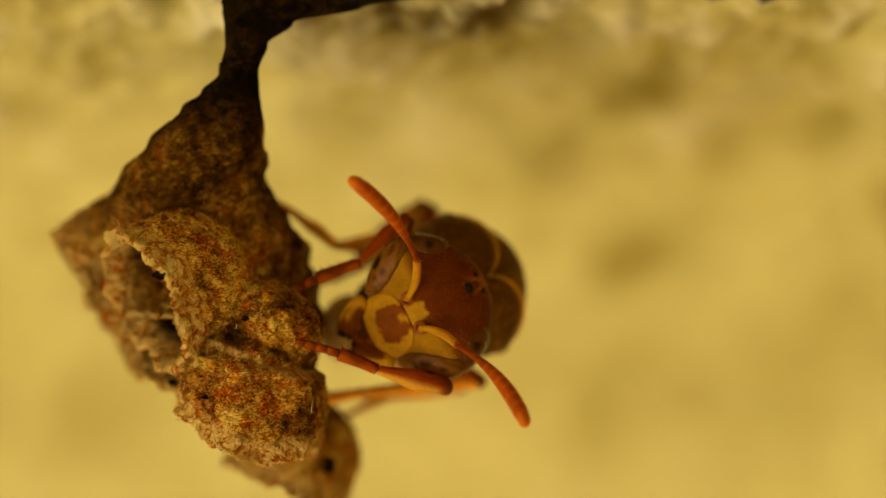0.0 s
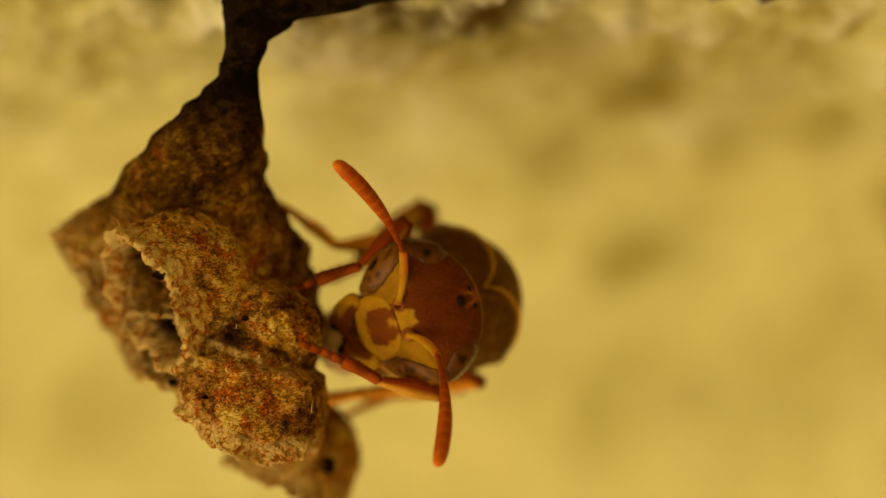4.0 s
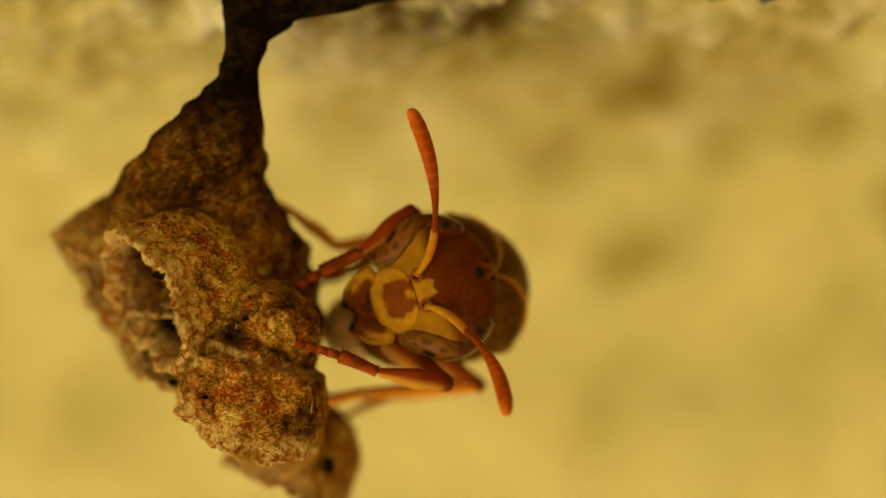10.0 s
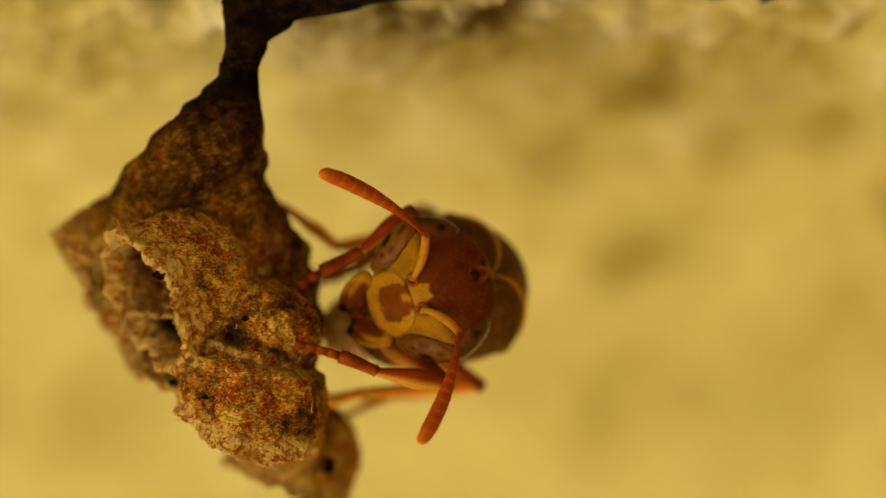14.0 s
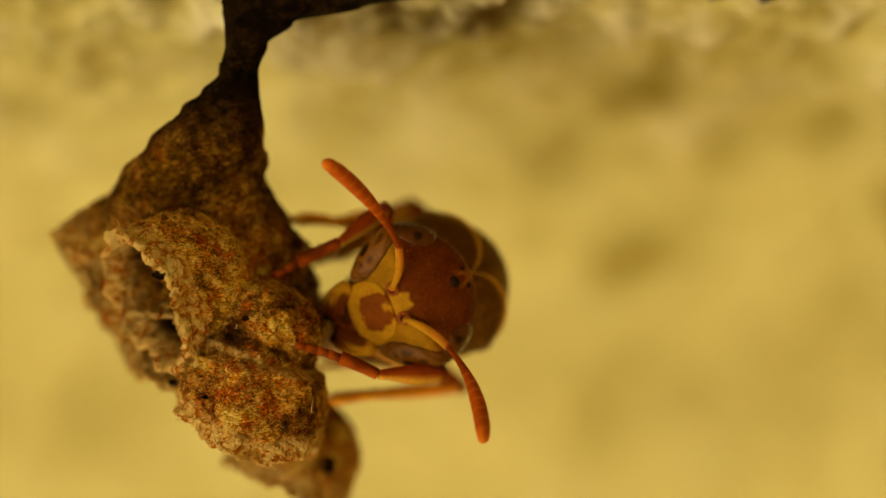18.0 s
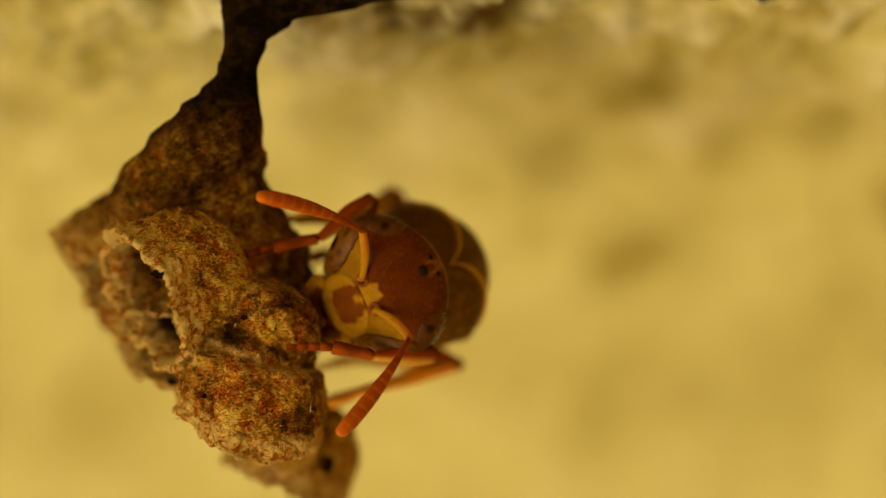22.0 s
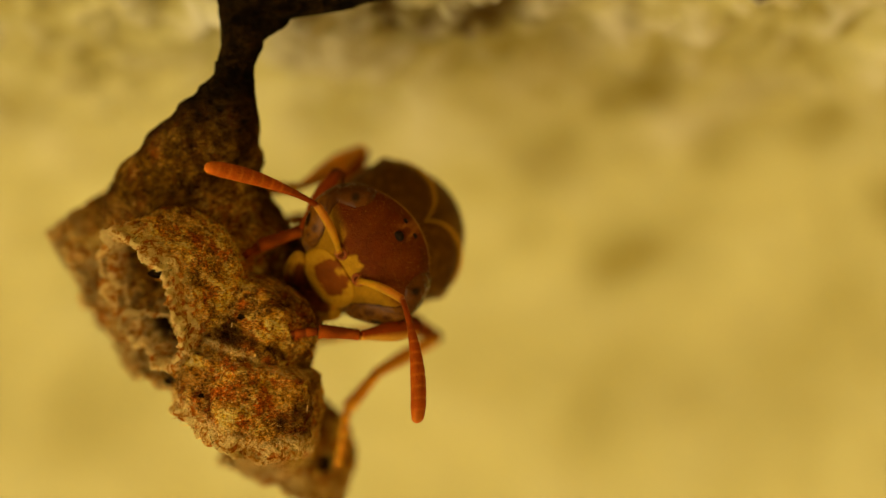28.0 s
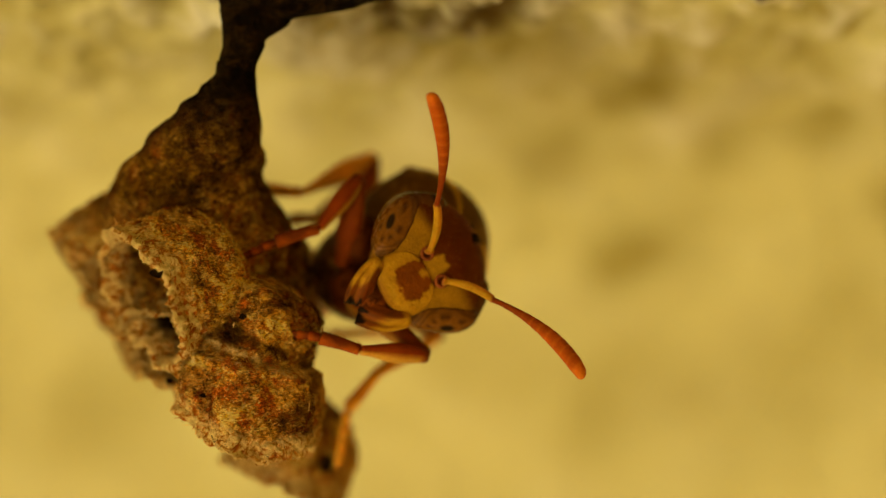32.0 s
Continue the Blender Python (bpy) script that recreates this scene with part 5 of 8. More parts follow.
    walk(scape_lower, [
        (0, at(0.48, 0, 0.1, 64.6, 5.6, 139.6)), (0.25, at(0.48, 0, 0.1, 64.6, 5.6, 139.6)), (0.4, at(0.48, 0, 0.1, 72.7, -6, 136.8)),
        (0.5, at(0.48, 0, 0.1, 72.9, -6.2, 136.5)), (0.75, at(0.48, 0, 0.1, 72.6, -5.9, 136.9)), (0.9, at(0.48, 0, 0.1, 72.8, -5.8, 138.4)),
        (1, at(0.48, 0, 0.1, 73, -6.1, 138.1)), (1.25, at(0.48, 0, 0.1, 78.7, -12.4, 134.8)), (1.4, at(0.48, 0, 0.1, 75.3, -9.1, 134.9)),
        (1.5, at(0.48, 0, 0.1, 73.6, -7.1, 136)), (2, at(0.48, 0, 0.1, 66.4, 2.6, 139)), (3, at(0.48, 0, 0.1, 60, 12.1, 138.4)),
        (3.5, at(0.48, 0, 0.1, 59.2, 14.1, 139.2)), (5.5, at(0.48, 0, 0.1, 64.6, 7.3, 142.4)), (8.92, at(0.48, 0, 0.1, 64.6, 7.3, 142.4)),
        (9, at(0.48, 0, 0.1, 59.4, 12.4, 137.6)), (9.1, at(0.48, 0, 0.1, 76, -9.6, 137)), (10, at(0.48, 0, 0.1, 76, -9.6, 137)),
        (11, at(0.48, 0, 0.1, 74.1, -7.5, 136.9)), (13, at(0.48, 0, 0.1, 80.6, -14.2, 135.6)), (13.05, at(0.48, 0, 0.1, 80.9, -14.5, 135.5)),
        (13.2, at(0.48, 0, 0.1, 72.7, -6.5, 133.8)), (13.45, at(0.48, 0, 0.1, 72.7, -6.5, 133.8)), (13.5, at(0.48, 0, 0.1, 68.6, -2.6, 132.8)),
        (13.6, at(0.48, 0, 0.1, 62.6, 3.4, 131.6)), (14, at(0.48, 0, 0.1, 68.9, -0.6, 139.4)), (14.5, at(0.48, 0, 0.1, 68.9, -0.6, 139.4)),
        (16.5, at(0.48, 0, 0.1, 51.6, 6.2, 119.7)), (17, at(0.48, 0, 0.1, 52.9, 5.7, 120.6)), (17.5, at(0.48, 0, 0.1, 72.7, -7, 131.5)),
        (17.7, at(0.48, 0, 0.1, 76.4, -10.4, 131.8)), (17.85, at(0.48, 0, 0.1, 84.1, -17.3, 133.2)), (18.35, at(0.48, 0, 0.1, 84.1, -17.3, 133.2)),
        (18.5, at(0.48, 0, 0.1, 91.9, -19.8, 118.5)), (18.6, at(0.48, 0, 0.1, 95.5, -22.2, 120.2)), (18.9, at(0.48, 0, 0.1, 96.4, -23.1, 121.5)),
        (19, at(0.48, 0, 0.1, 95.9, -22.5, 120.7)), (19.1, at(0.48, 0, 0.1, 83.4, -16, 128.4)), (19.5, at(0.48, 0, 0.1, 83.4, -16, 128.4)),
        (19.6, at(0.48, 0, 0.1, 78, -11.8, 130.8)), (19.8, at(0.48, 0, 0.1, 73.6, -7.6, 133)), (20, at(0.48, 0, 0.1, 72.1, -5.8, 134.7)),
        (20.5, at(0.48, 0, 0.1, 74, -7.8, 134.8)), (21, at(0.48, 0, 0.1, 72.9, -6.8, 133.5)), (21.4, at(0.48, 0, 0.1, 73.4, -7.4, 133.3)),
        (21.6, at(0.48, 0, 0.1, 71.9, -6.4, 130.8)), (22, at(0.48, 0, 0.1, 73.1, -7.2, 132.9)), (22.5, at(0.48, 0, 0.1, 71.5, -5, 135.5)),
        (23, at(0.48, 0, 0.1, 70.4, -3.7, 135.8)), (24, at(0.48, 0, 0.1, 71.1, -4.9, 134.1)), (24.6, at(0.48, 0, 0.1, 71.6, -5.4, 134.1)),
        (24.9, at(0.48, 0, 0.1, 72.7, -6.4, 134.7)), (25, at(0.48, 0, 0.1, 59.8, 1.9, 124.1)), (25.5, at(0.48, 0, 0.1, 37.2, 29, 120.9)),
        (27.5, at(0.48, 0, 0.1, 84, -17.3, 134.2)), (28, at(0.48, 0, 0.1, 83.2, -17.2, 138.1)), (28.1, at(0.48, 0, 0.1, 85.4, -19.2, 136.8)),
        (28.25, at(0.48, 0, 0.1, 87.1, -20.2, 134.7)), (28.6, at(0.48, 0, 0.1, 86.6, -19.9, 135.4)), (28.7, at(0.48, 0, 0.1, 67.3, -0.1, 135.6)),
        (28.8, at(0.48, 0, 0.1, 47.9, 11.9, 121.3)), (29, at(0.48, 0, 0.1, 47.6, 12.2, 121.2)), (29.5, at(0.48, 0, 0.1, 49.9, 10.2, 122)),
        (30, at(0.48, 0, 0.1, 48.4, 11.2, 121.2)), (31, at(0.48, 0, 0.1, 56.3, 7.2, 126.6)), (31.5, at(0.48, 0, 0.1, 62.5, 3, 130.6)),
        (32, at(0.48, 0, 0.1, 56.8, 6.1, 126)),])
    walk(flagellum_lower, [
        (0, at(1.433, 1.229, 0.835, 64.4, 4.7, 117.7)), (0.25, at(1.433, 1.229, 0.835, 64.4, 4.7, 117.7)),
        (0.4, at(1.643, 1.16, 0.609, 57.4, 8.4, 116)), (0.5, at(1.652, 1.154, 0.604, 51.6, 10.9, 113.8)),
        (0.75, at(1.639, 1.163, 0.611, 54.7, 8, 113)), (0.9, at(1.609, 1.196, 0.605, 56.2, 6.3, 112.1)),
        (1, at(1.617, 1.189, 0.601, 56.2, 6.3, 112.1)), (1.25, at(1.727, 1.138, 0.43, 56.4, 6.5, 112.5)), (1.4, at(1.708, 1.125, 0.53, 41, 0.4, 97.8)),
        (1.5, at(1.669, 1.146, 0.582, 41.8, 0.3, 98)), (2, at(1.49, 1.211, 0.787, 46.4, -0.1, 99)), (3, at(1.334, 1.233, 0.942, 50.2, -4.1, 95.4)),
        (3.5, at(1.283, 1.259, 0.953, 50.2, -3.6, 96.1)), (5.5, at(1.355, 1.288, 0.831, 52.8, -2, 98.8)), (6, at(1.355, 1.288, 0.831, 53, -1.9, 98.9)),
        (8.92, at(1.355, 1.288, 0.831, 53.7, -1.6, 99.6)), (9, at(1.339, 1.22, 0.956, 53.6, -2.3, 98.6)),
        (9.1, at(1.668, 1.174, 0.511, 54.3, 6.4, 110.7)), (10, at(1.668, 1.174, 0.511, 54.5, 6.3, 110.6)),
        (11, at(1.655, 1.166, 0.567, 53.7, 5.9, 109.6)), (13, at(1.717, 1.163, 0.373, 51.3, 2.7, 104.1)),
        (13.05, at(1.719, 1.163, 0.364, 51.3, 2.7, 104.1)), (13.2, at(1.705, 1.095, 0.609, 47.4, -9.9, 88.5)),
        (13.45, at(1.705, 1.095, 0.609, 47.9, -10.5, 87.8)), (13.5, at(1.674, 1.068, 0.727, 49.5, -13.7, 83.9)),
        (13.6, at(1.591, 1.048, 0.89, 55, -19.6, 74.8)), (14, at(1.529, 1.214, 0.72, 51, -18.3, 78.2)),
        (14.5, at(1.529, 1.214, 0.72, 50.9, -18.8, 77.7)), (16.5, at(1.593, 0.77, 1.161, 17.1, -24.1, 85.2)),
        (17, at(1.609, 0.787, 1.133, 29.1, -17.8, 84.8)), (17.5, at(1.752, 1.04, 0.608, 40.1, -2.9, 94.8)),
        (17.7, at(1.776, 1.06, 0.496, 42.1, -4.5, 93.7)), (17.85, at(1.762, 1.134, 0.268, 52.6, 4.8, 107.4)),
        (18, at(1.762, 1.134, 0.268, 52.2, 4.8, 107.2)), (18.35, at(1.762, 1.134, 0.268, 51.2, 4.8, 106.6)),
        (18.5, at(1.982, 0.837, 0.047, 55.1, 5.6, 110.2)), (18.6, at(1.929, 0.914, -0.053, 51.9, 10.6, 113.8)),
        (18.9, at(1.898, 0.957, -0.077, 51.1, 11.6, 114.3)), (19, at(1.917, 0.932, -0.063, 47.9, 7.9, 108)),
        (19.1, at(1.853, 1.019, 0.29, 50.5, -0.8, 99.5)), (19.5, at(1.853, 1.019, 0.29, 50.5, -0.8, 99.5)),
        (19.6, at(1.801, 1.045, 0.45, 44.8, -14.2, 84.4)), (19.8, at(1.731, 1.078, 0.582, 45.3, -12.6, 85.8)),
        (20, at(1.682, 1.113, 0.626, 49.2, -13.3, 84.5)), (20.5, at(1.697, 1.121, 0.568, 45.6, -16.4, 82.1)),
        (21, at(1.714, 1.088, 0.602, 44.6, -19.9, 79)), (21.4, at(1.723, 1.084, 0.587, 45, -20.4, 78.4)),
        (21.6, at(1.758, 1.022, 0.63, 32.7, -26.6, 78.8)), (22, at(1.727, 1.076, 0.595, 34.7, -27.7, 77.2)),
        (22.5, at(1.658, 1.13, 0.643, 35.1, -28.9, 76.3)), (23, at(1.635, 1.137, 0.675, 33.5, -27.8, 77.7)),
        (24, at(1.682, 1.098, 0.655, 38.4, -28.6, 74.8)), (24.6, at(1.689, 1.099, 0.64, 36.3, -27.6, 76.5)),
        (24.9, at(1.688, 1.114, 0.609, 33.4, -27.2, 78.1)), (25, at(1.695, 0.856, 0.966, 20.3, -27.2, 83.2)),
        (25.5, at(1.031, 1.103, 1.299, 19.4, -42.9, 78.6)), (27.5, at(1.743, 1.155, 0.272, 54.6, -11.2, 86.2)),
        (28, at(1.666, 1.231, 0.294, 58.8, -10.4, 86.9)), (28.1, at(1.686, 1.22, 0.23, 59.6, -10, 87.4)),
        (28.25, at(1.722, 1.187, 0.183, 63, -5.2, 96.8)), (28.6, at(1.711, 1.197, 0.196, 64.4, -5.1, 97.3)),
        (28.7, at(1.591, 1.133, 0.764, 59, -1.6, 101.8)), (28.8, at(1.446, 0.867, 1.228, 55.1, 1.4, 104.4)),
        (29, at(1.439, 0.867, 1.235, 53.3, 0.7, 102.5)), (29.5, at(1.492, 0.864, 1.19, 52, 2.8, 104.6)), (30, at(1.464, 0.857, 1.221, 51, 4.5, 106.2)),
        (31, at(1.557, 0.949, 1.048, 46.2, 1.1, 100.2)), (31.5, at(1.611, 1.025, 0.893, 50.4, 1.8, 102.5)),
        (32, at(1.586, 0.927, 1.036, 52.7, 2, 104)),])
    for jaw, way in ((mandible_upper, -1), (mandible_lower, 1)):
        walk(jaw, [(t, at(-way * x, y, 0, 0, 0, way * turn)) for t, x, y, turn in (
            (0, 0, 0, 0), (28.65, 0, 0, 0), (28.8, .40, -.40, 19), (30.6, .385, -.38, 18.2), (31, .073, -.055, 3), (32, 0, 0, 0))])
    walk(legs["front_upper"]["femur"], [
        (0, at(-2.441, -1.064, -0.428, -14.5, 20, -81)), (0.25, at(-2.428, -1.056, -0.388, -13.9, 22.6, -81.1)),
        (0.4, at(-2.46, -1.118, -0.357, -22.3, 15.1, -84.8)), (1, at(-2.432, -1.11, -0.293, -22.1, 18.8, -85.9)),
        (3, at(-2.395, -1.132, -0.263, -17.2, 17, -82.1)), (3.5, at(-2.388, -1.137, -0.247, -16.7, 16.9, -81.8)),
        (5.5, at(-2.39, -1.123, -0.298, -13.5, 17.2, -79.8)), (6, at(-2.383, -1.127, -0.281, -13, 17.1, -79.5)),
        (8.92, at(-2.389, -1.133, -0.302, -13.5, 15.2, -79.3)), (9.1, at(-2.339, -1.157, -0.115, -14.8, 22.8, -81.8)),
        (14.5, at(-2.365, -1.142, -0.184, -16.2, 19.8, -82.1)), (16.5, at(-2.395, -1.112, -0.385, -10.5, 15.4, -77.6)),
        (17, at(-2.392, -1.125, -0.399, -10.1, 13.2, -77)), (17.5, at(-2.401, -1.147, -0.333, -14.8, 11.9, -79.4)),
        (17.85, at(-2.391, -1.149, -0.335, -13, 11.5, -78.3)), (18.35, at(-2.381, -1.155, -0.303, -12.8, 11.3, -78.2)),
        (18.5, at(-2.3, -1.2, 0, -3.7, 9.8, -73.4)), (18.6, at(-2.338, -1.159, -0.23, -6.4, 12.2, -74.9)),
        (19, at(-2.372, -1.133, -0.274, -11.3, 16.3, -78.2)), (20, at(-2.365, -1.123, -0.216, -12.1, 22, -79.8)),
        (21, at(-2.364, -1.133, -0.187, -14.8, 22, -81.6)), (22, at(-2.364, -1.132, -0.189, -14.6, 22.2, -81.5)),
        (24, at(-2.357, -1.135, -0.18, -13.1, 22.3, -80.5)), (24.6, at(-2.357, -1.133, -0.183, -12.8, 22.4, -80.3)),
        (25, at(-2.384, -1.126, -0.289, -12.8, 17, -79.3)), (25.5, at(-2.393, -1.095, -0.342, -11, 19.5, -78.6)),
        (27.5, at(-2.461, -0.886, -0.644, -6.5, 28.1, -76.4)), (28.1, at(-2.449, -0.894, -0.501, -7.7, 33.4, -77.9)),
        (28.25, at(-2.412, -0.907, -0.592, -1.8, 27.9, -72.9)), (28.6, at(-2.431, -0.923, -0.753, -3.4, 21.9, -73.8)),
        (28.8, at(-2.447, -0.997, -0.772, -6.4, 16.8, -75.4)), (30, at(-2.423, -1.004, -0.722, -5, 17, -74.6)),
        (32, at(-2.456, -0.968, -0.745, -6.9, 19.5, -75.9)),])
    walk(legs["front_upper"]["tibia"], [
        (0, at(-1.552, -1.92, 2.272, 132.3, -14.6, -74.9)), (0.25, at(-1.551, -2.043, 2.272, 134.1, -12.2, -77.4)),
        (0.4, at(-1.274, -1.73, 2.295, 120.7, -18.4, -70.2)), (1, at(-1.255, -1.912, 2.312, 125.1, -15.3, -74.9)),
        (3, at(-1.412, -1.831, 2.45, 130.8, -16.4, -73)), (3.5, at(-1.423, -1.832, 2.473, 131.2, -16.3, -73)),
        (5.5, at(-1.558, -1.839, 2.46, 133.1, -16.1, -73.2)), (6, at(-1.569, -1.842, 2.483, 133.6, -16.1, -73.2)),
        (8.92, at(-1.57, -1.748, 2.484, 131.9, -17.9, -71.1)), (9.1, at(-1.43, -2.149, 2.531, 128.5, -11.1, -80.2)),
        (14.5, at(-1.413, -1.987, 2.498, 127.8, -13.9, -76.6)), (16.5, at(-1.7, -1.755, 2.428, 135.9, -17.8, -71.3)),
        (17, at(-1.736, -1.659, 2.447, 135.2, -19.9, -69.2)), (17.5, at(-1.547, -1.592, 2.475, 128.3, -20.8, -67.3)),
        (17.85, at(-1.619, -1.577, 2.5, 123.7, -20.9, -66.5)), (18.35, at(-1.619, -1.577, 2.535, 123.7, -20.9, -66.5)),
        (18.5, at(-1.97, -1.63, 2.919, 121.4, -19.9, -67.6)), (18.6, at(-1.859, -1.673, 2.654, 119.9, -19.2, -68.6)),
        (19, at(-1.637, -1.814, 2.52, 118.7, -17.3, -72.1)), (20, at(-1.557, -2.082, 2.475, 126.4, -12.5, -78.8)),
        (21, at(-1.458, -2.088, 2.474, 126.7, -12.4, -78.9)), (22, at(-1.465, -2.093, 2.472, 126.9, -12.3, -79.1)),
        (24, at(-1.512, -2.105, 2.496, 127.3, -12, -79.3)), (24.6, at(-1.523, -2.108, 2.495, 127.5, -12, -79.4)),
        (25, at(-1.579, -1.834, 2.479, 126.1, -16.5, -73.1)), (25.5, at(-1.645, -1.936, 2.405, 125.8, -14.9, -75.5)),
        (27.5, at(-1.81, -2.156, 1.959, 142.8, -9.2, -78.2)), (28.1, at(-1.719, -2.393, 1.955, 147.5, -3.7, -80.8)),
        (28.25, at(-1.915, -2.205, 2.031, 147.2, -8, -78.1)), (28.6, at(-1.954, -1.935, 1.997, 146.8, -14.2, -73.9)),
        (28.8, at(-1.91, -1.739, 2.052, 141.3, -18.5, -70.8)), (30, at(-1.942, -1.771, 2.106, 140.4, -17.7, -71.5)),
        (32, at(-1.873, -1.834, 2.034, 139, -16.2, -72.8)),])
    walk(legs["front_upper"]["basitarsus"], [
        (0, at(-3.02, -2.7, 0.848, 111.2, -11.5, -89.7)), (0.25, at(-3.015, -2.7, 0.783, 109.8, -12, -89.5)),
        (0.4, at(-2.925, -2.7, 1.236, 108.9, -12.3, -89.5)), (1, at(-2.897, -2.7, 1.097, 105.5, -13.6, -89)),
        (3, at(-2.879, -2.7, 1.078, 108.6, -12.5, -89.4)), (3.5, at(-2.879, -2.7, 1.088, 108.8, -12.4, -89.4)),
        (5.5, at(-2.967, -2.7, 1.024, 109.7, -12.1, -89.5)), (6, at(-2.967, -2.7, 1.034, 109.9, -12, -89.6)),
        (8.92, at(-2.967, -2.7, 1.094, 111.2, -11.5, -89.7)), (9.1, at(-3.073, -2.7, 1.194, 117.4, -9, -90)),
        (14.5, at(-3.02, -2.7, 1.194, 117.4, -9, -90)), (16.5, at(-2.988, -2.7, 0.933, 112.4, -11.4, -88.6)),
        (17, at(-2.989, -2.7, 0.985, 112.3, -11.4, -88.7)), (17.5, at(-2.943, -2.7, 1.206, 114.6, -10.4, -89.3)),
        (17.85, at(-3.116, -2.7, 1.366, 115.9, -9.8, -89.6)), (18.35, at(-3.116, -2.7, 1.402, 115.4, -10, -89.6)),
        (18.5, at(-3.549, -2.7, 1.847, 112.1, -11.3, -89.2)), (18.6, at(-3.492, -2.7, 1.624, 109.6, -12.3, -88.8)),
        (19, at(-3.369, -2.7, 1.518, 110.5, -12, -88.8)), (20, at(-3.23, -2.7, 1.206, 102, -14.8, -87.9)),
        (21, at(-3.128, -2.7, 1.197, 100.9, -15.2, -87.8)), (22, at(-3.131, -2.7, 1.188, 99.7, -15.5, -87.6)),
        (24, at(-3.171, -2.7, 1.197, 97.6, -16.2, -87.2)), (24.6, at(-3.18, -2.7, 1.191, 96.9, -16.3, -87.1)),
        (25, at(-3.164, -2.7, 1.243, 97.7, -16.1, -87.6)), (25.5, at(-3.281, -2.7, 1.169, 108.4, -12.7, -88.7)),
        (27.5, at(-3.048, -2.7, 0.238, 112, -11.7, -88.1)), (28.1, at(-2.861, -2.7, 0.115, 110.1, -12.3, -88.3)),
        (28.25, at(-3.022, -2.7, 0.21, 109.6, -12.4, -88.3)), (28.6, at(-2.981, -2.7, 0.221, 108.6, -12.7, -88.4)),
        (28.8, at(-3.024, -2.7, 0.431, 106.1, -13.4, -89.2)), (30, at(-3.102, -2.7, 0.498, 106.6, -13.2, -89.2)),
        (32, at(-3.109, -2.7, 0.449, 107.6, -12.9, -89.2)),])
    walk(legs["front_upper"]["tarsus"], [
        (0, at(-4.343, -2.81, 0.346, 117.8, -5, -98.4)), (0.25, at(-4.351, -2.811, 0.313, 116.6, -5.6, -98.7)),
        (0.4, at(-4.267, -2.811, 0.785, 115.9, -6, -98.8)), (1, at(-4.264, -2.813, 0.729, 112.9, -7.6, -99.3)),
        (3, at(-4.224, -2.812, 0.635, 115.7, -6.1, -98.9)), (3.5, at(-4.222, -2.812, 0.64, 115.8, -6, -98.9)),
        (5.5, at(-4.303, -2.811, 0.556, 116.6, -5.6, -98.7)), (6, at(-4.301, -2.811, 0.561, 116.8, -5.5, -98.7)),
        (8.92, at(-4.291, -2.81, 0.591, 117.8, -5, -98.4)), (9.1, at(-4.334, -2.803, 0.549, 122.8, -2.7, -96.6)),
        (14.5, at(-4.281, -2.803, 0.549, 122.8, -2.7, -96.6)), (16.5, at(-4.298, -2.84, 0.402, 123.8, 2, -102.7)),
        (17, at(-4.299, -2.838, 0.456, 123.3, 1.2, -102.2)), (17.5, at(-4.233, -2.822, 0.626, 122.6, -1.2, -99.3)),
        (17.85, at(-4.394, -2.813, 0.756, 122.5, -2.1, -98)), (18.35, at(-4.399, -2.814, 0.802, 122.2, -2.2, -98.1)),
        (18.5, at(-4.863, -2.822, 1.324, 120.3, -2.5, -99.8)), (18.6, at(-4.828, -2.829, 1.159, 119.1, -2.7, -101.3)),
        (19, at(-4.696, -2.831, 1.032, 120.3, -1.6, -101.5)), (20, at(-4.616, -2.826, 0.921, 111.9, -7.4, -101.8)),
        (21, at(-4.519, -2.825, 0.939, 110.6, -8.3, -101.5)), (22, at(-4.526, -2.823, 0.957, 109.3, -9.2, -101.2)),
        (24, at(-4.575, -2.82, 1.017, 106.9, -10.8, -100.6)), (24.6, at(-4.585, -2.819, 1.027, 106.1, -11.2, -100.4)),
        (25, at(-4.568, -2.812, 1.06, 105.7, -11.7, -99.1)), (25.5, at(-4.627, -2.83, 0.732, 118.2, -3.1, -101.7)),
        (27.5, at(-4.361, -2.853, -0.282, 126.8, 7, -105.3)), (28.1, at(-4.191, -2.844, -0.362, 122.8, 2.2, -104.2)),
        (28.25, at(-4.356, -2.842, -0.256, 121.9, 1.2, -103.9)), (28.6, at(-4.323, -2.838, -0.222, 120.1, -0.8, -103.2)),
        (28.8, at(-4.387, -2.809, 0.049, 113, -7.8, -98.7)), (30, at(-4.461, -2.811, 0.103, 113.8, -7.2, -99)),
        (32, at(-4.461, -2.816, 0.03, 115.2, -6.1, -99.5)),])
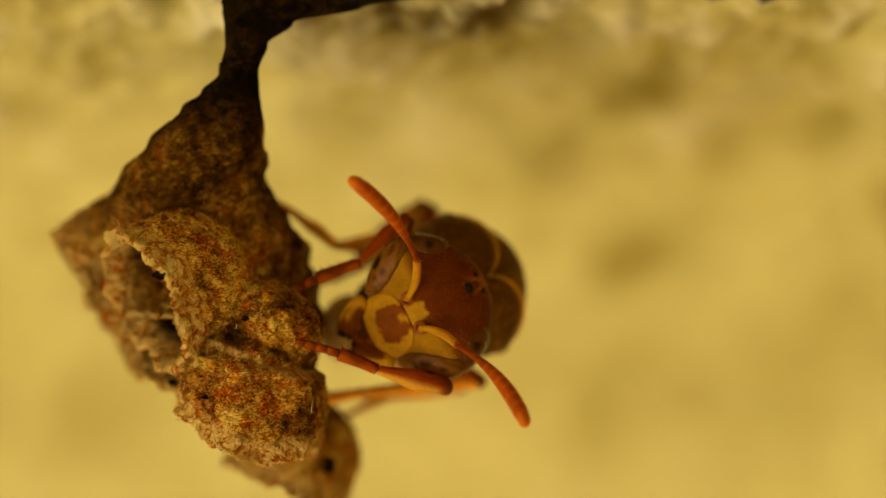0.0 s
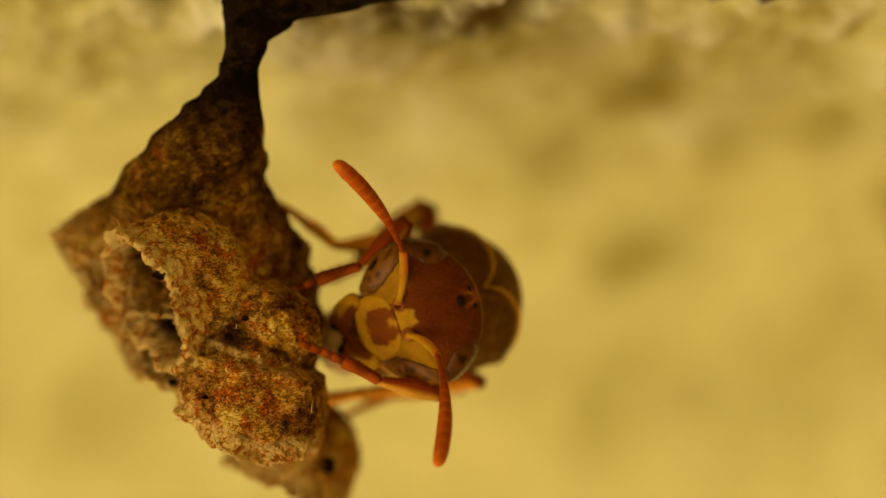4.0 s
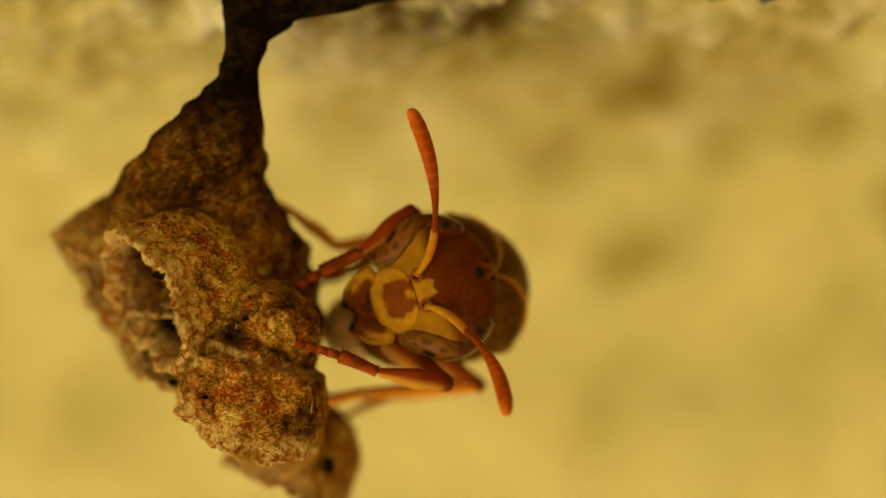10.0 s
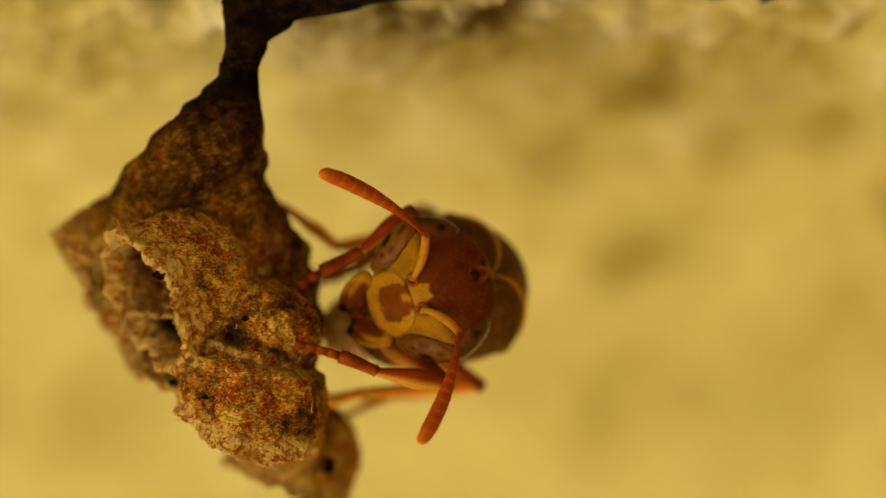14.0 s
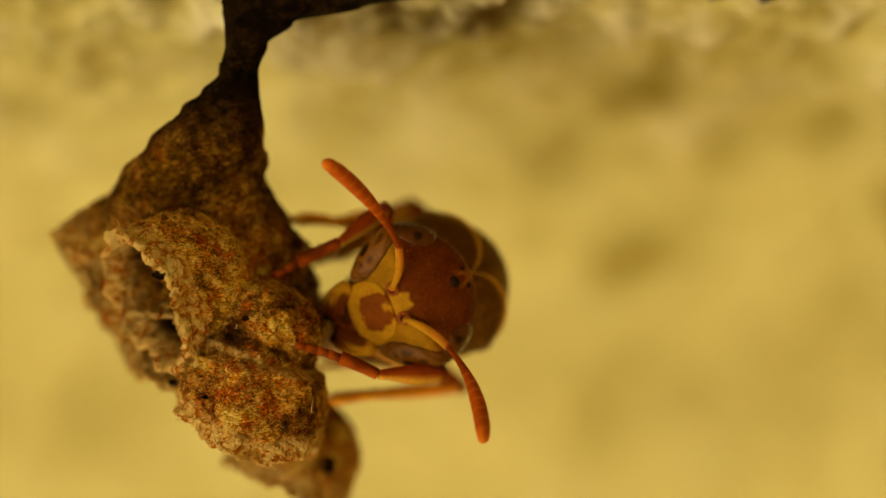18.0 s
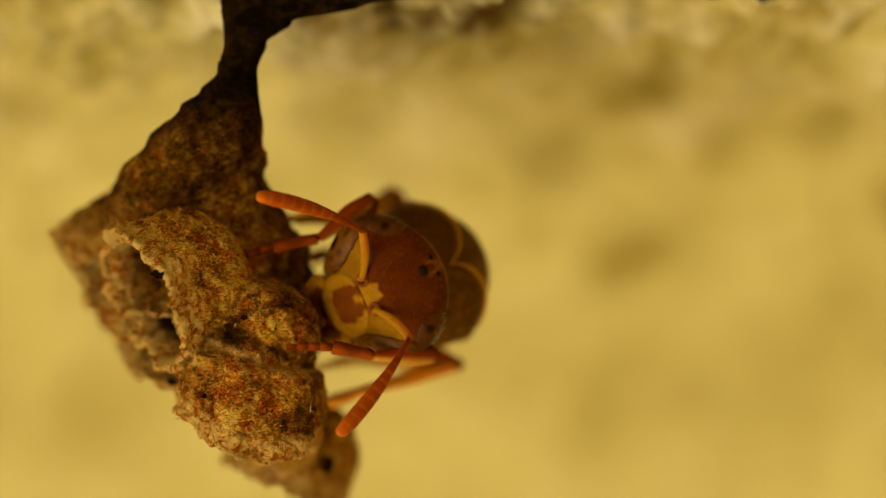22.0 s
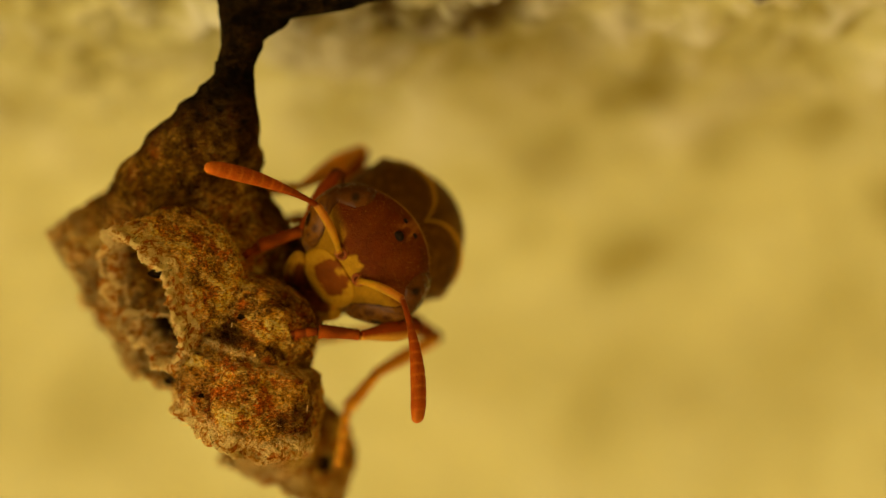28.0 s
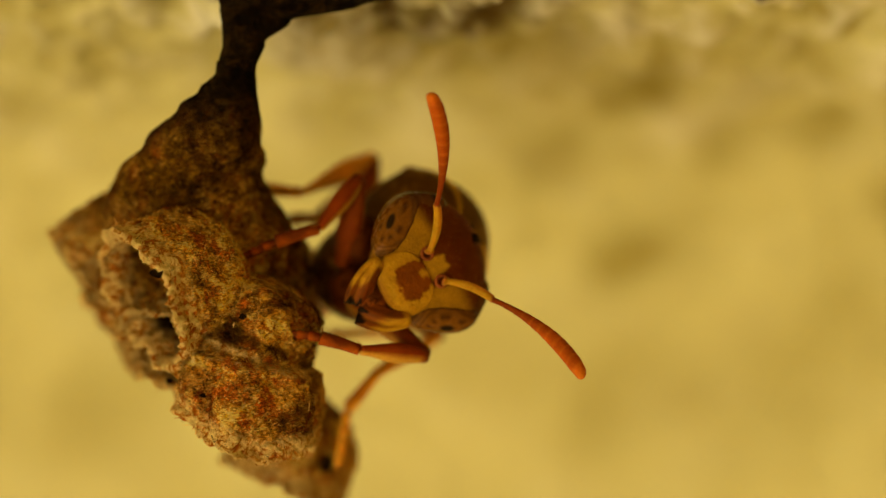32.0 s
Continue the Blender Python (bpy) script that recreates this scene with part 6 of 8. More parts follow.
    walk(legs["front_lower"]["femur"], [
        (0, at(-2.745, -0.832, -1.367, -131.1, -50.3, -103)), (0.25, at(-2.745, -0.832, -1.367, -131.1, -50.3, -103)),
        (0.4, at(-3.012, -0.673, -1.162, -132.2, -44.8, -98.1)), (1, at(-3.015, -0.676, -1.169, -131.5, -44.7, -98.6)),
        (3, at(-3.227, -0.637, -1.081, -127.2, -40.4, -98.1)), (3.5, at(-3.235, -0.626, -1.079, -127, -40.6, -98.4)),
        (5.5, at(-3.242, -0.571, -1.018, -130.6, -41.9, -97)), (6, at(-3.248, -0.559, -1.017, -130.5, -42.2, -97.3)),
        (8.92, at(-3.205, -0.557, -1.047, -130.6, -43.3, -98.2)), (9.1, at(-2.874, -0.711, -1.296, -129.1, -49.7, -104.2)),
        (14.5, at(-2.859, -0.738, -1.312, -128.1, -49.1, -104.6)), (16.5, at(-2.4, -1.2, -1.6, -99.5, -35.2, -119.9)),
        (17, at(-2.425, -1.182, -1.596, -99.3, -35.3, -120.3)), (17.5, at(-2.755, -0.982, -1.497, -107.2, -36, -111.2)),
        (17.85, at(-3.016, -0.816, -1.343, -115.2, -38.3, -105.8)), (18.35, at(-3.027, -0.809, -1.347, -114.3, -38.1, -106.4)),
        (18.5, at(-3.429, -0.635, -1.372, -103.1, -32.9, -111.6)), (18.6, at(-3.304, -0.798, -1.353, -106.5, -31.4, -105.2)),
        (19, at(-3.115, -0.897, -1.386, -108.1, -31.3, -103.3)), (20, at(-3.07, -0.899, -1.393, -108.7, -32.1, -103.9)),
        (21, at(-2.96, -0.943, -1.438, -107.5, -32.1, -105.2)), (22, at(-2.922, -0.945, -1.453, -106.9, -32.7, -106.7)),
        (24, at(-2.853, -0.943, -1.483, -105.4, -34.2, -110.8)), (24.6, at(-2.818, -0.95, -1.494, -105, -34.9, -112.1)),
        (25, at(-2.958, -0.861, -1.439, -107.2, -35.9, -110.9)), (25.5, at(-2.835, -0.977, -1.473, -107.5, -33.5, -107.3)),
        (27.5, at(-2.822, -1.004, -1.468, -108.9, -32.6, -104.4)), (28.1, at(-2.707, -1.083, -1.473, -115, -31.5, -97.1)),
        (28.25, at(-2.864, -1.019, -1.402, -115.7, -31.8, -97)), (28.6, at(-2.846, -1.038, -1.391, -118.1, -31.3, -94.5)),
        (28.8, at(-2.638, -1.056, -1.398, -136.9, -36.5, -88.7)), (30, at(-2.701, -1.014, -1.364, -134.5, -37.5, -90.9)),
        (32, at(-2.672, -1.033, -1.407, -131.2, -38.1, -93.3)),])
    walk(legs["front_lower"]["tibia"], [
        (0, at(-0.284, -3.46, -3.032, 73.7, -18.8, -75.8)), (0.25, at(-0.284, -3.46, -3.032, 73.7, -18.8, -75.8)),
        (0.4, at(-0.369, -2.947, -3.054, 76, -15.8, -63.7)), (1, at(-0.351, -2.947, -3.036, 76, -15.8, -63.7)),
        (3, at(-0.316, -2.62, -2.907, 79, -15.2, -55.6)), (3.5, at(-0.328, -2.624, -2.893, 78.4, -15, -55.6)),
        (5.5, at(-0.462, -2.648, -2.94, 75.7, -14.2, -55.4)), (6, at(-0.473, -2.656, -2.925, 75, -14, -55.4)),
        (8.92, at(-0.473, -2.738, -2.923, 72.5, -13.6, -56.9)), (9.1, at(-0.355, -3.313, -2.915, 78.8, -18, -74)),
        (14.5, at(-0.302, -3.313, -2.915, 78.8, -18, -74)), (16.5, at(0.803, -3.477, -2.137, 92.1, -17.5, -82.6)),
        (17, at(0.768, -3.477, -2.12, 92.1, -17.5, -82.6)), (17.5, at(0.53, -2.995, -2.446, 90.5, -17.6, -69.7)),
        (17.85, at(0.157, -2.796, -2.667, 89.5, -17.6, -63.9)), (18.35, at(0.157, -2.796, -2.632, 89.5, -17.6, -63.9)),
        (18.5, at(-0.016, -2.51, -2.129, 91, -18.4, -56.2)), (18.6, at(0.214, -2.362, -2.313, 92.1, -19.3, -51.9)),
        (19, at(0.406, -2.389, -2.441, 91.7, -19, -52.6)), (20, at(0.413, -2.462, -2.471, 90.6, -18.5, -54.6)),
        (21, at(0.526, -2.543, -2.448, 89.6, -18, -56.7)), (22, at(0.533, -2.634, -2.425, 88.6, -17.6, -59.1)),
        (24, at(0.512, -2.856, -2.352, 86.5, -17.3, -64.7)), (24.6, at(0.509, -2.938, -2.338, 85.9, -17.3, -66.7)),
        (25, at(0.334, -2.859, -2.391, 84.2, -17, -64)), (25.5, at(0.581, -2.732, -2.468, 92.7, -18.1, -63.1)),
        (27.5, at(0.64, -2.61, -2.551, 100.2, -19.5, -61.7)), (28.1, at(0.751, -2.4, -2.904, 94.3, -19.7, -53.8)),
        (28.25, at(0.571, -2.359, -2.866, 92.9, -19.5, -52)), (28.6, at(0.568, -2.277, -2.988, 89.5, -18.8, -48.3)),
        (28.8, at(0.111, -2.719, -3.725, 80.5, -15.9, -58.9)), (30, at(0.104, -2.75, -3.567, 82.1, -16.4, -60.3)),
        (32, at(0.216, -2.813, -3.464, 84.6, -17, -62.9)),])
    walk(legs["front_lower"]["basitarsus"], [
        (0, at(-2.472, -3.8, -2.422, 65.8, -18.6, -74.1)), (0.25, at(-2.472, -3.8, -2.422, 65.8, -18.6, -74.1)),
        (0.4, at(-2.436, -3.8, -2.516, 53.3, -16.5, -70.1)), (1, at(-2.418, -3.8, -2.499, 53.3, -16.5, -70.1)),
        (3, at(-2.245, -3.8, -2.485, 58.3, -17.7, -71.9)), (3.5, at(-2.254, -3.8, -2.444, 59, -17.8, -72.1)),
        (5.5, at(-2.376, -3.8, -2.389, 62.1, -18.3, -73)), (6, at(-2.385, -3.8, -2.349, 62.9, -18.4, -73.2)),
        (8.92, at(-2.401, -3.8, -2.251, 65.2, -18.6, -73.9)), (9.1, at(-2.56, -3.8, -2.491, 65.4, -18.6, -74)),
        (14.5, at(-2.507, -3.8, -2.491, 65.9, -18.7, -74.1)), (16.5, at(-1.47, -3.8, -2.218, 75.9, -19, -77.3)),
        (17, at(-1.506, -3.8, -2.201, 75.9, -19, -77.4)), (17.5, at(-1.623, -3.8, -2.467, 69.1, -18.9, -75.1)),
        (17.85, at(-1.911, -3.8, -2.648, 64.7, -18.5, -73.7)), (18.35, at(-1.911, -3.8, -2.613, 64.8, -18.5, -73.8)),
        (18.5, at(-1.917, -3.8, -2.168, 70.8, -19, -75.7)), (18.6, at(-1.576, -3.8, -2.393, 75.2, -19, -77.1)),
        (19, at(-1.406, -3.8, -2.505, 75.5, -19, -77.2)), (20, at(-1.455, -3.8, -2.495, 76.3, -19, -77.4)),
        (21, at(-1.398, -3.8, -2.432, 77.1, -19, -77.6)), (22, at(-1.447, -3.8, -2.37, 77.9, -18.9, -77.9)),
        (24, at(-1.58, -3.8, -2.218, 79.5, -18.9, -78.3)), (24.6, at(-1.616, -3.8, -2.181, 80, -18.8, -78.5)),
        (25, at(-1.751, -3.8, -2.168, 80.4, -18.8, -78.6)), (25.5, at(-1.451, -3.8, -2.572, 80.8, -18.8, -78.7)),
        (27.5, at(-1.285, -3.8, -2.934, 85.5, -18.3, -79.7)), (28.1, at(-1.061, -3.8, -3.067, 85, -18.5, -80.2)),
        (28.25, at(-1.213, -3.8, -2.974, 84.8, -18.5, -80.3)), (28.6, at(-1.15, -3.8, -2.968, 84.5, -18.6, -80.5)),
        (28.8, at(-1.885, -3.8, -3.361, 69.2, -18.8, -74.8)), (30, at(-1.917, -3.8, -3.262, 70.1, -18.8, -75.1)),
        (32, at(-1.849, -3.8, -3.258, 71.7, -18.9, -75.6)),])
    walk(legs["front_lower"]["tarsus"], [
        (0, at(-3.647, -3.96, -1.923, 73.7, -22.5, -86.9)), (0.25, at(-3.647, -3.96, -1.923, 73.7, -22.5, -87)),
        (0.4, at(-3.48, -3.946, -1.778, 58.1, -22.2, -79.1)), (1, at(-3.463, -3.946, -1.762, 58.1, -22.2, -79.1)),
        (3, at(-3.35, -3.945, -1.84, 63.7, -22.5, -81.5)), (3.5, at(-3.366, -3.946, -1.813, 64.7, -22.6, -82)),
        (5.5, at(-3.519, -3.953, -1.817, 68.7, -22.7, -84.2)), (6, at(-3.535, -3.954, -1.793, 69.8, -22.7, -84.8)),
        (8.92, at(-3.571, -3.958, -1.74, 72.8, -22.6, -86.4)), (9.1, at(-3.732, -3.959, -1.982, 73, -22.6, -86.5)),
        (14.5, at(-3.684, -3.959, -1.994, 73.7, -22.5, -86.9)), (16.5, at(-2.711, -3.973, -1.921, 86.2, -20.2, -93.3)),
        (17, at(-2.746, -3.973, -1.905, 86.3, -20.2, -93.3)), (17.5, at(-2.823, -3.965, -2.031, 77.8, -22.1, -89.1)),
        (17.85, at(-3.077, -3.958, -2.126, 72.2, -22.6, -86.1)), (18.35, at(-3.077, -3.958, -2.092, 72.3, -22.6, -86.2)),
        (18.5, at(-3.128, -3.967, -1.768, 80, -21.7, -90.3)), (18.6, at(-2.813, -3.973, -2.082, 85.4, -20.5, -93)),
        (19, at(-2.644, -3.974, -2.201, 85.9, -20.4, -93.2)), (20, at(-2.697, -3.975, -2.207, 86.9, -20.1, -93.8)),
        (21, at(-2.644, -3.977, -2.16, 88, -19.8, -94.4)), (22, at(-2.696, -3.979, -2.114, 89, -19.4, -95)),
        (24, at(-2.834, -3.982, -1.997, 91.2, -18.6, -96.1)), (24.6, at(-2.872, -3.983, -1.97, 91.9, -18.4, -96.5)),
        (25, at(-3.009, -3.984, -1.964, 92.3, -18.2, -96.7)), (25.5, at(-2.71, -3.984, -2.378, 92.9, -18, -97)),
        (27.5, at(-2.553, -3.999, -2.838, 100.1, -14.5, -101.3)), (28.1, at(-2.331, -3.984, -2.96, 96.7, -16.3, -97.8)),
        (28.25, at(-2.482, -3.98, -2.864, 96.1, -16.6, -97.1)), (28.6, at(-2.421, -3.972, -2.852, 94.7, -17.1, -95.8)),
        (28.8, at(-3.085, -3.974, -2.929, 79.2, -22.1, -90.7)), (30, at(-3.123, -3.975, -2.848, 80.4, -21.9, -91.4)),
        (32, at(-3.065, -3.978, -2.875, 82.6, -21.5, -92.6)),])
    walk(legs["middle_upper"]["femur"], [
        (0, at(-1.095, 0.898, -1.417, -25.4, -38.2, -47)), (0.25, at(-1.095, 0.898, -1.417, -25.4, -38.2, -47)),
        (0.4, at(-1.172, 1.276, -1.262, -23, -29.8, -47.3)), (3.5, at(-1.196, 1.173, -1.324, -23.4, -32, -50.5)),
        (5.5, at(-1.144, 1.094, -1.36, -24, -33.7, -47.8)), (8.92, at(-1.144, 1.094, -1.36, -24, -33.7, -47.8)),
        (9.1, at(-1.022, 0.909, -1.406, -25.6, -38.4, -43.1)), (14.5, at(-1.058, 0.903, -1.412, -25.5, -38.2, -45)),
        (16.5, at(-1.224, 1.456, -0.831, -25.1, -39.6, -56.2)), (17, at(-1.216, 1.465, -0.828, -25.1, -39.2, -55.2)),
        (17.5, at(-1.179, 1.475, -0.823, -25.3, -38.7, -50.6)), (17.85, at(-1.109, 1.506, -0.796, -25.7, -38.7, -41.9)),
        (18.35, at(-1.114, 1.526, -0.785, -25.6, -38.2, -42)), (18.5, at(-1.138, 1.625, -0.714, -24.7, -35.8, -42.4)),
        (18.6, at(-1.204, 1.36, -0.887, -25.9, -41.3, -54)), (19, at(-1.265, 1.274, -0.932, -25.8, -43.3, -59.9)),
        (20, at(-1.267, 1.298, -0.924, -25.6, -42.7, -60.2)), (21, at(-1.292, 1.267, -0.934, -25.6, -43.8, -62.5)),
        (23, at(-1.271, 1.28, -0.934, -25.6, -43, -60.5)), (24.6, at(-1.258, 1.337, -0.914, -25.3, -41.4, -59.5)),
        (24.9, at(-1.23, 1.333, -0.918, -25.6, -41.2, -56.6)), (25, at(-1.201, 1.83, -0.551, -22.3, -26.6, -47.9)),
        (25.1, at(-1.301, 1.553, -0.736, -23.6, -41.2, -69.1)), (25.2, at(-1.261, 1.703, -0.768, -21.6, -25.4, -59)),
        (25.3, at(-1.271, 1.708, -0.764, -21.4, -25.6, -61.5)), (25.5, at(-1.938, 0.921, 0.384, -43.4, -34.3, -56.1)),
        (27.5, at(-1.931, 0.885, 0.355, -36.2, -39.6, -55.9)), (28.1, at(-1.96, 0.81, 0.296, -38.8, -38.5, -55.2)),
        (28.25, at(-1.946, 0.818, 0.295, -34.5, -39.5, -56.8)), (28.6, at(-1.95, 0.803, 0.278, -33.8, -38.9, -57.5)),
        (28.8, at(-1.92, 0.766, 0.224, -23.4, -41, -61.4)), (30, at(-1.921, 0.77, 0.232, -24.1, -41.1, -61)),
        (32, at(-1.946, 0.699, 0.19, -29.6, -41.6, -58.1)),])
    walk(legs["middle_upper"]["tibia"], [
        (0, at(-1.349, 3.56, 1.282, 66.5, -86.3, -23.4)), (0.25, at(-1.349, 3.56, 1.282, 66.5, -86.3, -23.4)),
        (0.4, at(-1.261, 3.56, 1.773, 66.5, -86.3, -23.4)), (2, at(-1.226, 3.56, 1.712, 66.5, -86.3, -23.4)),
        (3, at(-1.208, 3.56, 1.633, 66.5, -86.3, -23.4)), (3.5, at(-1.208, 3.56, 1.633, 66.5, -86.3, -23.4)),
        (5.5, at(-1.296, 3.56, 1.527, 66.5, -86.3, -23.4)), (8.92, at(-1.296, 3.56, 1.527, 66.5, -86.3, -23.4)),
        (9.1, at(-1.454, 3.56, 1.282, 66.5, -86.3, -23.4)), (14.5, at(-1.402, 3.56, 1.282, 66.5, -86.3, -23.4)),
        (16.5, at(-1.105, 4.174, 1.822, 72.5, -80.7, -13.1)), (17, at(-1.134, 4.17, 1.84, 72.5, -80.8, -13.2)),
        (17.5, at(-1.287, 4.167, 1.857, 72.4, -80.8, -13.2)), (17.85, at(-1.599, 4.165, 1.875, 72.4, -80.8, -13.2)),
        (18.35, at(-1.594, 4.162, 1.91, 72.3, -80.9, -13.3)), (18.5, at(-1.557, 4.161, 2.086, 72.3, -80.9, -13.3)),
        (18.6, at(-1.187, 4.16, 1.682, 72.3, -80.9, -13.3)), (19, at(-1.008, 4.133, 1.558, 66.5, -80.8, -8.3)),
        (20, at(-0.997, 4.13, 1.594, 67.6, -80.9, -9.6)), (21, at(-0.933, 4.128, 1.541, 68.6, -81, -10.6)),
        (21.6, at(-0.959, 4.127, 1.54, 69.3, -81.1, -11.3)), (22, at(-0.94, 4.126, 1.576, 69.8, -81.1, -11.9)),
        (23, at(-0.99, 4.124, 1.57, 70.9, -81.2, -13)), (24.6, at(-1.016, 4.12, 1.662, 72.8, -81.3, -15.1)),
        (24.9, at(-1.104, 4.119, 1.662, 73.2, -81.3, -15.5)), (25, at(-1.188, 3.964, 2.593, 40.8, -79.5, 12.7)),
        (25.1, at(-0.697, 4.238, 1.883, 32.4, -70.8, 32.5)), (25.2, at(-0.846, 3.725, 2.422, 135.1, -82.9, -87.6)),
        (25.3, at(-0.782, 3.713, 2.427, 142.5, -81.8, -95)), (25.5, at(-0.638, 3.67, 2.669, 104.5, -24.9, -48.7)),
        (27.5, at(-1.168, 3.763, 2.723, 113.1, -28.6, -49)), (28.1, at(-1.054, 3.685, 2.617, 112.8, -27.5, -50.7)),
        (28.25, at(-1.233, 3.665, 2.716, 112.8, -27.2, -51.1)), (28.6, at(-1.235, 3.615, 2.738, 112.6, -26.5, -52.1)),
        (28.8, at(-1.687, 3.5, 2.859, 111.9, -25.1, -54.4)), (30, at(-1.667, 3.522, 2.846, 111.4, -25.2, -53.8)),
        (32, at(-1.511, 3.557, 2.663, 110.6, -25.4, -52.8)),])
    walk(legs["middle_upper"]["basitarsus"], [
        (0, at(-3.864, 1.2, 1.37, -13.7, -50, 19)), (0.25, at(-3.864, 1.2, 1.37, -13.7, -50, 19)), (0.4, at(-3.776, 1.2, 1.861, -13.7, -50, 19)),
        (2, at(-3.741, 1.2, 1.8, -13.7, -50, 19)), (3, at(-3.723, 1.2, 1.721, -13.7, -50, 19)), (3.5, at(-3.723, 1.2, 1.721, -13.7, -50, 19)),
        (5.5, at(-3.811, 1.2, 1.615, -13.7, -50, 19)), (8.92, at(-3.811, 1.2, 1.615, -13.7, -50, 19)),
        (9.1, at(-3.969, 1.2, 1.37, -13.7, -50, 19)), (14.5, at(-3.917, 1.2, 1.37, -13.7, -50, 19)),
        (16.5, at(-2.846, 1.2, 1.988, -73.2, -80.7, 81)), (17, at(-2.881, 1.2, 2.006, -73.2, -80.7, 81)),
        (17.5, at(-3.039, 1.2, 2.023, -73.2, -80.7, 81)), (17.85, at(-3.355, 1.2, 2.041, -73.2, -80.7, 81)),
        (18.35, at(-3.355, 1.2, 2.076, -73.2, -80.7, 81)), (18.5, at(-3.32, 1.2, 2.252, -73.2, -80.7, 81)),
        (18.6, at(-2.951, 1.2, 1.848, -73.2, -80.7, 81)), (19, at(-2.811, 1.2, 1.778, -76, -78.9, 77.5)),
        (20, at(-2.806, 1.2, 1.801, -74.4, -78.8, 76)), (21, at(-2.746, 1.2, 1.737, -72.9, -78.7, 74.5)),
        (21.6, at(-2.775, 1.2, 1.73, -72, -78.7, 73.6)), (22, at(-2.759, 1.2, 1.76, -71.4, -78.7, 73.1)),
        (23, at(-2.813, 1.2, 1.743, -70, -78.6, 71.6)), (24.6, at(-2.847, 1.2, 1.816, -67.7, -78.4, 69.4)),
        (24.9, at(-2.937, 1.2, 1.812, -67.2, -78.4, 68.9)), (25, at(-3.198, 1.2, 3.066, 12.6, -77.4, 29)),
        (25.1, at(-2.022, 1.2, 2.841, 7.6, -62, 36.9)), (25.2, at(-3.177, 1.2, 2.121, -115.2, -83.4, 132.1)),
        (25.3, at(-3.114, 1.2, 2.036, -115.2, -83.4, 132.1)), (25.5, at(-2.9, 1.2, 1.885, 88.5, -18.8, -89.5)),
        (27.5, at(-3.133, 1.2, 1.538, 91.7, -17.9, -90.5)), (28.1, at(-3.116, 1.2, 1.433, 91.6, -18, -90.5)),
        (28.25, at(-3.32, 1.2, 1.533, 91.5, -18, -90.5)), (28.6, at(-3.379, 1.2, 1.555, 91.5, -18, -90.4)),
        (28.8, at(-3.966, 1.2, 1.699, 91, -18.1, -90.3)), (30, at(-3.936, 1.2, 1.712, 88.5, -18.9, -89.5)),
        (32, at(-3.764, 1.2, 1.572, 84.7, -19.8, -88.2)),])
